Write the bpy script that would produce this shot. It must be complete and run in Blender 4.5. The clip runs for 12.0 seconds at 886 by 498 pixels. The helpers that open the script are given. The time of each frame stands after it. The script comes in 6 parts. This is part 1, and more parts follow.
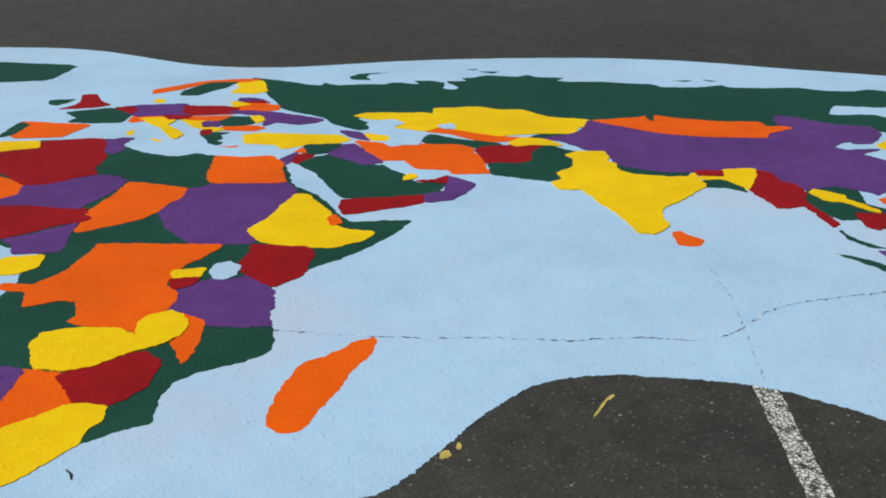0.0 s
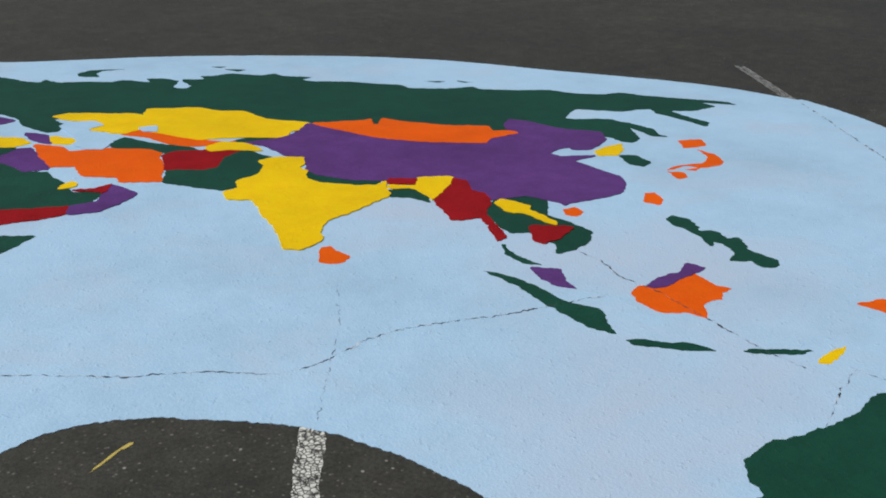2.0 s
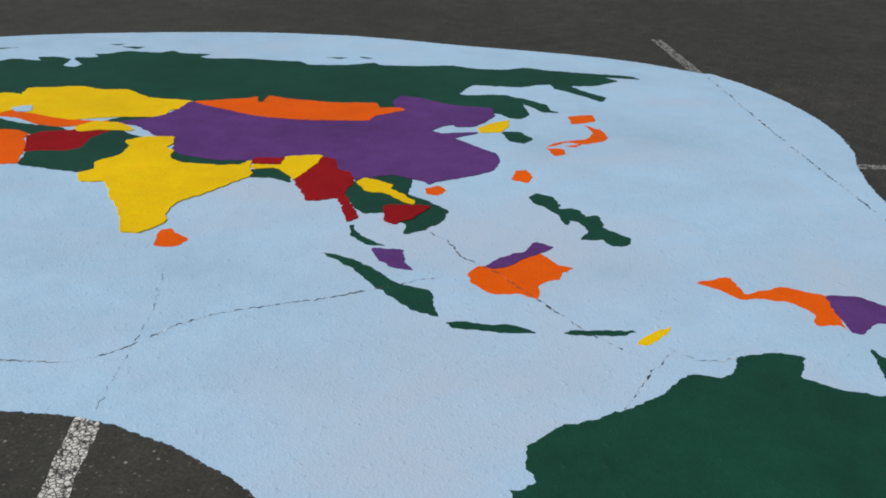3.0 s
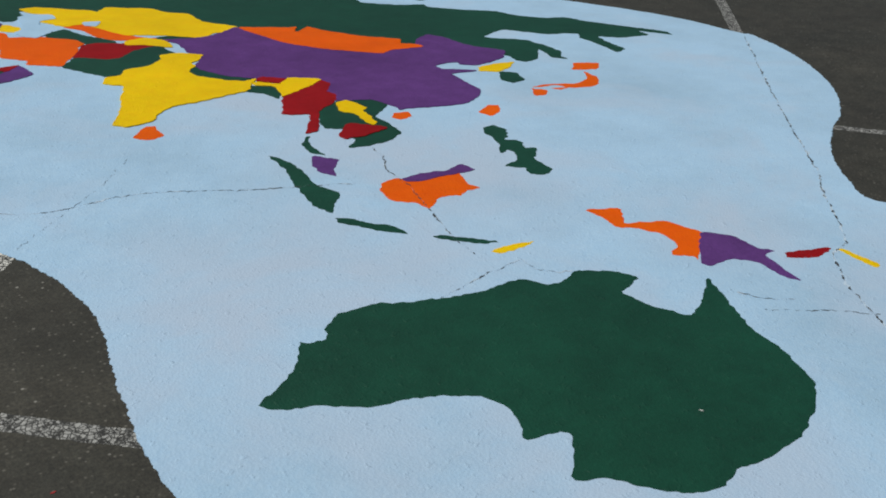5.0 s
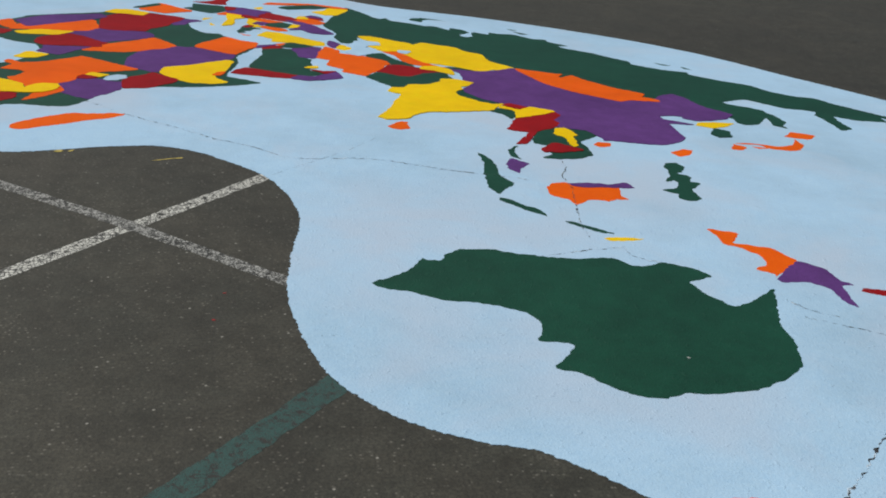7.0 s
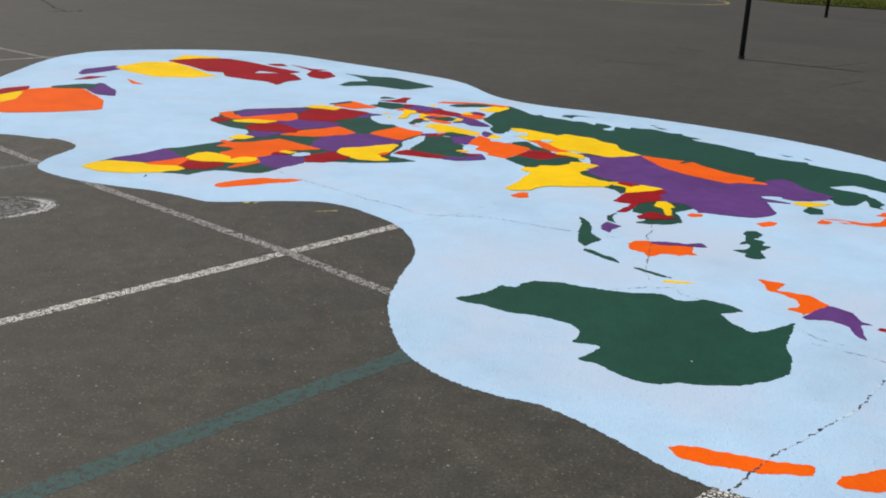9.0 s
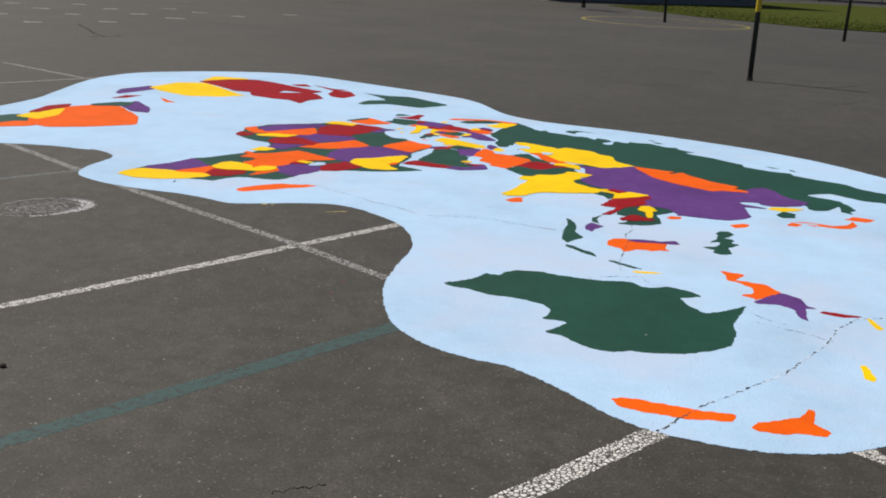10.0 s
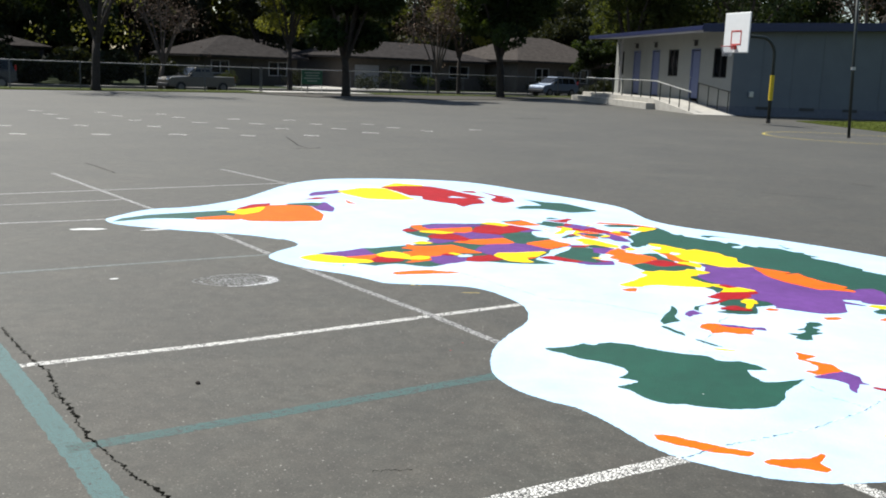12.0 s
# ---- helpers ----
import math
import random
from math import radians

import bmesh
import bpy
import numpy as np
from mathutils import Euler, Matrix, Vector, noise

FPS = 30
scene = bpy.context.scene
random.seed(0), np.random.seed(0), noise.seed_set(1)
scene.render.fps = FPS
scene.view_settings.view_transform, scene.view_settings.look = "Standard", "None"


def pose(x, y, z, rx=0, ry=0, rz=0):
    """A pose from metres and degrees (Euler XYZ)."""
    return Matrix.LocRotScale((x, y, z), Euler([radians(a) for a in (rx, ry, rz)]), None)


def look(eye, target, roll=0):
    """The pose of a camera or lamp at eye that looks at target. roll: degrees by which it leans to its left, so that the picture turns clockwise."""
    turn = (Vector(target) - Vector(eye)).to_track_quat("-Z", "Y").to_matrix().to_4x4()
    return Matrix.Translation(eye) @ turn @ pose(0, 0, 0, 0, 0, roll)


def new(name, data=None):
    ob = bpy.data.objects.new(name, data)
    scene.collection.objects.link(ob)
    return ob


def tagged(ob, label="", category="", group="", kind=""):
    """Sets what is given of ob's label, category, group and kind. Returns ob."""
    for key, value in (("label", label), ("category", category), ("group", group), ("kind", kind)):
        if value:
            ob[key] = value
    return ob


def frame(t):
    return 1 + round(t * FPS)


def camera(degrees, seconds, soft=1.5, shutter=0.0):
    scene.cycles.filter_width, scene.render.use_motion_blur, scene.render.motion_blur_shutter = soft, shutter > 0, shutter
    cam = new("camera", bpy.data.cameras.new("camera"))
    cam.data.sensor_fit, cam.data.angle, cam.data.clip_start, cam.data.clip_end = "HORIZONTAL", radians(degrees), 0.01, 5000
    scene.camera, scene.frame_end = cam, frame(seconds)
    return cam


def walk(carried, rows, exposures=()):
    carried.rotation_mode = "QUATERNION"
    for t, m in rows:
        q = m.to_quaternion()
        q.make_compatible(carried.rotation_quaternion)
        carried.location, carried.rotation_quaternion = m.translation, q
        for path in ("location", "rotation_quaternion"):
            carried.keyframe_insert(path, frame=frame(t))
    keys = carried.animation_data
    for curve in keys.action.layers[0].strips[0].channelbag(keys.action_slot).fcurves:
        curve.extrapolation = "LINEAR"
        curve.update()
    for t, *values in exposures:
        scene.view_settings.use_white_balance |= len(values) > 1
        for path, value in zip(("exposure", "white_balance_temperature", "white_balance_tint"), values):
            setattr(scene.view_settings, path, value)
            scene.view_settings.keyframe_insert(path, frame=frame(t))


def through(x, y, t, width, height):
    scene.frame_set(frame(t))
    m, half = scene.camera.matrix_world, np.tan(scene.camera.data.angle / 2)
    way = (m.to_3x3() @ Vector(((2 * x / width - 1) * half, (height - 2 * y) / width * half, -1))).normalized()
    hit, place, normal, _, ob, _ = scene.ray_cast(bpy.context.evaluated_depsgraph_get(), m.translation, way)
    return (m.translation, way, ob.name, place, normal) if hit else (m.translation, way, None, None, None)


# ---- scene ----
cam = camera(48.5, 12.0, soft=1.9)
PATH = [
    (0, (-2.394, -0.329, 1.307), (-1.311, 1.17, 0.546), 0.8),
    (0.5, (-2.157, -0.445, 1.29), (-0.991, 0.991, 0.53), 2.7),
    (1, (-1.923, -0.546, 1.287), (-0.699, 0.839, 0.523), 1.5),
    (1.5, (-1.691, -0.569, 1.313), (-0.391, 0.75, 0.558), 2.4),
    (2, (-1.496, -0.663, 1.295), (-0.26, 0.711, 0.53), 2.8),
    (2.5, (-1.266, -0.815, 1.303), (-0.028, 0.544, 0.516), 2.8),
    (2.7, (-1.2, -0.862, 1.301), (0.057, 0.469, 0.495), 2.4),
    (4.3, (-0.686, -1.355, 1.341), (0.343, 0.144, 0.508), 3.9),
    (4.5, (-0.694, -1.451, 1.332), (0.312, 0.064, 0.502), 3.5),
    (5, (-0.627, -1.786, 1.356), (0.31, -0.265, 0.459), 3.3),
    (5.5, (-0.544, -2.108, 1.359), (0.239, -0.518, 0.433), 4.9),
    (6, (-0.474, -2.396, 1.395), (0.189, -0.709, 0.55), 3.7),
    (6.5, (-0.391, -2.691, 1.412), (0.171, -0.946, 0.61), 3.5),
    (7, (-0.247, -2.928, 1.401), (0.046, -1.114, 0.612), 5.2),
    (7.2, (-0.183, -3.032, 1.439), (-0.026, -1.194, 0.666), 3.0),
    (8.8, (0.19, -3.814, 1.458), (0.081, -1.924, 0.811), 4.3),
    (9, (0.229, -3.915, 1.469), (0.086, -2.015, 0.859), 3.1),
    (9.5, (0.301, -4.222, 1.499), (0.162, -2.316, 0.909), 2.2),
    (10, (0.475, -4.458, 1.486), (0.266, -2.551, 0.922), 2.8),
    (10.5, (0.614, -4.698, 1.516), (0.435, -2.778, 0.985), 4.9),
    (11, (0.711, -4.953, 1.498), (0.364, -3.051, 0.988), 2.9),
    (11.5, (0.85, -5.186, 1.547), (0.458, -3.268, 1.134), 1.4),
    (12, (1.102, -5.426, 1.57), (0.499, -3.553, 1.209), 2.2),
]
EXPOSURES = [(0, -0.12, 6380, 5), (1, -0.1, 6320, 5), (2.5, -0.28, 6480, 8), (5.5, -0.33, 6540, 5), (7.2, -0.19, 6600, 6), (8.8, 0.06, 6720, 11), (9.5, 0.18, 6780, 12), (10.5, 0.32, 6730, 13), (11, 0.80, 6680, 10), (11.5, 1.10, 6400, 8), (12, 1.17, 6400, 8)]
walk(cam, [(t, look(eye, target, roll)) for t, eye, target, roll in PATH], EXPOSURES)

# ---- light ----
SUN_AZ, SUN_EL = 155.5, 55.0      # degrees: direction towards the sun in plan, from +x, and its height
sun_dir = Vector((math.cos(radians(SUN_AZ)) * math.cos(radians(SUN_EL)), math.sin(radians(SUN_AZ)) * math.cos(radians(SUN_EL)), math.sin(radians(SUN_EL))))
world = bpy.data.worlds.new("sky")
scene.world = world
world.use_nodes = True
wt = world.node_tree
sky = wt.nodes.new("ShaderNodeTexSky")
sky.sky_type, sky.sun_disc = "NISHITA", False
sky.sun_elevation, sky.sun_rotation = radians(SUN_EL), radians(90 - SUN_AZ)
wt.links.new(sky.outputs["Color"], wt.nodes["Background"].inputs["Color"])
wt.nodes["Background"].inputs["Strength"].default_value = 0.055
sun = new("sun", bpy.data.lights.new("sun", "SUN"))
sun.data.energy, sun.data.angle, sun.data.color = 3.5, radians(0.55), (1.0, 0.965, 0.91)
sun.matrix_world = look(sun_dir * 60, (0, 0, 0))


# ---- materials ----
def material(name):
    m = bpy.data.materials.new(name)
    m.use_nodes = True
    t = m.node_tree
    return m, t, t.nodes["Principled BSDF"]


def link(t, a, b):
    t.links.new(a, b)


def texture(t, kind, scale, detail=4.0, rough=0.6):
    n = t.nodes.new("ShaderNodeTexNoise" if kind == "noise" else "ShaderNodeTexVoronoi")
    n.inputs["Scale"].default_value = scale
    if kind == "noise":
        n.inputs["Detail"].default_value, n.inputs["Roughness"].default_value = detail, rough
    place = t.nodes.new("ShaderNodeTexCoord")
    link(t, place.outputs["Object"], n.inputs["Vector"])
    return n


def ramp(t, source, stops):
    r = t.nodes.new("ShaderNodeValToRGB")
    e = r.color_ramp.elements
    while len(e) < len(stops):
        e.new(0.5)
    for k, (p, c) in enumerate(stops):
        e[k].position = p
        e[k].color = (*c, 1) if len(c) == 3 else (c[0], c[0], c[0], 1)
    link(t, source, r.inputs["Fac"])
    return r


def blend(t, how, fac, a, b):
    n = t.nodes.new("ShaderNodeMix")
    n.data_type, n.blend_type = "RGBA", how
    if isinstance(fac, (int, float)):
        n.inputs[0].default_value = fac
    else:
        link(t, fac, n.inputs[0])
    for k, v in ((6, a), (7, b)):
        if isinstance(v, tuple):
            n.inputs[k].default_value = (*v, 1)
        else:
            link(t, v, n.inputs[k])
    return n.outputs[2]


def bump(t, p, source, strength, distance):
    n = t.nodes.new("ShaderNodeBump")
    n.inputs["Strength"].default_value, n.inputs["Distance"].default_value = strength, distance
    link(t, source, n.inputs["Height"])
    if p.inputs["Normal"].links:
        link(t, p.inputs["Normal"].links[0].from_socket, n.inputs["Normal"])
    link(t, n.outputs["Normal"], p.inputs["Normal"])


def plain(name, colour, rough=0.6, metal=0.0, vary=0.12, scale=6.0, grain=0.0, gloss=0.4):
    """A surface of one colour with soft blotches, fine grain and slight relief."""
    m, t, p = material(name)
    a = texture(t, "noise", scale)
    dark = tuple(c * (1 - vary) for c in colour)
    light = tuple(min(1, c * (1 + vary)) for c in colour)
    col = ramp(t, a.outputs["Fac"], [(0.3, dark), (0.7, light)]).outputs["Color"]
    link(t, col, p.inputs["Base Color"])
    p.inputs["Roughness"].default_value, p.inputs["Metallic"].default_value = rough, metal
    p.inputs["Specular IOR Level"].default_value = gloss
    if grain:
        b = texture(t, "noise", scale * 12, 2)
        bump(t, p, b.outputs["Fac"], grain, 0.01)
    return m


def asphalt_material():
    m, t, p = material("worn_asphalt")
    broad = texture(t, "noise", 0.35, 5)
    mid = texture(t, "noise", 3.0, 6, 0.7)
    fine = texture(t, "noise", 95.0, 4, 0.75)
    base = ramp(t, broad.outputs["Fac"], [(0.3, (0.0192, 0.0188, 0.0149)), (0.7, (0.0368, 0.0358, 0.0284))]).outputs["Color"]
    base = blend(t, "OVERLAY", 0.75, base, ramp(t, mid.outputs["Fac"], [(0.25, (0.3,)), (0.75, (0.7,))]).outputs["Color"])
    base = blend(t, "OVERLAY", 0.9, base, ramp(t, fine.outputs["Fac"], [(0.34, (0.12,)), (0.66, (0.85,))]).outputs["Color"])
    patch = texture(t, "noise", 9.0, 5, 0.75)
    base = blend(t, "OVERLAY", 0.9, base, ramp(t, patch.outputs["Fac"], [(0.35, (0.26, 0.24, 0.20)), (0.62, (0.64, 0.62, 0.60))]).outputs["Color"])
    rust = texture(t, "noise", 1.7, 7, 0.8)
    base = blend(t, "OVERLAY", 0.75, base, ramp(t, rust.outputs["Fac"], [(0.38, (0.36, 0.39, 0.38)), (0.60, (0.60, 0.565, 0.54))]).outputs["Color"])
    chips = texture(t, "voronoi", 75.0)
    light = blend(t, "MULTIPLY", 1.0, ramp(t, chips.outputs["Color"], [(0.60, (0.0,)), (0.80, (1.0,))]).outputs["Color"], ramp(t, chips.outputs["Distance"], [(0.15, (1.0,)), (0.35, (0.0,))]).outputs["Color"])
    base = blend(t, "MIX", light, base, (0.120, 0.110, 0.092))
    stones = texture(t, "voronoi", 34.0)
    pick = ramp(t, stones.outputs["Color"], [(0.76, (0.0,)), (0.84, (1.0,))])
    spot = ramp(t, stones.outputs["Distance"], [(0.08, (1.0,)), (0.18, (0.0,))])
    both = blend(t, "MULTIPLY", 1.0, pick.outputs["Color"], spot.outputs["Color"])
    base = blend(t, "MIX", both, base, (0.28, 0.265, 0.235))
    damp = texture(t, "noise", 0.22, 8, 0.72)     # broad dark stains and old seal-coat patches
    damp.inputs["Distortion"].default_value = 0.8
    base = blend(t, "MULTIPLY", ramp(t, damp.outputs["Fac"], [(0.48, (0.0,)), (0.60, (0.8,))]).outputs["Color"], base, (0.74, 0.73, 0.72))
    link(t, base, p.inputs["Base Color"])
    p.inputs["Roughness"].default_value = 0.78
    p.inputs["Specular IOR Level"].default_value = 0.80
    p.inputs["Specular Tint"].default_value = (0.99, 0.955, 0.885, 1)
    grit = texture(t, "voronoi", 150.0)
    bump(t, p, grit.outputs["Distance"], 0.3, 0.002)
    bump(t, p, fine.outputs["Fac"], 0.3, 0.002)
    return m


COATED = [(1.0, 1.05, 0.75), (0.25, 0.35, 0.75), (0.75, -0.55, 0.5), (-1.35, 2.0, 0.45), (-1.75, 1.75, 0.3), (0.65, 1.95, 0.35), (1.7, 0.3, 0.4)]


def paint_material(name, colour, rough=0.45, worn=0.12, dirt=0.5, gloss=0.12, grainy=0.26, pocks=0.90, coat=None):
    """Hand-rolled outdoor paint over asphalt: the aggregate shows through as relief and small dark pits."""
    m, t, p = material(name)
    roll = texture(t, "noise", 2.2, 5, 0.65)
    grain = texture(t, "noise", 60.0, 4, 0.7)
    dark = tuple(c * (1 - worn) for c in colour)
    light = tuple(min(1.0, c * (1 + worn * 0.6)) for c in colour)
    base = ramp(t, roll.outputs["Fac"], [(0.3, dark), (0.7, light)]).outputs["Color"]
    brush = texture(t, "noise", 11.0, 4, 0.6)
    base = blend(t, "OVERLAY", worn * 1.6, base, ramp(t, brush.outputs["Fac"], [(0.3, (0.32,)), (0.7, (0.66,))]).outputs["Color"])
    base = blend(t, "OVERLAY", grainy, base, ramp(t, grain.outputs["Fac"], [(0.3, (0.3,)), (0.7, (0.7,))]).outputs["Color"])
    pits = texture(t, "voronoi", 30.0)
    pick = ramp(t, pits.outputs["Color"], [(pocks, (0.0,)), (pocks + 0.04, (1.0,))])
    spot = ramp(t, pits.outputs["Distance"], [(0.05, (1.0,)), (0.10, (0.0,))])
    both = blend(t, "MULTIPLY", 1.0, pick.outputs["Color"], spot.outputs["Color"])
    base = blend(t, "MIX", both, base, tuple(c * 0.5 for c in colour))
    dust = texture(t, "noise", 0.9, 6, 0.7)
    grey = ramp(t, dust.outputs["Fac"], [(0.44, (0.0,)), (0.70, (dirt,))])
    base = blend(t, "MULTIPLY", grey.outputs["Color"], base, (0.83, 0.83, 0.82))
    if coat:                                       # a second, greyer coat rolled over parts of it
        again = texture(t, "noise", 1.5, 5, 0.62)
        again.inputs["Distortion"].default_value = 0.5
        base = blend(t, "MIX", ramp(t, again.outputs["Fac"], [(0.50, (0.0,)), (0.66, (0.5,))]).outputs["Color"], base, coat)
        place = t.nodes.new("ShaderNodeTexCoord")
        for x, y, reach in COATED:                 # where the coasts were touched up
            far = t.nodes.new("ShaderNodeVectorMath")
            far.operation = "DISTANCE"
            far.inputs[1].default_value = (x, y, 0)
            link(t, place.outputs["Object"], far.inputs[0])
            near = ramp(t, far.outputs["Value"], [(reach * 0.35, (1.0,)), (reach, (0.0,))])
            mask = blend(t, "MULTIPLY", 1.0, near.outputs["Color"], ramp(t, again.outputs["Fac"], [(0.32, (0.0,)), (0.52, (0.75,))]).outputs["Color"])
            base = blend(t, "MIX", mask, base, coat)
    link(t, base, p.inputs["Base Color"])
    p.inputs["Roughness"].default_value = rough
    p.inputs["Specular IOR Level"].default_value = gloss
    grit = texture(t, "voronoi", 130.0)
    bump(t, p, grit.outputs["Distance"], 0.25, 0.003)
    bump(t, p, grain.outputs["Fac"], 0.12, 0.003)
    knobs = texture(t, "noise", 34.0, 3, 0.6)
    bump(t, p, ramp(t, knobs.outputs["Fac"], [(0.60, (0.0,)), (0.74, (1.0,))]).outputs["Color"], 0.40, 0.004)
    swell = texture(t, "noise", 7.0, 3, 0.5)
    bump(t, p, swell.outputs["Fac"], 0.25, 0.01)
    bump(t, p, both, -0.6, 0.003)
    return m


def worn_line_material(name, colour, keep=0.5, flake=80.0, split=0.13):
    """Old road-marking paint, cracked into flakes with asphalt showing between them."""
    m, t, p = material(name)
    flakes = texture(t, "voronoi", flake)
    flakes.feature = "DISTANCE_TO_EDGE"
    cracks = ramp(t, flakes.outputs["Distance"], [(split * 0.3, (0.0,)), (split, (1.0,))])
    loss = texture(t, "noise", 34.0, 6, 0.75)
    gone = ramp(t, loss.outputs["Fac"], [(keep - 0.07, (0.0,)), (keep + 0.02, (1.0,))])
    mask = blend(t, "MULTIPLY", 1.0, cracks.outputs["Color"], gone.outputs["Color"])
    base = blend(t, "MIX", mask, (0.030, 0.0285, 0.025), colour)
    link(t, base, p.inputs["Base Color"])
    p.inputs["Roughness"].default_value = 0.7
    bump(t, p, mask, 0.4, 0.004)
    return m


def leaves(name, colour, vary, scale, through):
    """Thin leaves: dull on the surface, lit through by the sun behind them."""
    m = plain(name, colour, 0.6, vary=vary, scale=scale, gloss=0.08)
    t = m.node_tree
    p = t.nodes["Principled BSDF"]
    glow = t.nodes.new("ShaderNodeBsdfTranslucent")
    tint = blend(t, "MULTIPLY", 1.0, p.inputs["Base Color"].links[0].from_socket, (1.6, 1.5, 0.6))
    link(t, tint, glow.inputs["Color"])
    mix = t.nodes.new("ShaderNodeMixShader")
    mix.inputs[0].default_value = through
    link(t, p.outputs[0], mix.inputs[1])
    link(t, glow.outputs[0], mix.inputs[2])
    link(t, mix.outputs[0], t.nodes["Material Output"].inputs["Surface"])
    return m


def glass_material():
    m, t, p = material("dark_window_glass")
    p.inputs["Base Color"].default_value = (0.006, 0.008, 0.010, 1)
    p.inputs["Roughness"].default_value = 0.08
    p.inputs["Specular IOR Level"].default_value = 0.3
    return m


ASPHALT = asphalt_material()
PAINT = {
    "S": paint_material("sea_blue_paint", (0.44, 0.635, 0.83), 0.6, 0.05, 0.9, 0.12, 0.15, 0.80, (0.495, 0.585, 0.715)),
    "G": paint_material("dark_green_paint", (0.0065, 0.060, 0.033), 0.55, 0.2, gloss=0.35),
    "Y": paint_material("yellow_paint", (0.91, 0.58, 0.0015), 0.6, 0.12, 0.35),
    "O": paint_material("orange_paint", (0.86, 0.117, 0.001), 0.6, 0.13),
    "R": paint_material("dark_red_paint", (0.31, 0.0065, 0.009), 0.6, 0.18),
    "P": paint_material("purple_paint", (0.118, 0.044, 0.195), 0.6, 0.18),
}
LINE_WHITE = worn_line_material("worn_white_line_paint", (0.72, 0.70, 0.64), 0.47)
LINE_FAINT = worn_line_material("faded_white_line_paint", (0.42, 0.41, 0.385), 0.50)
LINE_TEAL = worn_line_material("faded_teal_line_paint", (0.050, 0.120, 0.114), 0.42, 130.0, 0.06)
LINE_TEAL_THIN = worn_line_material("worn_thin_teal_line_paint", (0.031, 0.086, 0.077), 0.47, 130.0, 0.06)
LINE_BROAD = worn_line_material("broad_white_line_paint", (0.72, 0.70, 0.64), 0.43, 62.0, 0.17)
LINE_PALE_TEAL = worn_line_material("faded_grey_green_line_paint", (0.16, 0.18, 0.165), 0.48)
LINE_YELLOW = worn_line_material("yellow_line_paint", (0.62, 0.50, 0.06), 0.42)
CRACK_DARK = plain("asphalt_crack_and_stain", (0.007, 0.007, 0.006), 0.95, vary=0.3, gloss=0.0)
CRACK = plain("crack_shadow_filler", (0.055, 0.057, 0.062), 0.9, vary=0.8, scale=25)
CRACK_LIP = plain("chipped_pale_crack_lip", (0.54, 0.66, 0.78), 0.8, vary=0.12, scale=40)

# ---- mesh helpers ----
def mesh_object(name, bm, mat, parent=None, label="", smooth=False):
    me = bpy.data.meshes.new(name)
    bm.normal_update()
    bm.to_mesh(me)
    bm.free()
    for k in (mat if isinstance(mat, (list, tuple)) else [mat]):
        me.materials.append(k)
    if smooth:
        for f in me.polygons:
            f.use_smooth = True
    ob = new(name, me)
    if parent is not None:
        ob.parent = parent
    if label:
        tagged(ob, label)
    return ob


def part(name, bm, mat, parent, label="", smooth=False):
    return mesh_object(name, bm, mat, parent, label, smooth)


def thing(name, m, label, category, group="", kind=""):
    ob = new(name)
    ob.empty_display_size = 0.2
    ob.matrix_basis = m
    return tagged(ob, label, category, group, kind)


def add_box(bm, size, centre, bevel=0.0, turn=None):
    r = bmesh.ops.create_cube(bm, size=1.0)
    vs = r["verts"]
    bmesh.ops.scale(bm, vec=size, verts=vs)
    if bevel:
        es = list({e for v in vs for e in v.link_edges})
        out = bmesh.ops.bevel(bm, geom=es, offset=bevel, segments=2, affect="EDGES", profile=0.5)
        vs = list({v for f in out["faces"] for v in f.verts} | {v for v in vs if v.is_valid})
    if turn is not None:
        bmesh.ops.rotate(bm, cent=(0, 0, 0), matrix=turn, verts=vs)
    bmesh.ops.translate(bm, vec=centre, verts=vs)
    return bm


def box(size, centre, bevel=0.0, turn=None):
    return add_box(bmesh.new(), size, centre, bevel, turn)


def add_tube(bm, points, radius, sides=8):
    """A round bar along points; radius may be a list, one for each point."""
    pts = [Vector(p) for p in points]
    rr = radius if isinstance(radius, (list, tuple)) else [radius] * len(pts)
    rings = []
    side = None
    for k, p in enumerate(pts):
        d = (pts[min(k + 1, len(pts) - 1)] - pts[max(k - 1, 0)]).normalized()
        if side is None:
            side = d.orthogonal().normalized()
        side = (side - d * side.dot(d)).normalized()
        up = d.cross(side)
        rings.append([bm.verts.new(p + (side * math.cos(a) + up * math.sin(a)) * rr[k]) for a in [2 * math.pi * j / sides for j in range(sides)]])
    for a, b in zip(rings, rings[1:]):
        for j in range(sides):
            bm.faces.new((a[j], a[(j + 1) % sides], b[(j + 1) % sides], b[j]))
    bm.faces.new(list(reversed(rings[0])))
    bm.faces.new(rings[-1])
    return bm


def tube(points, radius, sides=8):
    return add_tube(bmesh.new(), points, radius, sides)


def prism(outline, low, high):
    """An upright solid over a plan outline."""
    bm = bmesh.new()
    area = sum(a[0] * b[1] - b[0] * a[1] for a, b in zip(outline, outline[1:] + outline[:1]))
    if area < 0:
        outline = outline[::-1]
    top = [bm.verts.new((x, y, high)) for x, y in outline]
    bottom = [bm.verts.new((x, y, low)) for x, y in outline]
    face = bm.faces.new(top)
    face.normal_update()
    n = len(top)
    for k in range(n):
        bm.faces.new((bottom[k], bottom[(k + 1) % n], top[(k + 1) % n], top[k]))
    bmesh.ops.triangulate(bm, faces=[face], ngon_method="EAR_CLIP")
    return bm


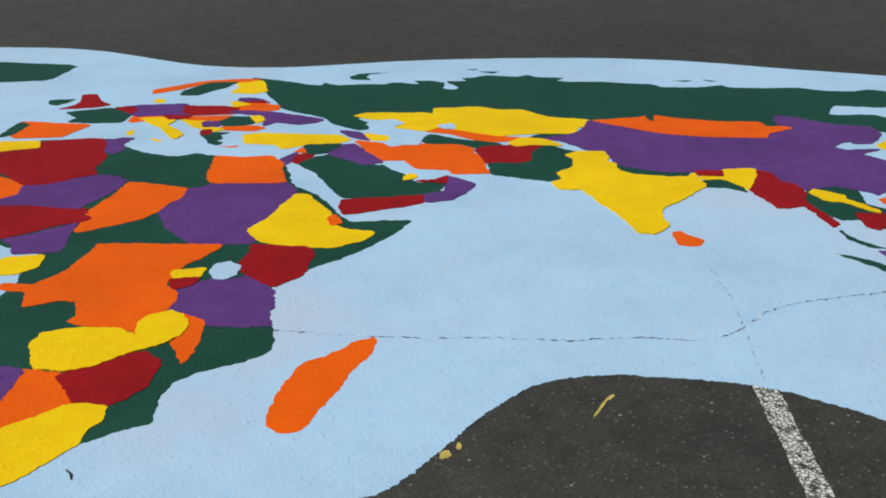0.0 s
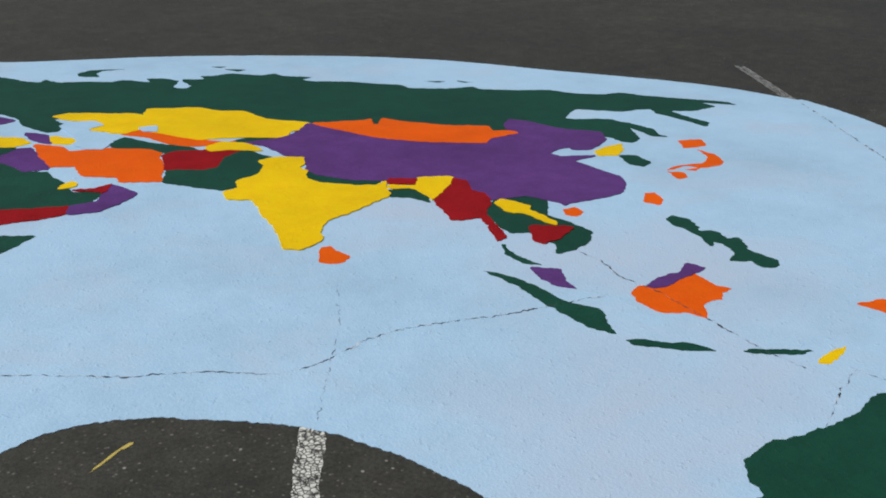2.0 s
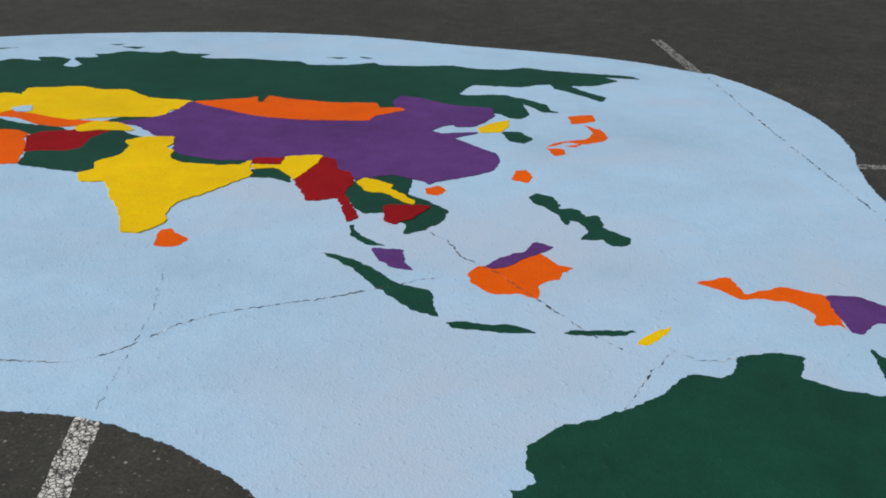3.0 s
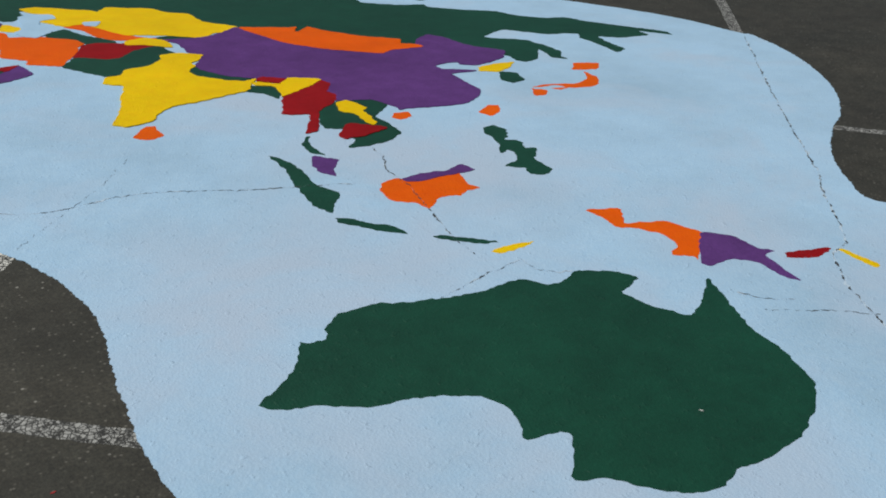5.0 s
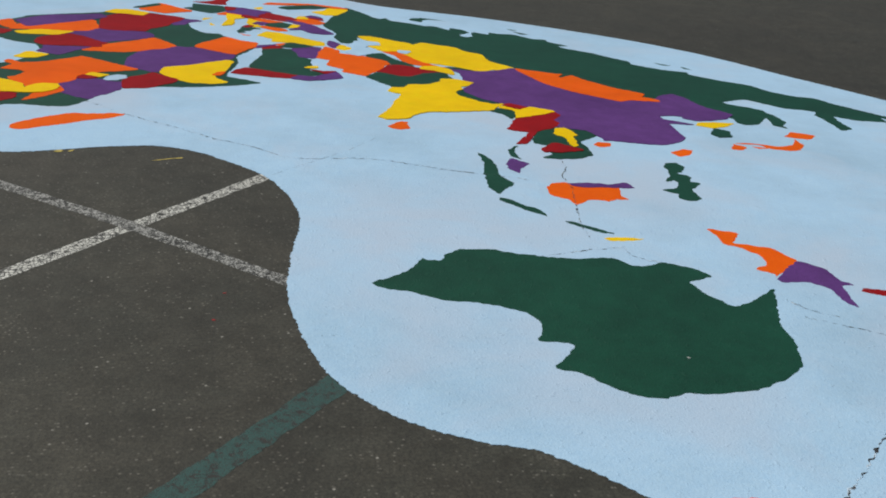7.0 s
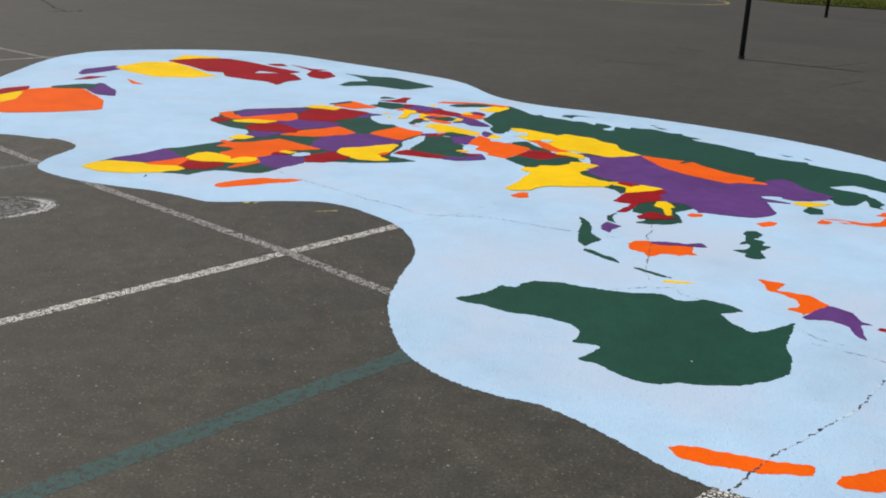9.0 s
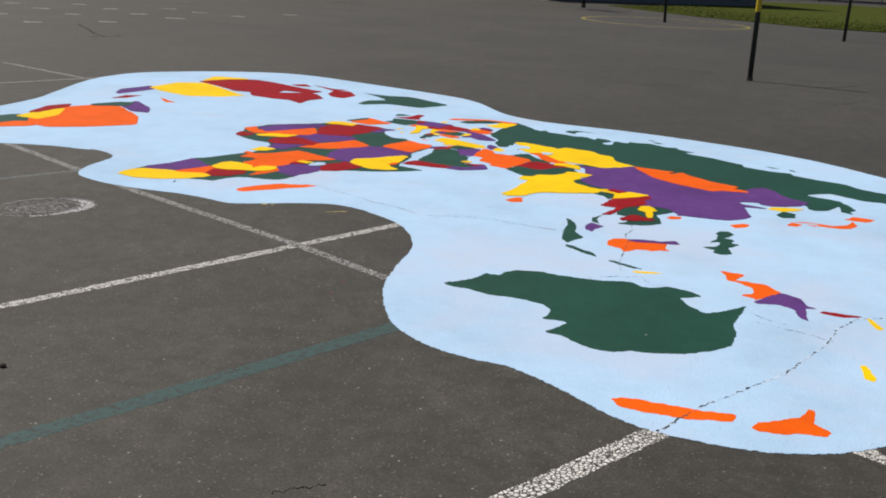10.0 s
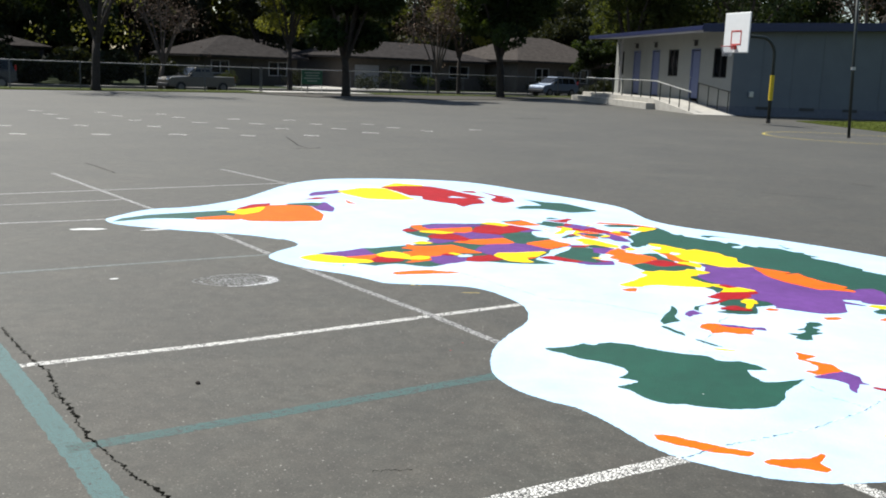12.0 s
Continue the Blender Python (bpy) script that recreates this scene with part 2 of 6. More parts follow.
def rounded(points, cut=0.22, times=1):
    for _ in range(times):
        out = []
        for a, b in zip(points, points[1:] + points[:1]):
            out += [(a[0] + (b[0] - a[0]) * cut, a[1] + (b[1] - a[1]) * cut), (b[0] + (a[0] - b[0]) * cut, b[1] + (a[1] - b[1]) * cut)]
        points = out
    return points


def brushed(points, step=0.03, wobble=0.003, grow=0.0, ragged=0.0):
    """A hand-painted edge: the outline in short steps, with small irregularities."""
    out = []
    area = sum(a[0] * b[1] - b[0] * a[1] for a, b in zip(points, points[1:] + points[:1]))
    s = 1 if area > 0 else -1
    for a, b in zip(points, points[1:] + points[:1]):
        d = Vector((b[0] - a[0], b[1] - a[1]))
        n = max(1, int(d.length / step))
        side = Vector((d.y, -d.x)).normalized() * s if d.length > 1e-6 else Vector((0, 0))
        for k in range(n):
            p = Vector(a) + d * (k / n)
            w = noise.noise((p.x * 45, p.y * 45, 1.7)) * wobble + noise.noise((p.x * 9, p.y * 9, 5.1)) * wobble + noise.noise((p.x * 130, p.y * 130, 3.4)) * ragged
            p += side * (w + grow)
            out.append((p.x, p.y))
    return out


# ---- ground ----
STREET = radians(58.0)                       # the fence and the street behind it run this way
ALONG = Vector((math.cos(STREET), math.sin(STREET), 0))
BEYOND = Vector((-math.sin(STREET), math.cos(STREET), 0))
CORNER = Vector((-22.0, 40.6, 0))            # a point of the fence line
FALL = -0.45                                 # the street lies lower than the playground


def ground_z(x, y):
    v = (Vector((x, y, 0)) - CORNER).dot(BEYOND)
    return FALL * min(1.0, max(0.0, (v - 2.6) / 4.4))


def street(u, v, z=0.0):
    """A place u metres along the fence line and v metres beyond it, z metres above the ground there."""
    p = CORNER + ALONG * u + BEYOND * v
    return p + Vector((0, 0, ground_z(p.x, p.y) + z))


bm = bmesh.new()
across = [-900, -300, -100, -60, -40, -20, -8, 2.6, 7.0, 20, 60, 200, 900]
length = [-900, -300, -100, -50, -25, 0, 25, 50, 100, 300, 900]
grid = [[bm.verts.new(street(u, v)) for u in length] for v in across]
for a, b in zip(grid, grid[1:]):
    for k in range(len(length) - 1):
        bm.faces.new((a[k], a[k + 1], b[k + 1], b[k]))
tagged(mesh_object("ground", bm, ASPHALT), "worn dark grey asphalt playground surface with pale stones", "ground", kind="structure")

# ---- the painted world map ----
LAYER = [0.0012, 0.0016, 0.0023, 0.0043]
SEA = [(-4.93, 2.52), (-4.98, 2.74), (-5.00, 3.38), (-4.68, 3.69), (-4.57, 4.58), (-4.63, 4.96), (-4.82, 6.20), (-4.71, 6.83), (-4.52, 7.15), (-4.00, 7.55), (-3.41, 7.82), (-2.76, 7.89), (-1.73, 7.28), (-1.50, 7.15), (-1.10, 6.92), (-0.62, 6.60), (-0.40, 6.33), (-0.27, 6.05), (-0.14, 5.74), (-0.01, 5.52), (0.16, 5.36), (0.38, 5.22), (0.70, 5.12), (1.14, 5.00), (1.66, 4.76), (2.25, 4.42), (2.62, 4.10), (2.81, 3.88), (3.07, 3.48), (3.41, 3.06), (3.69, 2.62), (3.78, 2.17), (3.83, 2.20), (3.74, 1.79), (3.55, 1.42), (3.41, 1.22), (3.14, 0.95), (2.93, 0.83), (2.74, 0.68), (2.62, 0.57), (2.51, 0.42), (2.43, 0.30), (2.39, 0.21), (2.62, -0.05), (2.74, -0.40), (2.55, -0.80), (2.03, -1.06), (1.85, -1.20), (1.65, -1.34), (1.44, -1.44), (1.20, -1.47), (1.00, -1.43), (0.88, -1.39), (0.80, -1.35), (0.67, -1.23), (0.51, -1.06), (0.399, -0.972), (0.355, -0.936), (0.236, -0.917), (0.139, -0.874), (0.043, -0.82), (-0.038, -0.745), (-0.119, -0.649), (-0.175, -0.535), (-0.231, -0.371), (-0.268, -0.161), (-0.277, 0.017), (-0.265, 0.253), (-0.236, 0.473), (-0.249, 0.651), (-0.309, 0.852), (-0.40, 1.03), (-0.52, 1.14), (-0.64, 1.25), (-0.72, 1.30), (-0.81, 1.34), (-0.93, 1.35), (-1.14, 1.29), (-1.26, 1.24), (-1.38, 1.20), (-1.48, 1.18), (-1.58, 1.23), (-1.82, 1.33), (-2.11, 1.37), (-2.31, 1.42), (-2.49, 1.50), (-2.67, 1.63), (-2.73, 1.81), (-2.71, 2.05), (-2.69, 2.24), (-2.78, 2.37), (-2.99, 2.48), (-2.95, 2.42), (-3.33, 2.50), (-3.92, 2.40), (-4.33, 2.37), (-4.67, 2.36)]
mural = mesh_object("world_map_mural", prism(brushed(rounded(SEA, 0.25, 2), 0.006, 0.005, 0.0, 0.005), -0.004, LAYER[0]), PAINT["S"])
tagged(mural, "pale blue painted sea of a playground world map on asphalt", "mural")


LAND = []                  # outlines of all painted countries
coats = [0, 0, 0, 0]      # patches laid so far on each coat of paint


def country(name, colour, layer, label, outline):
    edge = brushed(rounded(outline, 0.09, 1), 0.010, 0.0070, 0.004 if layer > 1 else 0.001, 0.0035)
    coats[layer] += 1
    LAND.append(outline)
    return part(name + "_patch", prism(edge, 0.001, LAYER[layer] + 0.000005 * coats[layer] + (0.00015 * (coats[layer] * 4 % 11) if layer > 1 else 0.0)), PAINT[colour], mural, label)



country("africa", "G", 1, "green painted continent patch shaped like Africa",
        [(-0.54, 3.43), (-0.54, 3.58), (-0.66, 3.61), (-0.76, 3.72), (-0.80, 3.79), (-0.90, 3.79), (-0.99, 3.91), (-1.04, 4.09), (-0.96, 4.17), (-1.13, 4.28), (-1.32, 4.37), (-1.49, 4.45), (-1.66, 4.28), (-1.90, 4.14), (-2.07, 4.03), (-2.15, 3.87), (-2.20, 3.77), (-2.18, 3.63), (-2.19, 3.47), (-2.11, 3.37), (-1.96, 3.24), (-1.83, 3.20), (-1.77, 3.08), (-1.69, 2.99), (-1.78, 2.87), (-1.83, 2.75), (-1.91, 2.67), (-1.99, 2.56), (-2.07, 2.46), (-2.15, 2.40), (-2.21, 2.21), (-2.36, 2.01), (-2.42, 1.87), (-2.44, 1.75), (-2.29, 1.66), (-2.13, 1.67), (-2.13, 1.67), (-2.02, 1.71), (-1.94, 1.74), (-1.84, 1.74), (-1.77, 1.73), (-1.74, 1.79), (-1.70, 1.85), (-1.65, 1.89), (-1.58, 1.90), (-1.47, 1.89), (-1.38, 1.90), (-1.32, 1.97), (-1.27, 2.10), (-1.18, 2.28), (-1.09, 2.30), (-1.01, 2.35), (-0.88, 2.36), (-0.72, 2.41), (-0.59, 2.46), (-0.46, 2.54), (-0.67, 2.65), (-0.66, 2.76), (-0.62, 2.99), (-0.65, 3.14)])
country("russia", "G", 1, "dark green painted country patch shaped like Russia",
        [(0.08, 5.07), (0.18, 4.93), (0.28, 4.72), (0.33, 4.67), (0.38, 4.72), (0.41, 4.62), (0.55, 4.57), (0.65, 4.50), (0.73, 4.51), (0.83, 4.39), (0.85, 4.48), (0.94, 4.43), (0.98, 4.34), (0.88, 4.23), (0.92, 4.17), (0.98, 4.20), (0.98, 4.30), (1.01, 4.37), (1.12, 4.31), (1.13, 4.39), (1.20, 4.36), (1.31, 4.37), (1.44, 4.24), (1.53, 4.25), (1.54, 4.17), (1.67, 4.06), (1.58, 4.03), (1.61, 3.97), (1.79, 3.86), (1.90, 3.73), (2.00, 3.65), (1.99, 3.56), (2.17, 3.44), (2.34, 3.41), (2.33, 3.34), (2.47, 3.23), (2.66, 3.13), (2.74, 2.98), (2.87, 2.88), (2.99, 2.86), (3.06, 2.73), (3.17, 2.61), (3.36, 2.39), (3.35, 2.31), (3.21, 2.46), (3.21, 2.36), (3.01, 2.36), (2.90, 2.43), (2.88, 2.35), (2.88, 2.17), (2.79, 2.13), (2.80, 2.26), (2.79, 2.38), (2.78, 2.44), (2.83, 2.51), (2.75, 2.55), (2.65, 2.56), (2.46, 2.74), (2.28, 2.64), (2.30, 2.60), (2.48, 2.50), (2.47, 2.39), (2.35, 2.23), (2.31, 2.17), (2.22, 2.14), (2.19, 2.18), (2.20, 2.25), (2.09, 2.43), (1.82, 2.62), (1.42, 2.78), (0.99, 3.13), (0.72, 3.41), (0.46, 3.64), (0.26, 3.87), (0.12, 3.92), (0.12, 3.78), (0.06, 3.71), (0.01, 3.72), (-0.04, 3.87), (-0.01, 4.02), (-0.10, 4.25), (-0.11, 4.32), (-0.06, 4.49), (-0.03, 4.66), (0.02, 4.87)])
country("morocco", "Y", 2, "yellow painted country patch shaped like Morocco",
        [(-1.33, 4.37), (-1.36, 4.25), (-1.53, 4.28), (-1.63, 4.31), (-1.58, 4.43), (-1.49, 4.45)])
country("algeria", "R", 2, "dark red painted country patch shaped like Algeria",
        [(-1.33, 4.35), (-1.13, 4.28), (-1.07, 4.24), (-1.10, 4.13), (-1.14, 4.05), (-1.16, 3.94), (-1.21, 3.87), (-1.25, 3.83), (-1.27, 3.72), (-1.37, 3.72), (-1.49, 3.71), (-1.56, 3.74), (-1.60, 3.98), (-1.61, 4.13), (-1.53, 4.28), (-1.36, 4.25)])
country("tunisia", "P", 2, "purple painted country patch shaped like Tunisia",
        [(-1.08, 4.21), (-1.00, 4.21), (-0.95, 4.18), (-1.04, 4.09), (-1.05, 4.02), (-1.12, 3.98), (-1.14, 4.05)])
country("mali", "O", 2, "orange painted country patch shaped like Mali",
        [(-2.08, 3.58), (-2.06, 3.75), (-1.89, 3.92), (-1.71, 4.06), (-1.63, 3.97), (-1.56, 3.76), (-1.61, 3.65), (-1.76, 3.60), (-1.95, 3.60)])
country("western_sahara", "P", 2, "purple painted country patch on the Atlantic coast",
        [(-2.12, 3.87), (-1.94, 4.10), (-1.75, 4.16), (-1.64, 4.23), (-1.58, 4.12), (-1.65, 4.02), (-1.82, 3.85), (-1.99, 3.67)])
country("senegal", "O", 2, "small orange painted patch on the Atlantic coast",
        [(-2.22, 3.79), (-2.15, 3.89), (-2.08, 3.75), (-2.04, 3.60), (-2.12, 3.63)])
country("guinea", "R", 2, "small red painted patch on the Atlantic coast",
        [(-2.19, 3.47), (-2.19, 3.61), (-2.05, 3.54), (-2.08, 3.43), (-2.15, 3.41)])
country("burkina", "Y", 2, "small yellow painted country patch in West Africa",
        [(-2.03, 3.52), (-1.90, 3.61), (-1.69, 3.60), (-1.77, 3.47), (-1.98, 3.46)])
country("niger", "P", 2, "purple painted country patch shaped like Niger",
        [(-1.56, 3.74), (-1.49, 3.71), (-1.37, 3.72), (-1.27, 3.72), (-1.22, 3.67), (-1.19, 3.58), (-1.27, 3.48), (-1.40, 3.39), (-1.46, 3.34), (-1.60, 3.44), (-1.70, 3.55), (-1.77, 3.52)])
country("nigeria", "R", 2, "dark red painted country patch shaped like Nigeria",
        [(-1.70, 3.54), (-1.59, 3.46), (-1.46, 3.33), (-1.43, 3.33), (-1.45, 3.28), (-1.48, 3.27), (-1.45, 3.23), (-1.47, 3.19), (-1.58, 3.21), (-1.78, 3.18), (-1.85, 3.25), (-1.85, 3.39), (-1.78, 3.49)])
country("chad", "O", 2, "orange painted country patch shaped like Chad",
        [(-1.19, 3.56), (-1.14, 3.50), (-1.02, 3.34), (-1.07, 3.25), (-1.15, 3.22), (-1.22, 3.15), (-1.30, 3.11), (-1.41, 3.10), (-1.55, 3.10), (-1.43, 3.31), (-1.29, 3.43)])
country("cameroon", "P", 2, "purple painted country patch shaped like Cameroon",
        [(-1.78, 3.18), (-1.67, 3.17), (-1.50, 3.20), (-1.56, 3.11), (-1.64, 2.94), (-1.78, 3.02), (-1.76, 3.10)])
country("egypt", "O", 2, "orange painted country patch shaped like Egypt",
        [(-0.75, 3.70), (-0.66, 3.61), (-0.54, 3.57), (-0.54, 3.44), (-0.59, 3.37), (-0.66, 3.19), (-0.92, 3.35), (-0.90, 3.44)])
country("sudan", "P", 2, "purple painted country patch shaped like Sudan",
        [(-0.93, 3.35), (-0.66, 3.19), (-0.66, 3.10), (-0.69, 3.04), (-0.78, 2.98), (-0.84, 2.90), (-1.01, 2.80), (-1.03, 2.68), (-1.08, 2.66), (-1.25, 2.78), (-1.26, 2.93), (-1.23, 3.12), (-1.15, 3.21), (-1.07, 3.25), (-1.02, 3.34), (-0.95, 3.32)])
country("ethiopia", "Y", 2, "bright yellow painted country patch shaped like Ethiopia",
        [(-0.69, 3.04), (-0.65, 3.01), (-0.68, 2.80), (-0.73, 2.65), (-0.72, 2.59), (-0.65, 2.51), (-0.73, 2.46), (-0.86, 2.47), (-0.99, 2.58), (-1.03, 2.66), (-1.03, 2.78), (-0.89, 2.86), (-0.77, 2.97)])
country("djibouti", "O", 3, "tiny orange painted patch beside a yellow one",
        [(-0.73, 2.72), (-0.68, 2.75), (-0.70, 2.65), (-0.75, 2.65)])
country("kenya", "R", 2, "dark red painted country patch shaped like Kenya",
        [(-1.07, 2.65), (-0.92, 2.51), (-0.93, 2.46), (-1.01, 2.36), (-1.06, 2.31), (-1.17, 2.28), (-1.19, 2.37), (-1.20, 2.47), (-1.16, 2.54), (-1.11, 2.58)])
country("lake_victoria", "S", 3, "pale blue painted lake patch",
        [(-1.29, 2.50), (-1.24, 2.55), (-1.20, 2.54), (-1.19, 2.49), (-1.23, 2.43), (-1.28, 2.42), (-1.30, 2.45)])
country("rwanda", "Y", 3, "small yellow painted country patch",
        [(-1.38, 2.58), (-1.28, 2.54), (-1.33, 2.48), (-1.41, 2.52)])
country("burundi", "R", 3, "small red painted country patch",
        [(-1.42, 2.52), (-1.33, 2.48), (-1.37, 2.44), (-1.43, 2.44), (-1.44, 2.46)])
country("tanzania", "P", 2, "purple painted country patch shaped like Tanzania",
        [(-1.36, 2.45), (-1.31, 2.45), (-1.25, 2.41), (-1.19, 2.41), (-1.18, 2.31), (-1.18, 2.26), (-1.27, 2.10), (-1.29, 2.04), (-1.35, 2.07), (-1.43, 2.13), (-1.46, 2.17), (-1.48, 2.27), (-1.51, 2.31), (-1.46, 2.37), (-1.44, 2.44)])
country("congo", "O", 2, "large orange painted country patch in central Africa",
        [(-1.51, 2.95), (-1.31, 2.81), (-1.15, 2.70), (-1.23, 2.65), (-1.33, 2.61), (-1.40, 2.54), (-1.44, 2.49), (-1.44, 2.41), (-1.48, 2.34), (-1.52, 2.30), (-1.57, 2.29), (-1.61, 2.26), (-1.63, 2.21), (-1.66, 2.27), (-1.74, 2.34), (-1.78, 2.40), (-1.74, 2.42), (-1.71, 2.52), (-1.76, 2.56), (-1.86, 2.57), (-1.82, 2.67), (-1.88, 2.74), (-1.87, 2.78), (-1.79, 2.72), (-1.67, 2.77), (-1.56, 2.88)])
country("gabon", "Y", 2, "yellow painted country patch on the Gulf coast",
        [(-1.82, 3.00), (-1.69, 2.95), (-1.75, 2.85), (-1.81, 2.84), (-1.86, 2.86)])
country("zambia", "Y", 3, "yellow painted country patch shaped like Zambia",
        [(-1.92, 2.23), (-1.90, 2.31), (-1.86, 2.36), (-1.79, 2.35), (-1.67, 2.27), (-1.64, 2.19), (-1.61, 2.26), (-1.56, 2.30), (-1.50, 2.30), (-1.48, 2.25), (-1.49, 2.19), (-1.54, 2.13), (-1.60, 2.11), (-1.69, 2.11), (-1.80, 2.09), (-1.87, 2.11), (-1.93, 2.16)])
country("malawi", "O", 2, "narrow orange painted country patch",
        [(-1.48, 2.27), (-1.46, 2.22), (-1.45, 2.17), (-1.52, 2.06), (-1.57, 1.99), (-1.60, 1.97), (-1.58, 2.04), (-1.58, 2.10), (-1.52, 2.14), (-1.49, 2.19)])
country("zimbabwe", "R", 2, "dark red painted country patch shaped like Zimbabwe",
        [(-1.89, 2.09), (-1.80, 2.10), (-1.71, 2.11), (-1.65, 2.09), (-1.64, 2.02), (-1.68, 1.95), (-1.73, 1.90), (-1.82, 1.87), (-1.90, 1.93), (-1.89, 2.01)])
country("botswana", "O", 2, "orange painted country patch shaped like Botswana",
        [(-2.01, 2.20), (-1.93, 2.16), (-1.88, 2.10), (-1.89, 2.01), (-1.90, 1.92), (-2.00, 1.91), (-2.08, 1.91), (-2.12, 1.95), (-2.05, 2.07)])
country("namibia", "P", 2, "purple painted country patch shaped like Namibia",
        [(-2.36, 2.01), (-2.20, 2.25), (-2.15, 2.40), (-1.95, 2.17), (-2.02, 2.08), (-2.11, 1.97), (-2.32, 1.95)])
country("south_africa", "Y", 2, "yellow painted country patch shaped like South Africa",
        [(-2.08, 1.91), (-2.00, 1.91), (-1.90, 1.93), (-1.83, 1.87), (-1.86, 1.81), (-1.91, 1.79), (-1.94, 1.74), (-2.02, 1.71), (-2.13, 1.67), (-2.13, 1.67), (-2.29, 1.66), (-2.44, 1.75), (-2.41, 1.89), (-2.34, 1.95), (-2.12, 1.95)])
country("madagascar", "O", 1, "bright orange painted island shaped like Madagascar",
        [(-1.08, 1.82), (-1.09, 1.79), (-1.14, 1.74), (-1.24, 1.68), (-1.31, 1.62), (-1.40, 1.56), (-1.46, 1.51), (-1.50, 1.50), (-1.53, 1.52), (-1.54, 1.57), (-1.52, 1.61), (-1.44, 1.70), (-1.36, 1.77), (-1.31, 1.80), (-1.25, 1.79), (-1.14, 1.82)])
country("france", "G", 2, "green painted country patch shaped like France",
        [(-1.08, 4.83), (-1.01, 4.83), (-0.85, 4.80), (-0.79, 4.64), (-0.85, 4.55), (-0.91, 4.49), (-1.02, 4.54), (-1.13, 4.64), (-1.06, 4.69)])
country("germany", "P", 2, "purple painted country patch in central Europe",
        [(-0.79, 4.79), (-0.71, 4.78), (-0.57, 4.71), (-0.49, 4.67), (-0.53, 4.55), (-0.58, 4.45), (-0.68, 4.50), (-0.81, 4.55), (-0.82, 4.67)])
country("belgium", "R", 3, "small red painted patch beside a purple one",
        [(-0.83, 4.79), (-0.75, 4.76), (-0.76, 4.67), (-0.81, 4.62), (-0.83, 4.73)])
country("poland", "R", 2, "dark red painted country patch in Europe",
        [(-0.52, 4.64), (-0.34, 4.51), (-0.29, 4.44), (-0.36, 4.33), (-0.56, 4.42), (-0.57, 4.51)])
country("austria", "O", 2, "narrow orange painted strip in Europe",
        [(-0.87, 4.50), (-0.80, 4.59), (-0.68, 4.51), (-0.59, 4.42), (-0.60, 4.37), (-0.73, 4.45), (-0.86, 4.45)])
country("italy", "Y", 3, "yellow painted country patch shaped like Italy",
        [(-0.81, 4.51), (-0.70, 4.47), (-0.67, 4.37), (-0.74, 4.32), (-0.73, 4.16), (-0.74, 4.10), (-0.80, 4.06), (-0.80, 4.11), (-0.78, 4.28), (-0.80, 4.46)])
country("sicily", "Y", 1, "small yellow painted island in the Mediterranean",
        [(-0.89, 4.14), (-0.85, 4.06), (-0.89, 4.06)])
country("sardinia", "Y", 1, "small yellow painted island beside Italy",
        [(-0.95, 4.30), (-0.89, 4.34), (-0.94, 4.23), (-0.96, 4.24)])
country("slovakia", "R", 3, "narrow dark red painted strip in Europe",
        [(-0.69, 4.49), (-0.55, 4.42), (-0.61, 4.37), (-0.69, 4.40)])
country("hungary", "O", 2, "narrow orange painted strip in eastern Europe",
        [(-0.60, 4.42), (-0.39, 4.31), (-0.43, 4.22), (-0.61, 4.34)])
country("ukraine", "P", 2, "purple painted country patch shaped like Ukraine",
        [(-0.39, 4.39), (-0.30, 4.38), (-0.17, 4.25), (-0.03, 3.99), (-0.09, 3.96), (-0.19, 3.97), (-0.26, 4.07), (-0.35, 4.04), (-0.27, 4.18), (-0.29, 4.26)])
country("belarus", "O", 2, "orange painted country patch in eastern Europe",
        [(-0.30, 4.48), (-0.20, 4.51), (-0.09, 4.38), (-0.14, 4.28), (-0.29, 4.33), (-0.34, 4.39)])
country("lithuania", "Y", 2, "small yellow painted patch on the Baltic coast",
        [(-0.28, 4.56), (-0.24, 4.58), (-0.21, 4.47), (-0.31, 4.46)])
country("latvia", "R", 2, "small red painted patch on the Baltic coast",
        [(-0.22, 4.55), (-0.12, 4.54), (-0.10, 4.46), (-0.18, 4.46), (-0.24, 4.51)])
country("estonia", "P", 2, "small purple painted patch on the Baltic coast",
        [(-0.19, 4.64), (-0.13, 4.59), (-0.10, 4.52), (-0.19, 4.54), (-0.24, 4.58)])
country("romania", "G", 2, "green painted country patch in eastern Europe",
        [(-0.51, 4.23), (-0.40, 4.29), (-0.31, 4.23), (-0.34, 4.12), (-0.43, 4.10), (-0.51, 4.15)])
country("moldova", "Y", 3, "small round yellow painted patch",
        [(-0.32, 4.25), (-0.27, 4.22), (-0.29, 4.14), (-0.35, 4.10)])
country("bulgaria", "O", 2, "orange painted strip beside the Black Sea",
        [(-0.53, 4.14), (-0.37, 4.07), (-0.35, 4.00), (-0.42, 3.98), (-0.55, 4.08)])
country("serbia", "Y", 2, "yellow painted patch in the Balkans",
        [(-0.64, 4.38), (-0.55, 4.32), (-0.56, 4.17), (-0.59, 4.07), (-0.61, 4.14), (-0.64, 4.22)])
country("kosovo", "P", 3, "small purple painted patch in the Balkans",
        [(-0.57, 4.27), (-0.49, 4.23), (-0.54, 4.15), (-0.60, 4.18)])
country("albania", "R", 3, "small dark red painted patch in the Balkans",
        [(-0.63, 4.13), (-0.58, 4.12), (-0.63, 4.04), (-0.67, 4.06)])
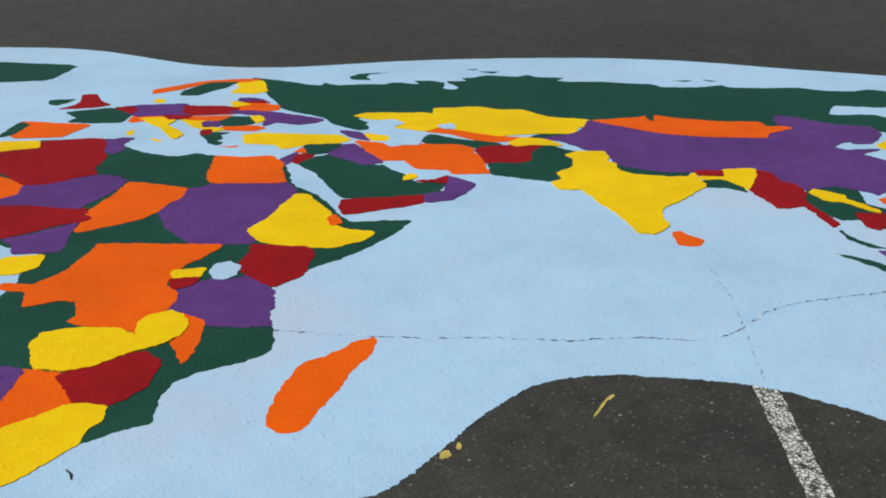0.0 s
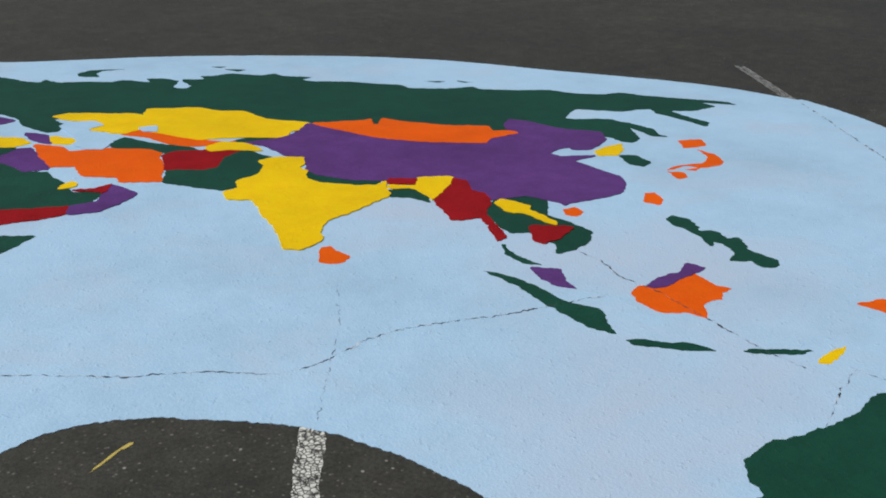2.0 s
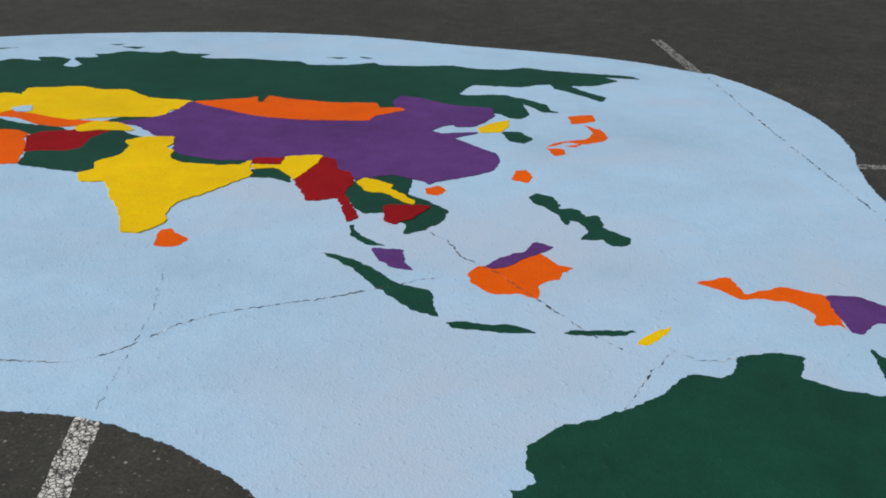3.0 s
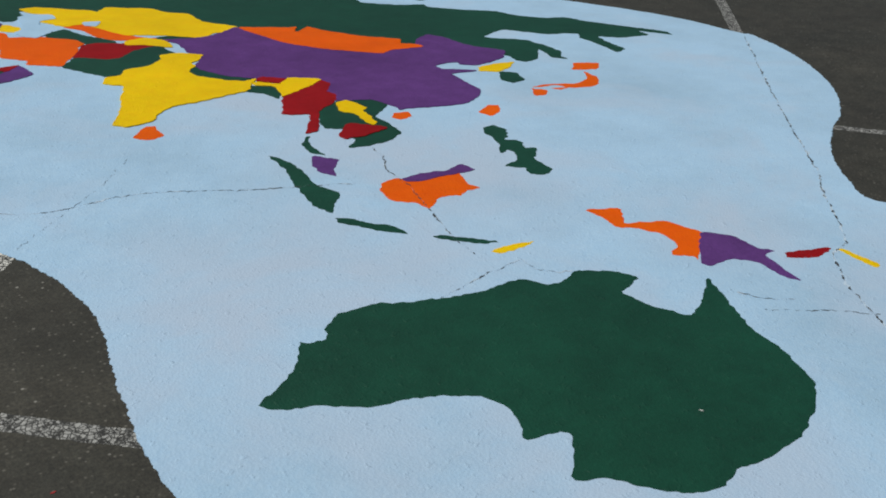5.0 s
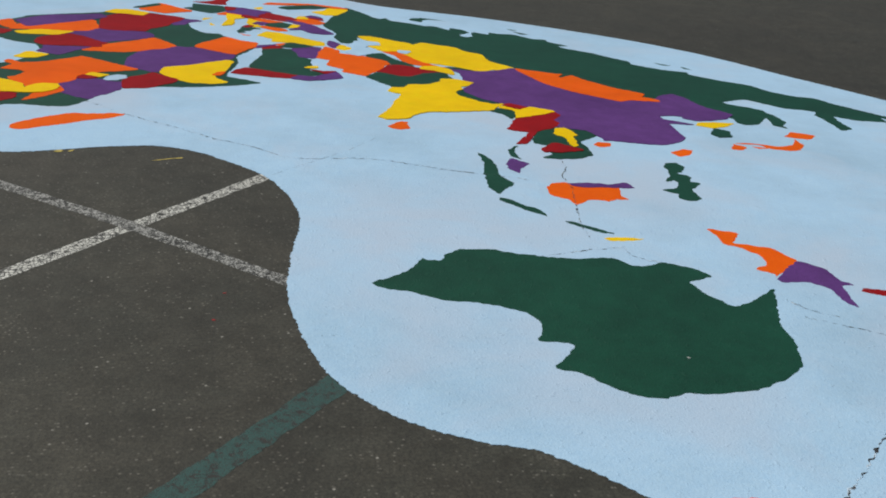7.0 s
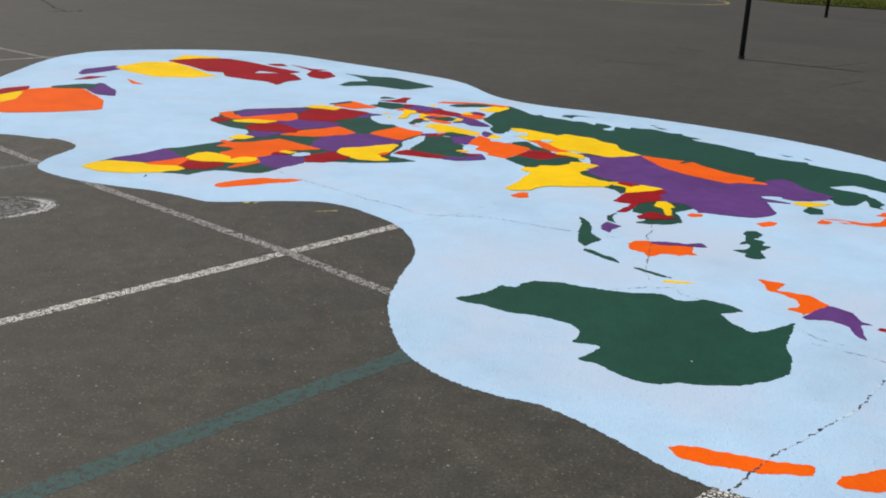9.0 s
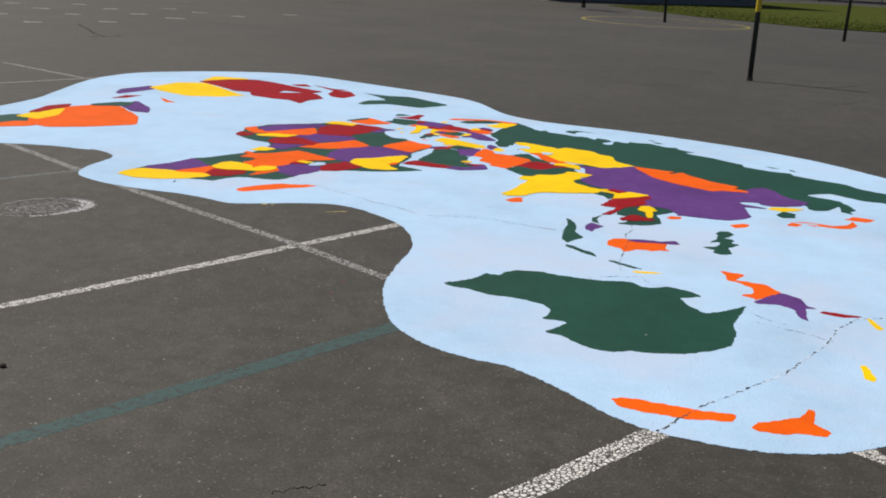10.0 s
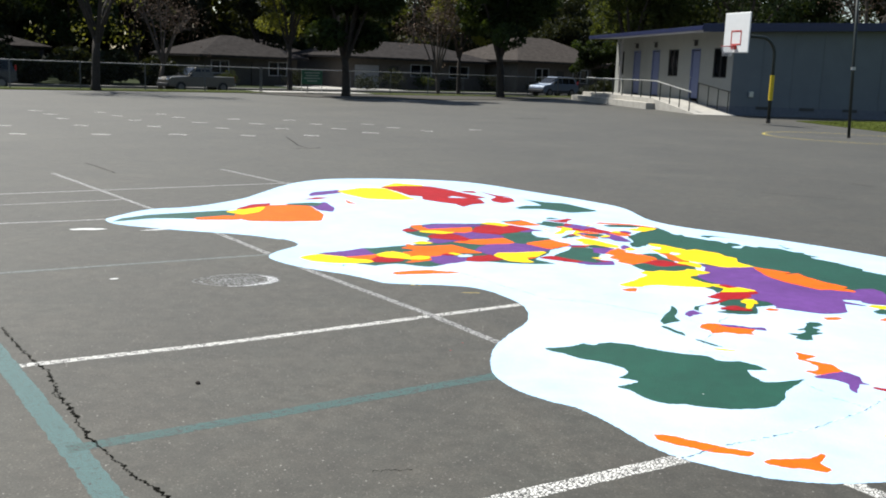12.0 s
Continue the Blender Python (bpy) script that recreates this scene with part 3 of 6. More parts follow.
country("macedonia", "Y", 3, "tiny yellow painted patch in the Balkans",
        [(-0.58, 4.16), (-0.53, 4.08), (-0.59, 4.07)])
country("greece", "G", 2, "green painted country patch shaped like Greece",
        [(-0.67, 4.06), (-0.61, 4.07), (-0.53, 4.02), (-0.59, 4.01), (-0.61, 3.94), (-0.65, 3.93), (-0.64, 3.88), (-0.67, 3.85), (-0.69, 3.91), (-0.67, 3.99)])
country("crete", "O", 1, "thin orange painted island",
        [(-0.68, 3.85), (-0.59, 3.79), (-0.64, 3.79)])
country("turkey", "Y", 2, "yellow painted country patch shaped like Turkey",
        [(-0.50, 3.95), (-0.41, 3.94), (-0.29, 3.83), (-0.11, 3.70), (-0.11, 3.60), (-0.19, 3.57), (-0.33, 3.63), (-0.45, 3.63), (-0.44, 3.71), (-0.55, 3.81)])
country("spain", "O", 2, "orange painted country patch shaped like Spain",
        [(-1.32, 4.76), (-1.27, 4.73), (-1.04, 4.52), (-1.20, 4.40), (-1.23, 4.38), (-1.42, 4.47), (-1.42, 4.52), (-1.31, 4.66)])
country("portugal", "G", 2, "narrow green painted strip beside an orange patch",
        [(-1.46, 4.57), (-1.32, 4.75), (-1.30, 4.67), (-1.41, 4.54), (-1.47, 4.53)])
country("britain", "R", 1, "dark red painted island shaped like Great Britain",
        [(-1.10, 4.92), (-1.00, 4.96), (-0.94, 5.03), (-0.89, 5.18), (-0.82, 5.15), (-0.85, 4.98), (-0.83, 4.86), (-0.92, 4.84)])
country("ireland", "G", 1, "green painted island beside a red one",
        [(-1.11, 5.05), (-1.07, 5.14), (-0.94, 5.09), (-1.00, 5.04), (-1.08, 5.00)])
country("norway", "O", 2, "orange painted strip shaped like Norway",
        [(-0.57, 4.98), (-0.52, 5.07), (-0.35, 5.10), (-0.20, 5.13), (0.02, 5.06), (0.11, 4.99), (-0.02, 4.98), (-0.19, 5.07), (-0.40, 5.00)])
country("sweden", "G", 2, "green painted strip shaped like Sweden",
        [(-0.45, 4.87), (-0.39, 4.96), (-0.19, 5.07), (-0.03, 5.00), (-0.15, 4.92), (-0.37, 4.82)])
country("finland", "Y", 2, "yellow painted country patch shaped like Finland",
        [(-0.19, 4.78), (-0.09, 4.87), (-0.07, 4.98), (0.02, 4.99), (0.10, 4.96), (0.00, 4.70), (-0.09, 4.68)])
country("denmark", "Y", 1, "small yellow painted patch in the North Sea",
        [(-0.63, 4.80), (-0.57, 4.87), (-0.56, 4.82), (-0.58, 4.75)])
country("iraq", "P", 2, "purple painted country patch shaped like Iraq",
        [(-0.32, 3.45), (-0.20, 3.55), (-0.12, 3.53), (-0.15, 3.38), (-0.17, 3.20), (-0.27, 3.23), (-0.28, 3.31)])
country("syria", "G", 2, "green painted country patch shaped like Syria",
        [(-0.33, 3.64), (-0.17, 3.55), (-0.31, 3.47), (-0.39, 3.49), (-0.37, 3.58)])
country("jordan", "R", 2, "small dark red painted country patch",
        [(-0.51, 3.44), (-0.44, 3.52), (-0.36, 3.50), (-0.41, 3.43), (-0.50, 3.39)])
country("israel", "P", 2, "narrow purple painted strip by the sea",
        [(-0.58, 3.46), (-0.51, 3.51), (-0.43, 3.55), (-0.40, 3.57), (-0.52, 3.42), (-0.56, 3.41)])
country("lebanon", "O", 2, "tiny orange painted patch by the sea",
        [(-0.42, 3.56), (-0.36, 3.60), (-0.39, 3.52)])
country("arabia", "G", 2, "green painted peninsula patch",
        [(-0.50, 3.39), (-0.39, 3.44), (-0.32, 3.44), (-0.28, 3.31), (-0.27, 3.23), (-0.19, 3.17), (-0.20, 3.11), (-0.19, 3.01), (-0.21, 2.89), (-0.14, 2.85), (-0.12, 2.81), (-0.19, 2.75), (-0.28, 2.75), (-0.50, 2.85), (-0.56, 2.90), (-0.53, 3.06), (-0.49, 3.26)])
country("yemen", "R", 2, "dark red painted country patch shaped like Yemen",
        [(-0.57, 2.88), (-0.40, 2.80), (-0.27, 2.75), (-0.31, 2.68), (-0.35, 2.67), (-0.58, 2.71), (-0.65, 2.73), (-0.63, 2.80)])
country("oman", "P", 2, "purple painted country patch shaped like Oman",
        [(-0.27, 2.75), (-0.18, 2.74), (-0.10, 2.82), (-0.05, 2.90), (-0.04, 2.87), (-0.01, 2.74), (-0.13, 2.67), (-0.21, 2.64), (-0.31, 2.67)])
country("emirates", "R", 3, "small red painted patch on the Gulf coast",
        [(-0.20, 2.91), (-0.12, 2.88), (-0.04, 2.90), (-0.11, 2.82), (-0.14, 2.85)])
country("bahrain", "Y", 3, "small yellow painted patch in the Gulf",
        [(-0.21, 2.98), (-0.16, 3.01), (-0.15, 2.97), (-0.19, 2.94), (-0.23, 2.95)])
country("iran", "O", 2, "orange painted country patch shaped like Iran",
        [(-0.10, 3.57), (-0.05, 3.52), (-0.01, 3.46), (-0.02, 3.39), (0.14, 3.36), (0.33, 3.20), (0.26, 3.12), (0.22, 2.99), (0.15, 2.88), (0.15, 2.81), (-0.01, 2.90), (0.01, 2.96), (-0.10, 3.05), (-0.07, 3.18), (-0.15, 3.23), (-0.20, 3.22), (-0.16, 3.37)])
country("georgia", "P", 2, "purple painted patch beside the Black Sea",
        [(-0.07, 3.77), (0.00, 3.68), (-0.04, 3.53), (-0.09, 3.65)])
country("azerbaijan", "Y", 2, "yellow painted patch beside the Caspian Sea",
        [(-0.03, 3.65), (0.02, 3.65), (0.08, 3.54), (0.05, 3.48), (-0.03, 3.53)])
country("turkmenistan", "G", 2, "green painted country patch beside the Caspian Sea",
        [(0.18, 3.42), (0.27, 3.47), (0.33, 3.31), (0.44, 3.18), (0.45, 3.07), (0.30, 3.16), (0.28, 3.26), (0.15, 3.34)])
country("kazakhstan", "Y", 2, "bright yellow painted country patch shaped like Kazakhstan",
        [(0.13, 3.97), (0.22, 3.98), (0.46, 3.83), (0.50, 3.77), (0.57, 3.87), (0.79, 3.77), (0.84, 3.66), (0.95, 3.59), (0.96, 3.40), (1.11, 3.24), (1.03, 3.15), (0.95, 3.17), (0.87, 3.08), (0.70, 3.20), (0.52, 3.26), (0.48, 3.34), (0.41, 3.48), (0.40, 3.56), (0.28, 3.52), (0.21, 3.62), (0.18, 3.67), (0.27, 3.70), (0.25, 3.79), (0.15, 3.89)])
country("caspian", "S", 3, "pale blue painted patch shaped like the Caspian Sea",
        [(0.09, 3.78), (0.16, 3.82), (0.26, 3.79), (0.27, 3.70), (0.18, 3.67), (0.16, 3.60), (0.19, 3.51), (0.20, 3.44), (0.11, 3.34), (0.05, 3.39), (0.03, 3.47), (0.07, 3.52), (0.09, 3.62)])
country("aral", "S", 3, "small pale blue painted lake patch",
        [(0.38, 3.57), (0.47, 3.57), (0.43, 3.48), (0.38, 3.50)])
country("uzbekistan", "O", 2, "orange painted country patch in central Asia",
        [(0.27, 3.52), (0.34, 3.60), (0.38, 3.57), (0.39, 3.49), (0.48, 3.34), (0.54, 3.24), (0.66, 3.15), (0.57, 3.15), (0.44, 3.19), (0.38, 3.28), (0.35, 3.42)])
country("kyrgyzstan", "Y", 3, "narrow yellow painted country patch",
        [(0.49, 3.14), (0.60, 3.19), (0.67, 3.10), (0.68, 2.97), (0.66, 2.97), (0.57, 3.05), (0.48, 3.08)])
country("steppe_edge", "G", 1, "dark green painted strip in central Asia",
        [(0.59, 3.17), (0.76, 3.19), (0.89, 3.09), (0.82, 3.05), (0.73, 3.06), (0.65, 3.08)])
country("afghanistan", "R", 2, "dark red painted country patch shaped like Afghanistan",
        [(0.28, 3.14), (0.36, 3.16), (0.47, 3.11), (0.62, 3.07), (0.57, 2.98), (0.47, 2.95), (0.40, 2.86), (0.32, 2.87), (0.20, 2.94), (0.24, 3.02)])
country("pakistan", "G", 2, "dark green painted country patch shaped like Pakistan",
        [(0.12, 2.81), (0.21, 2.94), (0.33, 2.86), (0.40, 2.86), (0.48, 2.96), (0.62, 3.02), (0.66, 2.83), (0.57, 2.78), (0.49, 2.69), (0.36, 2.66), (0.35, 2.60), (0.27, 2.60), (0.23, 2.66)])
country("india", "Y", 3, "bright yellow painted country patch shaped like India",
        [(0.58, 2.85), (0.68, 2.85), (0.77, 2.79), (0.72, 2.71), (0.67, 2.68), (0.68, 2.62), (0.62, 2.55), (0.63, 2.47), (0.74, 2.35), (0.81, 2.32), (0.87, 2.34), (0.82, 2.27), (0.79, 2.20), (0.74, 2.18), (0.56, 2.13), (0.41, 2.10), (0.33, 2.02), (0.31, 1.97), (0.24, 1.94), (0.18, 1.93), (0.15, 1.97), (0.19, 2.06), (0.24, 2.20), (0.31, 2.44), (0.24, 2.50), (0.26, 2.58), (0.34, 2.59), (0.37, 2.67), (0.50, 2.69), (0.57, 2.78)])
country("assam", "Y", 3, "yellow painted patch beside a red one",
        [(0.84, 2.29), (0.94, 2.22), (1.01, 2.30), (1.14, 2.23), (1.07, 2.17), (0.88, 2.05), (0.90, 2.12), (0.91, 2.20), (0.83, 2.26)])
country("nepal", "G", 2, "narrow green painted country patch",
        [(0.67, 2.66), (0.71, 2.58), (0.79, 2.44), (0.87, 2.36), (0.79, 2.31), (0.66, 2.39), (0.59, 2.51)])
country("bhutan", "R", 3, "small dark red painted country patch",
        [(0.90, 2.36), (1.00, 2.29), (0.95, 2.24), (0.86, 2.31)])
country("bangladesh", "G", 2, "small green painted country patch",
        [(0.81, 2.25), (0.92, 2.21), (0.90, 2.10), (0.86, 2.04), (0.83, 2.13), (0.77, 2.18)])
country("shikoku", "O", 1, "small orange painted island patch",
        [(2.08, 1.74), (2.17, 1.72), (2.11, 1.70)])
country("sri_lanka", "O", 1, "orange painted island shaped like Sri Lanka",
        [(0.26, 1.91), (0.29, 1.90), (0.29, 1.83), (0.30, 1.79), (0.24, 1.76), (0.20, 1.78), (0.18, 1.81)])
country("mongolia", "O", 3, "orange painted country patch shaped like Mongolia",
        [(1.10, 3.23), (1.25, 3.17), (1.36, 3.13), (1.40, 3.14), (1.35, 3.06), (1.37, 3.04), (1.46, 3.12), (1.50, 3.02), (1.65, 2.84), (1.82, 2.73), (1.77, 2.65), (1.85, 2.61), (1.86, 2.56), (1.78, 2.56), (1.66, 2.56), (1.60, 2.52), (1.35, 2.70), (1.23, 2.85), (1.15, 3.06)])
country("china", "P", 2, "large purple painted country patch shaped like China",
        [(0.65, 3.12), (0.86, 3.09), (0.97, 3.14), (1.10, 3.24), (1.18, 3.09), (1.33, 2.84), (1.65, 2.61), (1.84, 2.61), (1.90, 2.70), (2.00, 2.77), (2.06, 2.68), (2.08, 2.57), (2.12, 2.47), (2.23, 2.36), (2.15, 2.25), (2.02, 2.20), (1.94, 2.18), (1.88, 2.22), (1.89, 2.25), (1.84, 2.27), (1.74, 2.24), (1.75, 2.18), (1.91, 2.10), (1.75, 2.10), (1.75, 2.00), (1.75, 1.84), (1.71, 1.77), (1.60, 1.70), (1.50, 1.69), (1.37, 1.72), (1.31, 1.73), (1.28, 1.72), (1.29, 1.76), (1.27, 1.79), (1.23, 1.89), (1.11, 1.91), (1.05, 1.95), (1.09, 2.06), (1.15, 2.20), (1.03, 2.29), (0.86, 2.35), (0.77, 2.42), (0.69, 2.55), (0.68, 2.62), (0.75, 2.74), (0.72, 2.87), (0.72, 3.04)])
country("north_korea", "Y", 2, "small yellow painted peninsula patch",
        [(1.94, 2.15), (2.16, 2.17), (2.09, 2.10), (1.99, 2.05), (1.91, 2.09)])
country("south_korea", "G", 2, "small green painted peninsula patch",
        [(2.00, 2.04), (2.06, 2.00), (2.03, 1.89), (1.96, 1.87), (1.93, 1.93)])
country("hokkaido", "O", 1, "small orange painted island patch",
        [(2.44, 2.05), (2.57, 2.00), (2.49, 1.91), (2.36, 1.95), (2.41, 2.00)])
country("honshu", "O", 1, "curved orange painted island patch",
        [(2.40, 1.91), (2.41, 1.81), (2.34, 1.71), (2.28, 1.69), (2.18, 1.71), (2.13, 1.77), (2.00, 1.78), (2.10, 1.80), (2.24, 1.75), (2.34, 1.80)])
country("kyushu", "O", 1, "small orange painted island patch",
        [(1.99, 1.77), (2.05, 1.72), (2.01, 1.67), (1.95, 1.67), (1.97, 1.73)])
country("taiwan", "O", 1, "small oval orange painted island",
        [(1.67, 1.64), (1.72, 1.62), (1.67, 1.54), (1.60, 1.51), (1.58, 1.57)])
country("hainan", "O", 1, "small orange painted island by a purple coast",
        [(1.24, 1.69), (1.30, 1.69), (1.29, 1.63), (1.22, 1.61), (1.20, 1.65)])
country("myanmar", "R", 3, "dark red painted country patch shaped like Myanmar",
        [(0.88, 2.05), (1.01, 2.17), (1.13, 2.22), (1.16, 2.16), (1.09, 2.06), (1.11, 2.00), (1.06, 1.91), (0.95, 1.83), (0.93, 1.77), (0.85, 1.61), (0.80, 1.60), (0.88, 1.74), (0.91, 1.81), (0.80, 1.85), (0.83, 1.89)])
country("indochina", "G", 2, "dark green painted patch shaped like Thailand and Vietnam",
        [(0.94, 1.82), (1.06, 1.91), (1.14, 1.94), (1.24, 1.90), (1.26, 1.80), (1.14, 1.69), (1.16, 1.60), (1.15, 1.47), (1.06, 1.41), (0.95, 1.39), (0.89, 1.40), (0.95, 1.47), (0.94, 1.51), (0.96, 1.60), (0.90, 1.63), (0.90, 1.68)])
country("laos", "Y", 3, "yellow painted country patch shaped like Laos",
        [(1.07, 1.90), (1.12, 1.92), (1.16, 1.80), (1.12, 1.76), (1.12, 1.62), (1.09, 1.59), (1.08, 1.64), (1.09, 1.74), (1.04, 1.80)])
country("cambodia", "R", 3, "dark red painted country patch in Indochina",
        [(1.00, 1.64), (1.08, 1.59), (1.13, 1.54), (0.99, 1.49), (0.92, 1.49), (0.91, 1.53)])
country("malay_peninsula", "G", 1, "thin curved green painted peninsula",
        [(0.79, 1.57), (0.80, 1.57), (0.76, 1.48), (0.78, 1.36), (0.74, 1.40), (0.74, 1.50)])
country("malaysia", "P", 1, "purple painted peninsula patch",
        [(0.73, 1.38), (0.81, 1.31), (0.75, 1.23), (0.73, 1.16), (0.69, 1.22), (0.69, 1.29)])
country("sumatra", "G", 1, "long dark green painted island",
        [(0.58, 1.45), (0.61, 1.40), (0.64, 1.27), (0.63, 1.13), (0.68, 1.02), (0.63, 0.957), (0.588, 0.879), (0.555, 0.954), (0.56, 1.07), (0.57, 1.17), (0.59, 1.30)])
country("java", "G", 1, "thin dark green painted island",
        [(0.579, 0.849), (0.628, 0.822), (0.672, 0.753), (0.708, 0.738), (0.745, 0.643), (0.664, 0.71), (0.578, 0.808)])
country("sunda_islands", "G", 1, "thin dark green painted island strip",
        [(0.8, 0.603), (0.858, 0.579), (0.976, 0.483), (0.92, 0.489), (0.844, 0.55)])
country("timor", "Y", 1, "slim yellow painted island",
        [(0.918, 0.431), (0.973, 0.448), (1.08, 0.44), (1.04, 0.42), (0.934, 0.414)])
country("borneo", "O", 1, "orange painted island shaped like Borneo",
        [(0.817, 0.99), (0.87, 1.06), (0.92, 1.06), (0.99, 1.01), (1.12, 1.03), (1.15, 1.02), (1.13, 0.95), (1.13, 0.91), (1.15, 0.87), (1.09, 0.87), (1.05, 0.84), (1.02, 0.86), (0.961, 0.845), (0.896, 0.787), (0.884, 0.848), (0.816, 0.896), (0.818, 0.956)])
country("sarawak", "P", 2, "purple painted strip along an orange island",
        [(0.93, 1.05), (1.01, 1.06), (1.12, 1.05), (1.20, 1.09), (1.22, 1.02), (1.15, 1.02), (1.09, 1.02), (1.00, 1.01), (0.94, 1.02)])
country("philippines", "G", 1, "dark green painted island chain",
        [(1.49, 1.40), (1.55, 1.41), (1.57, 1.35), (1.53, 1.27), (1.50, 1.25), (1.55, 1.21), (1.52, 1.14), (1.57, 1.12), (1.53, 1.07), (1.49, 1.03), (1.50, 0.91), (1.43, 0.88), (1.39, 0.91), (1.41, 0.97), (1.34, 1.01), (1.42, 1.04), (1.46, 1.11), (1.45, 1.15), (1.41, 1.12), (1.40, 1.14), (1.45, 1.20), (1.47, 1.30), (1.46, 1.33)])
country("new_guinea_west", "O", 1, "orange painted half of a large island",
        [(1.38, 0.57), (1.50, 0.53), (1.43, 0.42), (1.58, 0.38), (1.63, 0.27), (1.58, 0.21), (1.47, 0.11), (1.48, 0.14), (1.42, 0.18), (1.49, 0.23), (1.50, 0.31), (1.45, 0.38), (1.39, 0.41), (1.40, 0.47)])
country("new_guinea_east", "P", 1, "purple painted half of a large island",
        [(1.63, 0.27), (1.71, 0.20), (1.72, 0.10), (1.75, 0.06), (1.70, 0.06), (1.68, -0.04), (1.67, -0.12), (1.64, -0.07), (1.64, 0.03), (1.58, 0.08), (1.49, 0.07), (1.46, 0.10)])
country("new_britain", "R", 1, "slim dark red painted island",
        [(1.77, 0.04), (1.93, 0.01), (1.94, -0.01), (1.84, -0.03), (1.75, 0.01)])
country("solomon", "Y", 1, "slim yellow painted island strip",
        [(1.95, -0.01), (1.97, -0.02), (1.99, -0.15), (1.96, -0.16), (1.95, -0.08)])
country("australia", "G", 1, "large dark green painted patch shaped like Australia",
        [(-0.002, -0.004), (0.061, 0.038), (0.147, 0.119), (0.191, 0.211), (0.202, 0.191), (0.258, 0.185), (0.286, 0.246), (0.338, 0.296), (0.446, 0.299), (0.541, 0.265), (0.645, 0.247), (0.752, 0.233), (0.901, 0.254), (0.946, 0.19), (1.00, 0.18), (1.08, 0.22), (1.17, 0.18), (1.23, 0.11), (1.11, 0.06), (1.16, -0.06), (1.21, -0.13), (1.28, -0.10), (1.35, -0.04), (1.42, 0.02), (1.39, -0.05), (1.32, -0.24), (1.31, -0.39), (1.27, -0.52), (1.18, -0.60), (1.05, -0.66), (0.954, -0.679), (0.846, -0.678), (0.771, -0.705), (0.714, -0.697), (0.635, -0.653), (0.574, -0.577), (0.499, -0.541), (0.552, -0.477), (0.583, -0.412), (0.568, -0.395), (0.48, -0.384), (0.503, -0.322), (0.511, -0.257), (0.476, -0.196), (0.411, -0.162), (0.298, -0.127), (0.21, -0.117), (0.121, -0.065), (0.012, -0.031)])
country("zealand_south", "O", 1, "long orange painted island patch",
        [(0.75, -1.16), (0.80, -1.14), (0.93, -1.16), (1.06, -1.19), (1.18, -1.20), (1.16, -1.26), (1.01, -1.27), (0.84, -1.24), (0.77, -1.21)])
country("zealand_north", "O", 1, "forked orange painted island patch",
        [(1.22, -1.29), (1.25, -1.24), (1.34, -1.20), (1.41, -1.17), (1.45, -1.09), (1.47, -1.10), (1.45, -1.18), (1.44, -1.21), (1.49, -1.27), (1.46, -1.31), (1.38, -1.30), (1.30, -1.32), (1.24, -1.31)])
country("caledonia", "Y", 1, "small yellow painted island",
        [(1.76, -0.62), (1.78, -0.61), (1.79, -0.72), (1.77, -0.78), (1.74, -0.75)])
country("novaya_zemlya", "G", 1, "curved dark green painted Arctic island",
        [(0.58, 4.78), (0.68, 4.82), (0.86, 4.75), (0.72, 4.77), (0.66, 4.72), (0.65, 4.63), (0.56, 4.70)])
country("arctic_island", "G", 1, "thin dark green painted Arctic island",
        [(1.30, 4.58), (1.39, 4.54), (1.33, 4.52)])
country("arctic_island", "G", 1, "thin dark green painted Arctic island",
        [(1.33, 4.49), (1.44, 4.41), (1.38, 4.39)])
country("arctic_island", "G", 1, "thin dark green painted Arctic island",
        [(2.17, 3.66), (2.29, 3.59), (2.22, 3.58)])
country("arctic_island", "G", 1, "thin dark green painted Arctic island",
        [(2.35, 3.57), (2.41, 3.48), (2.35, 3.51)])
country("sakhalin", "G", 1, "thin dark green painted island",
        [(2.42, 2.48), (2.50, 2.41), (2.51, 2.24), (2.45, 2.17), (2.46, 2.11), (2.40, 2.17), (2.42, 2.28)])
country("mexico", "P", 1, "purple painted country patch shaped like Mexico",
        [(-4.10, 5.33), (-4.17, 5.61), (-4.00, 6.00), (-3.84, 5.77), (-3.93, 5.51), (-4.03, 5.25)])
country("central_america", "R", 1, "small red painted patch in Central America",
        [(-3.97, 4.93), (-3.93, 5.20), (-3.77, 5.25), (-3.85, 5.01)])
country("united_states", "Y", 1, "large yellow painted patch in North America",
        [(-3.97, 5.88), (-3.85, 6.39), (-3.58, 6.51), (-3.26, 6.18), (-2.95, 5.81), (-2.83, 5.71), (-3.04, 5.51), (-3.36, 5.41), (-3.78, 5.68)])
country("canada", "R", 2, "large red painted patch shaped like Canada",
        [(-3.68, 6.59), (-3.45, 6.90), (-3.14, 7.05), (-2.85, 6.89), (-2.44, 6.56), (-2.15, 6.37), (-2.24, 6.18), (-2.57, 6.27), (-2.58, 6.07), (-2.33, 6.18), (-2.17, 6.16), (-2.02, 5.84), (-2.13, 5.66), (-2.16, 5.41), (-2.31, 5.59), (-2.51, 5.63), (-2.77, 5.75), (-2.87, 6.00), (-3.04, 6.00), (-3.35, 6.32)])
country("alaska", "Y", 2, "yellow painted patch shaped like Alaska",
        [(-3.66, 6.67), (-3.67, 7.13), (-3.25, 7.13), (-3.25, 6.90), (-3.50, 6.71)])
country("arctic_canada", "R", 1, "small red painted Arctic island",
        [(-2.64, 6.83), (-2.49, 6.94), (-2.38, 6.74), (-2.52, 6.71)])
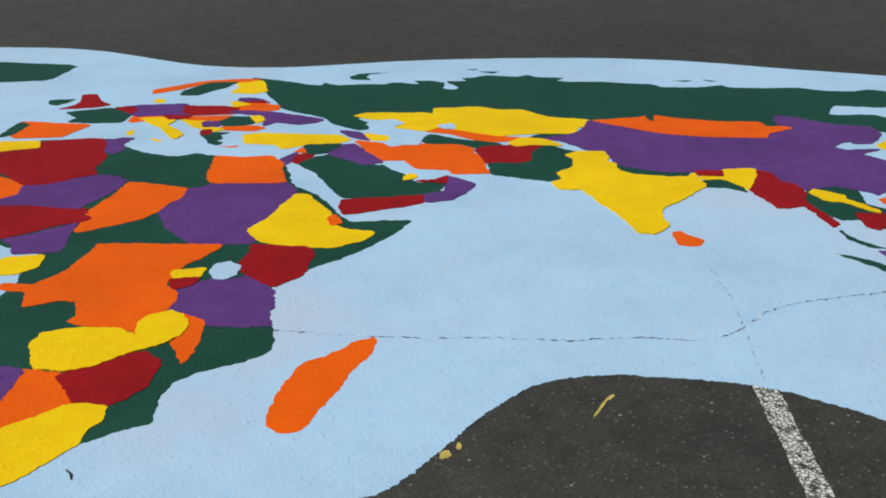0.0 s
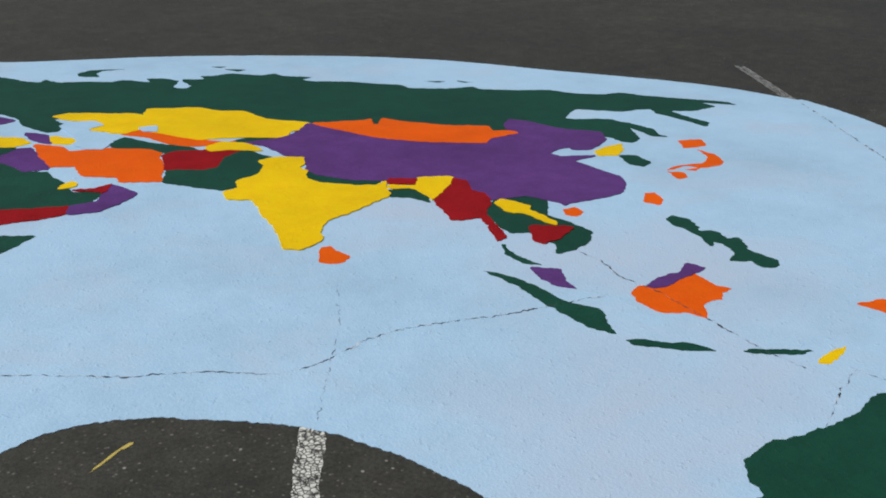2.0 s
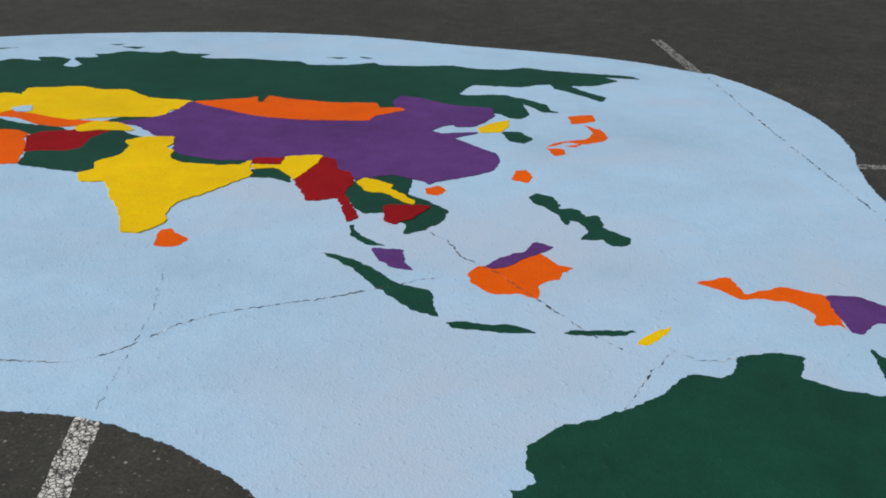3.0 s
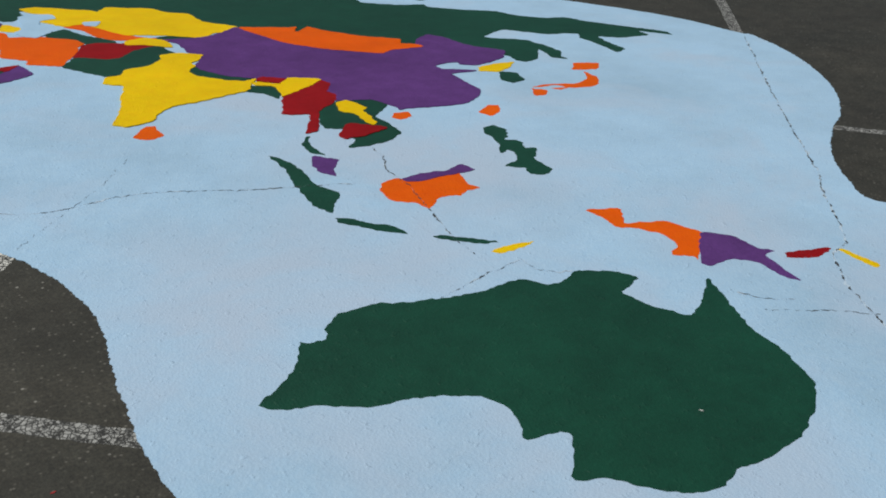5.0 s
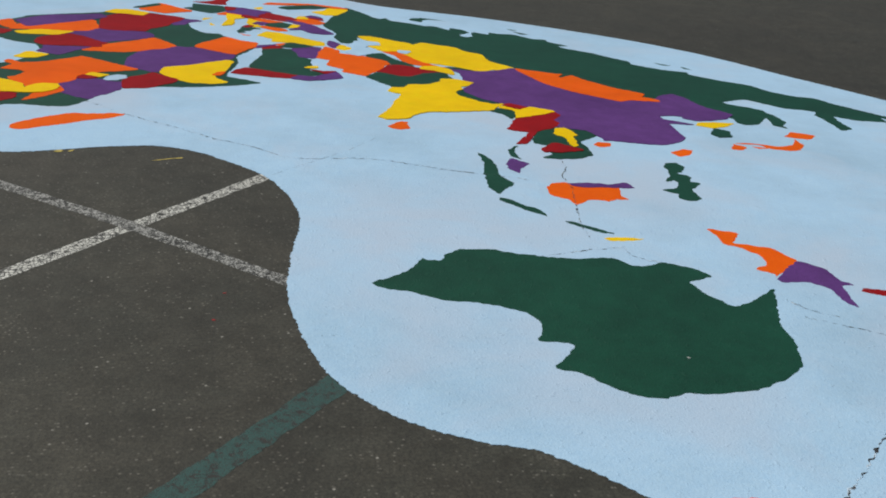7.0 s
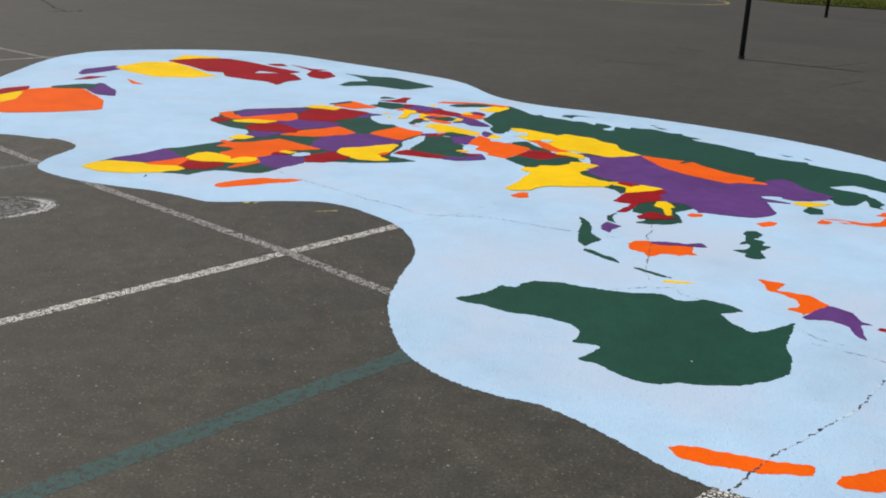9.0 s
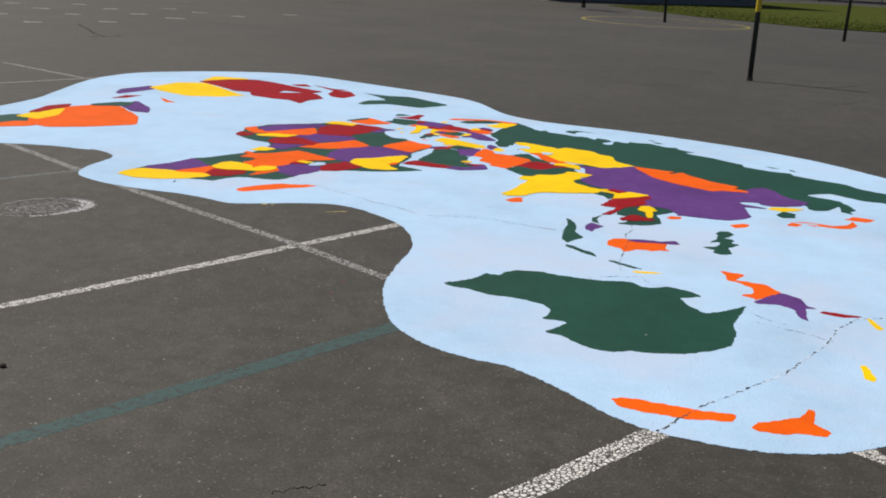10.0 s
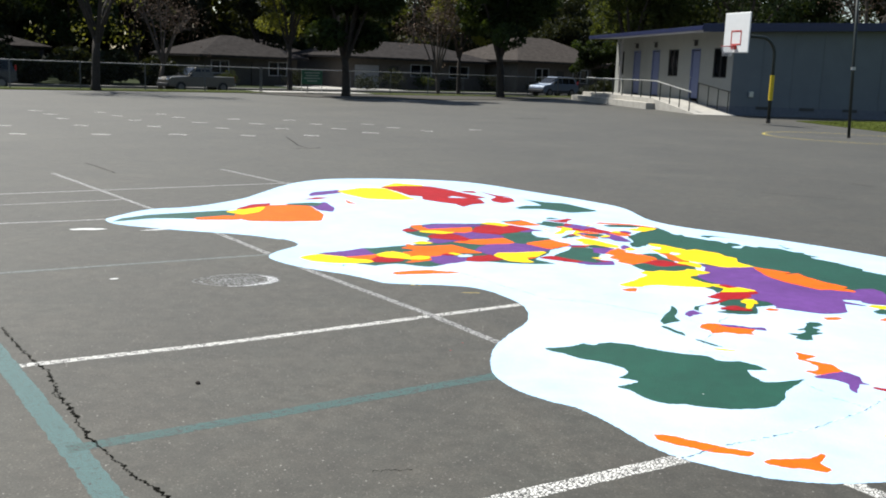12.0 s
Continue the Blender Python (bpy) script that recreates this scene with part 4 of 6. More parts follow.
country("baffin", "R", 1, "red painted Arctic island",
        [(-2.06, 6.24), (-2.06, 6.56), (-1.88, 6.55), (-1.74, 6.21), (-1.83, 5.97), (-1.98, 6.05)])
country("ellesmere", "R", 1, "thin red painted Arctic island",
        [(-2.41, 6.92), (-2.09, 6.67), (-1.91, 6.67), (-2.05, 6.50)])
country("greenland", "G", 1, "green painted island shaped like Greenland",
        [(-1.61, 5.67), (-1.55, 5.93), (-1.37, 6.05), (-1.53, 6.30), (-1.71, 6.48), (-1.41, 6.38), (-1.17, 6.42), (-0.67, 5.96), (-0.94, 5.63), (-1.30, 5.76), (-1.54, 5.61)])
country("cuba", "O", 1, "small orange painted Caribbean island",
        [(-3.57, 5.21), (-3.40, 5.03), (-3.29, 4.93), (-3.40, 4.92)])
country("brazil", "O", 2, "large orange painted country patch shaped like Brazil",
        [(-4.04, 3.48), (-4.17, 4.13), (-3.93, 4.45), (-3.66, 4.47), (-3.47, 4.23), (-3.27, 3.98), (-3.11, 3.58), (-3.42, 3.34), (-3.72, 3.20), (-3.91, 3.30)])
country("bolivia", "Y", 3, "yellow painted patch in South America",
        [(-4.22, 3.60), (-4.16, 3.98), (-4.05, 4.16), (-3.92, 3.79), (-3.97, 3.52)])
country("peru", "R", 3, "dark red painted strip in South America",
        [(-4.23, 3.83), (-4.26, 4.23), (-4.13, 4.43), (-4.07, 4.25), (-4.15, 3.84)])
country("colombia", "G", 3, "green painted strip in South America",
        [(-3.96, 4.49), (-3.78, 4.72), (-3.64, 4.76), (-3.60, 4.51), (-3.91, 4.41)])
country("venezuela", "P", 3, "purple painted patch in South America",
        [(-3.70, 4.55), (-3.66, 4.85), (-3.38, 4.50), (-3.27, 4.22), (-3.45, 4.25)])
country("argentina", "G", 1, "long tapering green painted patch in South America",
        [(-4.79, 2.48), (-4.85, 2.69), (-4.77, 3.01), (-4.53, 3.35), (-4.28, 3.71), (-4.04, 3.71), (-3.92, 3.42), (-4.22, 3.06), (-4.60, 2.85), (-4.75, 2.55)])
country("uruguay", "O", 2, "thin orange painted strip in South America",
        [(-4.26, 3.07), (-4.08, 3.37), (-3.85, 3.42), (-3.85, 3.20), (-4.18, 3.00)])

# ---- old court markings, cracks and small marks on the asphalt ----
def ribbon(points, width, low, high, ragged=0.15):
    """A flat painted band along points, with slightly uneven edges."""
    pts = []
    for a, b in zip(points, points[1:]):
        n = max(1, int((Vector(b) - Vector(a)).length / 0.02))
        n = min(n, 220)
        pts += [Vector(a).lerp(Vector(b), k / n) for k in range(n)]
    pts.append(Vector(points[-1]))
    left, right = [], []
    for k, p in enumerate(pts):
        d = (pts[min(k + 1, len(pts) - 1)] - pts[max(k - 1, 0)]).normalized()
        s = Vector((-d.y, d.x)) * width / 2
        left.append(p + s * (1 + ragged * (noise.noise((p.x * 15, p.y * 15, 3.3)) + noise.noise((p.x * 70, p.y * 70, 1.3)))))
        right.append(p - s * (1 + ragged * (noise.noise((p.x * 15, p.y * 15, 8.8)) + noise.noise((p.x * 70, p.y * 70, 7.3)))))
    bm = bmesh.new()
    rows = [[bm.verts.new((q.x, q.y, z)) for q, z in ((l, low), (l, high), (r, high), (r, low))] for l, r in zip(left, right)]
    for a, b in zip(rows, rows[1:]):
        for j in range(3):
            bm.faces.new((a[j], b[j], b[j + 1], a[j + 1]))
    bmesh.ops.recalc_face_normals(bm, faces=bm.faces)
    return bm


line_count = [0]


def court_line(points, width, mat, label):
    line_count[0] += 1
    ob = mesh_object("court_line", ribbon(points, width, -0.002, 0.0003 + 0.000012 * line_count[0]), mat)
    return tagged(ob, label, "painted line", "old court lines on the asphalt")


court_line([(-2.42, -1.53), (-1.72, -0.725), (-0.30, 1.11)], 0.062, LINE_WHITE, "cracked white court line painted across dark asphalt")
court_line([(-0.20, -0.065), (-0.85, 0.436), (-2.12, 1.31), (-2.76, 1.795), (-3.51, 2.36), (-4.98, 3.39), (-7.88, 5.39)], 0.060, LINE_FAINT, "long worn white court line running under the mural")
court_line([(-4.50, 6.01), (-6.42, 7.21)], 0.06, LINE_FAINT, "short faded white court line behind the mural")
court_line([(-9.2, 0.44), (-6.98, 3.43), (-4.74, 6.44)], 0.06, LINE_FAINT, "faded white court line beyond the mural's narrow end")
court_line([(-8.1, 0.45), (-5.65, 3.80)], 0.045, LINE_FAINT, "very faint white court line on grey asphalt")
court_line([(-7.2, 0.10), (-5.58, 1.87), (-4.85, 2.66)], 0.06, LINE_FAINT, "faded white court line meeting the mural's tip")
court_line([(-5.5, -1.54), (-4.05, 0.18), (-2.70, 1.77)], 0.055, LINE_PALE_TEAL, "thin faded grey-green court line on asphalt")
court_line([(-3.6, -0.66), (-2.60, -1.42), (-1.02, -2.625), (-0.1, -3.33)], 0.105, LINE_TEAL, "broad faded teal court line on dark asphalt")
court_line([(-1.46, -2.31), (-0.13, -0.635), (-0.05, -0.53)], 0.085, LINE_TEAL_THIN, "faded teal court line ending at the mural's edge")
court_line([(-0.35, -2.82), (0.315, -2.05), (0.98, -1.29)], 0.085, LINE_BROAD, "broad cracked white court line with flaking paint")
court_line([(1.42, -1.28), (1.86, -1.61), (2.7, -2.22)], 0.075, LINE_WHITE, "cracked white court line leaving the mural's corner")
court_line([(3.62, 2.04), (4.33, 2.946)], 0.07, LINE_FAINT, "worn white court line beyond the mural")
court_line([(2.85, 0.90), (4.6, -0.60)], 0.06, LINE_FAINT, "worn white court line at the mural's far corner")


def ring(centre, radius, width, mat, label):
    pts = [(centre[0] + radius * math.cos(a), centre[1] + radius * math.sin(a)) for a in [2 * math.pi * k / 64 for k in range(65)]]
    line_count[0] += 1
    return tagged(mesh_object("court_circle", ribbon(pts, width, -0.002, 0.0003 + 0.000012 * line_count[0]), mat), label, "painted line", "old court lines on the asphalt")


ring((3.42, 26.1), 2.42, 0.09, LINE_YELLOW, "yellow painted game circle round a tetherball pole")
court_line([(1.1, 25.6), (5.8, 26.7)], 0.06, LINE_FAINT, "faint white line across the yellow game circle")

# short white dashes of a far start grid
rnd = random.Random(12)
DASHES = [(-18.12, 17.08), (-16.84, 16.15), (-15.42, 14.88), (-13.6, 13.24), (-11.66, 11.39), (-14.6, 11.96), (-12.79, 10.34), (-16.66, 17.96), (-15.41, 17.02), (-13.98, 15.78), (-12.35, 14.23), (-10.62, 12.55), (-15.22, 18.77), (-14.02, 17.79), (-12.48, 16.36), (-11.02, 14.98), (-9.44, 13.39), (-12.7, 18.41), (-11.32, 17.19), (-9.96, 15.97), (-8.46, 14.47), (-11.47, 19.31), (-10.19, 18.32), (-8.99, 17.14), (-7.86, 16.43), (-9.24, 19.55), (-8.19, 18.76), (-7.06, 18.22), (-6.25, 19.8)]
for k, (cx, cy) in enumerate(DASHES):
    half, a = rnd.uniform(0.15, 0.20), radians(15 + rnd.uniform(-5, 5))
    court_line([(cx - half * math.cos(a), cy - half * math.sin(a)), (cx + half * math.cos(a), cy + half * math.sin(a))], 0.13, LINE_BROAD if k < 21 else LINE_WHITE, "short white painted dash on grey asphalt")


def on_land(x, y):
    for outline in LAND:
        inside = False
        for (ax, ay), (bx, by) in zip(outline, outline[1:] + outline[:1]):
            if (ay > y) != (by > y) and x < (bx - ax) * (y - ay) / (by - ay) + ax:
                inside = not inside
        if inside:
            return True
    return False


def crack(points, width=0.006, z=0.0021, mat=None):
    """A jagged split: a dark sunken-looking thread that widens and narrows, broken here and there."""
    pts = []
    for a, b in zip(points, points[1:]):
        d = Vector(b) - Vector(a)
        n = min(220, max(2, int(d.length / 0.006)))
        side = Vector((-d.y, d.x)).normalized()
        for k in range(n):
            p = Vector(a) + d * (k / n)
            pts.append(p + side * (2.6 if mat else 1.0) * (0.007 * noise.noise((p.x * 22, p.y * 22, 2.0)) + 0.008 * noise.noise((p.x * 75, p.y * 75, 6.0))))
    pts.append(Vector(points[-1]))
    bm = bmesh.new()
    last = None
    for k, p in enumerate(pts):
        d = (pts[min(k + 1, len(pts) - 1)] - pts[max(k - 1, 0)]).normalized()
        w = width * max(0.0, 0.30 + 1.1 * noise.noise((p.x * 9, p.y * 9, 11.0)) + 2.3 * noise.noise((p.x * 48, p.y * 48, 4.0)))
        w = max(w, width * (0.32 if mat else 0.03))
        s = Vector((-d.y, d.x)) * w / 2
        now = (bm.verts.new((p.x + s.x, p.y + s.y, z)), bm.verts.new((p.x - s.x, p.y - s.y, z)))
        if last:
            bm.faces.new((last[1], now[1], now[0], last[0]))
        last = now
    ob = mesh_object("ground_crack", bm, mat or CRACK)
    if mat is None and width > 0.003:             # chipped pale edges of the split paint
        lip = bmesh.new()
        last = None
        for k, p in enumerate(pts):
            d = (pts[min(k + 1, len(pts) - 1)] - pts[max(k - 1, 0)]).normalized()
            w = width * max(0.04, 0.30 + 1.3 * noise.noise((p.x * 24, p.y * 24, 15.0)))
            if on_land(p.x, p.y):
                w = width * 0.04
            s = Vector((-d.y, d.x)) * w
            c = s * 0.5 * noise.noise((p.x * 12, p.y * 12, 21.0))
            now = (lip.verts.new((p.x + s.x + c.x, p.y + s.y + c.y, z - 0.0003)), lip.verts.new((p.x - s.x + c.x, p.y - s.y + c.y, z - 0.0003)))
            if last:
                lip.faces.new((last[1], now[1], now[0], last[0]))
            last = now
        part("crack_lip", lip, CRACK_LIP, ob, "pale chipped paint along the crack")
    return tagged(ob, "jagged open crack and dark stain streak in bare grey asphalt" if mat else "thin jagged dark crack in the painted asphalt", "crack", "cracks in the asphalt")


crack([(-1.48, 2.12), (-1.31, 2.02), (-1.21, 1.93), (-1.09, 1.82), (-0.96, 1.72), (-0.86, 1.66), (-0.63, 1.48), (-0.46, 1.39), (-0.31, 1.26), (-0.19, 1.25), (-0.04, 1.28), (0.09, 1.28), (0.25, 1.23), (0.37, 1.18), (0.56, 1.13), (0.78, 1.08)], 0.004)
crack([(0.97, 1.38), (0.97, 1.27), (0.92, 1.14), (0.93, 0.98), (0.89, 0.77), (0.87, 0.64), (0.86, 0.56), (0.86, 0.44)], 0.005)
crack([(0.63, 0.25), (0.83, 0.32), (0.97, 0.35), (0.97, 0.28), (1.03, 0.23), (1.07, 0.23)], 0.004)
crack([(3.73, 2.13), (3.17, 1.44), (2.71, 0.85), (2.43, 0.47), (2.31, 0.36), (2.18, 0.19), (2.02, -0.0), (1.91, -0.03), (1.78, -0.19), (1.69, -0.39), (1.54, -0.61), (1.43, -0.78), (1.29, -0.92), (1.18, -1.04), (1.06, -1.16), (0.89, -1.39)], 0.006)
crack([(0.13, 1.63), (-0.02, 1.41), (-0.13, 1.28), (-0.38, 1.0)], 0.0012)
crack([(1.43, -0.09), (1.48, -0.15), (1.56, -0.19)], 0.004)
crack([(-3.0, -0.97), (-2.6, -1.27), (-2.33, -1.45), (-2.23, -1.51), (-2.0, -1.72), (-1.7, -1.97), (-1.51, -2.14), (-1.31, -2.27), (-1.11, -2.4), (-0.98, -2.46), (-0.80, -2.57)], 0.015, 0.0008, CRACK_DARK)
crack([(-2.02, -1.70), (-1.96, -1.78), (-1.86, -1.84)], 0.006, 0.0009, CRACK_DARK)
crack([(-8.63, 13.58), (-7.9, 12.5), (-7.45, 11.79), (-7.03, 11.34)], 0.022, 0.0008, CRACK_DARK)
crack([(-7.26, 11.12), (-7.05, 11.36), (-6.92, 11.62)], 0.05, 0.0009, CRACK_DARK)
crack([(-8.4, 6.7), (-7.92, 6.38), (-7.26, 5.88)], 0.018, 0.0008, CRACK_DARK)
crack([(-7.1, 27.3), (-6.59, 27.73), (-6.1, 28.2)], 0.10, 0.0008, CRACK_DARK)
# the next four are dark stain streaks, built the same way as cracks
crack([(2.45, 11.6), (2.62, 11.42), (2.80, 11.2)], 0.022, 0.0008, CRACK_DARK)
crack([(1.05, 9.32), (1.62, 9.16), (2.21, 9.14)], 0.016, 0.0008, CRACK_DARK)
crack([(4.04, 9.99), (4.55, 10.4), (5.13, 11.06)], 0.016, 0.0008, CRACK_DARK)
crack([(3.72, 7.93), (4.41, 8.8)], 0.010, 0.0008, CRACK_DARK)
crack([(-0.25, -2.03), (-0.19, -1.98), (-0.11, -1.95)], 0.006, 0.0008, CRACK_DARK)
crack([(1.43, -0.20), (1.60, -0.28), (1.72, -0.36)], 0.003)


def smear(name, mat, label, category, cx, cy, length, width, angle, z=0.0009, seed=1):
    """A small irregular splash of paint."""
    rnd = random.Random(seed)
    out = []
    for k in range(18):
        a = 2 * math.pi * k / 18
        r = 1 + rnd.uniform(-0.25, 0.2)
        x, y = math.cos(a) * length / 2 * r, math.sin(a) * width / 2 * r
        out.append((cx + x * math.cos(angle) - y * math.sin(angle), cy + x * math.sin(angle) + y * math.cos(angle)))
    return tagged(mesh_object(name, prism(out, -0.002, z), mat), label, category, "small paint marks")


MARK_YELLOW = plain("spilt_yellow_paint", (0.55, 0.42, 0.10), 0.7, vary=0.25, scale=40)
MARK_WHITE = plain("spilt_pale_paint", (0.55, 0.55, 0.52), 0.7, vary=0.25, scale=40)
MARK_RED = plain("spilt_red_paint", (0.30, 0.02, 0.02), 0.7)
smear("paint_streak", MARK_YELLOW, "pale yellow streak of spilt paint on asphalt", "paint mark", -0.810, 1.172, 0.115, 0.008, 0.45, seed=3)
smear("paint_streak", MARK_YELLOW, "small yellow end of a paint streak on asphalt", "paint mark", -0.758, 1.192, 0.035, 0.013, 0.4, 0.0011, seed=4)
smear("paint_blob", MARK_YELLOW, "yellow paint drip at the mural's edge", "paint mark", -1.258, 1.222, 0.035, 0.026, 0.4, 0.0018, seed=5)
smear("paint_blob", MARK_YELLOW, "small yellow paint drip on asphalt", "paint mark", -1.211, 1.234, 0.028, 0.014, 0.9, seed=6)
smear("paint_fleck", MARK_RED, "tiny red paint fleck on asphalt", "paint mark", -0.487, -0.281, 0.013, 0.010, 0.2, seed=7)
smear("paint_fleck", MARK_RED, "tiny red paint fleck on asphalt", "paint mark", -0.469, -0.101, 0.013, 0.006, 0.2, seed=8)
smear("paint_fleck", MARK_WHITE, "white chip on the dark green patch", "paint mark", 0.92, -0.48, 0.011, 0.003, 2.3, 0.0045, seed=9)
smear("paint_fleck", MARK_WHITE, "pale paint splash on grey asphalt", "paint mark", -4.72, 2.02, 0.34, 0.09, 0.6, seed=10)
smear("paint_fleck", MARK_WHITE, "faint pale paint smear on grey asphalt", "paint mark", -4.18, 2.32, 0.30, 0.05, 0.9, seed=11)
smear("paint_fleck", MARK_WHITE, "pale spot on grey asphalt", "paint mark", -3.239, 0.398, 0.06, 0.04, 0.9, seed=12)
TWIG = plain("dry_twig_bark", (0.03, 0.022, 0.016), 0.9)
tagged(mesh_object("twig", tube([(-1.993, 1.652, 0.003), (-1.990, 1.63, 0.005), (-1.995, 1.61, 0.003)], [0.002, 0.0026, 0.0015], 6), TWIG), "short dark twig lying on the blue paint", "twig")
tagged(mesh_object("pebble", tube([(-1.440, -1.381, 0.0), (-1.439, -1.380, 0.008), (-1.438, -1.379, 0.014)], [0.011, 0.013, 0.005], 7), TWIG), "small dark pebble on the asphalt", "pebble")

# loose loops of chalk
CHALK = worn_line_material("smudged_white_chalk", (0.30, 0.30, 0.29), 0.50)
CHALK_FRESH = worn_line_material("fresh_white_chalk", (0.66, 0.66, 0.65), 0.46)
rnd = random.Random(21)
scribble = thing("chalk_scribble", pose(-2.46, 0.74, 0), "oval white chalk scribble on the asphalt", "chalk drawing")
for turn in range(20):
    rx = rnd.uniform(0.05, 0.29)
    ry = rx * rnd.uniform(0.5, 0.75)
    ox, oy = rnd.uniform(-0.04, 0.06), rnd.uniform(-0.04, 0.04)
    start = rnd.uniform(0, 6.28)
    pts = []
    for k in range(26):
        a = start + k * 0.2
        x, y = ox + rx * math.cos(a), oy + ry * math.sin(a)
        pts.append((x * 0.80 - y * 0.6, x * 0.6 + y * 0.80))
    part("chalk_stroke", ribbon(pts, rnd.uniform(0.004, 0.016), -0.001, 0.0004 + 0.00003 * turn, 0.6), CHALK, scribble)

for turn, (reach, begin, span) in enumerate([(0.27, -1.9, 2.6), (0.25, -1.5, 2.0), (0.285, -0.9, 1.8), (0.23, -1.2, 1.4)]):
    pts = []
    for k in range(14):
        a = begin + span * k / 13
        x, y = 0.02 + reach * math.cos(a), reach * 0.66 * math.sin(a)
        pts.append((x * 0.80 - y * 0.6, x * 0.6 + y * 0.80))
    part("chalk_stroke", ribbon(pts, 0.018, -0.001, 0.0012 + 0.00004 * turn, 0.7), CHALK_FRESH, scribble, "brighter stroke of chalk")

# ---- yard materials ----
GRASS = plain("short_lawn_grass", (0.052, 0.064, 0.009), 0.95, vary=0.35, scale=3.0, grain=0.6, gloss=0.08)
# lawn green with the far gardens' shade mixed into it
GRASS_SHADED = plain("shade_darkened_lawn", (0.022, 0.030, 0.009), 0.95, vary=0.4, scale=1.5, gloss=0.1)
GRASS_BLADE = plain("grass_blades", (0.058, 0.074, 0.010), 0.85, vary=0.4, scale=2.0, gloss=0.08)
CONCRETE = plain("pale_concrete", (0.36, 0.34, 0.30), 0.85, vary=0.15, scale=2.5, grain=0.3)
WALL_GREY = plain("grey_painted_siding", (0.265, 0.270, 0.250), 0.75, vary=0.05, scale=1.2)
SKIRT_GREY = plain("dark_vent_skirt", (0.10, 0.11, 0.13), 0.7)
DOOR_BLUE = plain("slate_blue_door_paint", (0.13, 0.155, 0.27), 0.55, vary=0.06)
FASCIA_BLUE = plain("navy_blue_fascia", (0.012, 0.017, 0.060), 0.45, vary=0.08)
SOFFIT = plain("pale_grey_blue_soffit", (0.40, 0.43, 0.48), 0.7)
FRAME_DARK = plain("dark_window_frame", (0.035, 0.035, 0.035), 0.5)
GLASS = glass_material()
WIRE = plain("weathered_fence_wire", (0.10, 0.10, 0.10), 0.7, 0.3, 0.2, 8.0)
RAIL = plain("dull_galvanised_rail", (0.17, 0.17, 0.17), 0.6, 0.4, 0.2, 8.0)
KERB = plain("dusty_kerb_concrete", (0.10, 0.095, 0.085), 0.9, vary=0.2, scale=3)
# wall grey darkened and cooled for the side turned from the sun
SIDING_SHADED = plain("shade_darkened_siding", (0.122, 0.136, 0.148), 0.75, vary=0.06, scale=1.2)
STEEL = plain("galvanised_steel", (0.42, 0.42, 0.40), 0.45, 0.85, 0.15, 10.0)
POLE_DARK = plain("dark_green_pole_paint", (0.022, 0.028, 0.024), 0.5, vary=0.2, scale=8)
POLE_BROWN = plain("rusty_dark_pole_paint", (0.040, 0.034, 0.028), 0.6, vary=0.3, scale=8)
POLE_YELLOW = plain("yellow_pole_padding", (0.62, 0.44, 0.02), 0.6, vary=0.12, scale=9)
BOARD_WHITE = plain("white_backboard_enamel", (0.78, 0.78, 0.76), 0.4, vary=0.03)
RIM_RED = plain("red_rim_enamel", (0.48, 0.03, 0.02), 0.45)
NET_WHITE = plain("grey_chain_net", (0.55, 0.55, 0.55), 0.6)
BARK = plain("rough_bark", (0.035, 0.028, 0.022), 0.95, vary=0.35, scale=9, grain=0.8)
LEAF_DARK = leaves("dark_green_leaves", (0.022, 0.033, 0.012), 0.55, 1.1, 0.30)
LEAF_MID = leaves("spring_green_leaves", (0.042, 0.052, 0.019), 0.5, 0.9, 0.45)
LEAF_YELLOW = leaves("yellow_green_leaves", (0.105, 0.112, 0.030), 0.45, 0.9, 0.45)
LEAF_BROAD = leaves("broad_tree_leaves", (0.024, 0.036, 0.012), 0.8, 0.45, 0.32)
LEAF_RUST = plain("rust_brown_buds", (0.13, 0.085, 0.055), 0.7, vary=0.4, scale=0.9, gloss=0.08)
TWIG_GREY = plain("bare_grey_twigs", (0.085, 0.072, 0.060), 0.9, vary=0.3, gloss=0.08)
ROOF_BROWN = plain("weathered_brown_shingle", (0.033, 0.029, 0.027), 0.95, vary=0.35, scale=2.5, grain=0.5, gloss=0.04)
ROOF_PALE = plain("sunlit_tan_shingle", (0.055, 0.047, 0.041), 0.95, vary=0.3, scale=3, grain=0.5, gloss=0.05)
STUCCO = plain("tan_stucco", (0.10, 0.083, 0.068), 0.9, vary=0.12, scale=3)
STUCCO_DARK = plain("brown_siding", (0.060, 0.053, 0.045), 0.9, vary=0.12, scale=3)
# white trim toned down to grey to carry the house fronts' shade
TRIM_SHADED = plain("shade_greyed_white_trim", (0.30, 0.29, 0.28), 0.7)
CAR_BEIGE = plain("pewter_beige_car_paint", (0.125, 0.114, 0.094), 0.38, 0.3, 0.04)
CAR_BLUE = plain("silver_blue_car_paint", (0.13, 0.16, 0.21), 0.3, 0.3, 0.04)
CAR_DARK = plain("dark_grey_car_paint", (0.035, 0.038, 0.042), 0.25, 0.2, 0.04)
TYRE = plain("black_tyre_rubber", (0.018, 0.018, 0.018), 0.85)
HUB = plain("alloy_wheel", (0.14, 0.14, 0.14), 0.4, 0.8)
LAMP_RED = plain("red_tail_lamp", (0.35, 0.015, 0.012), 0.25)
LAMP_CLEAR = plain("clear_head_lamp", (0.65, 0.66, 0.66), 0.2)
BLACK_TRIM = plain("black_plastic_trim", (0.03, 0.03, 0.032), 0.6)
SIGN_GREEN = plain("green_banner_vinyl", (0.020, 0.085, 0.045), 0.6)
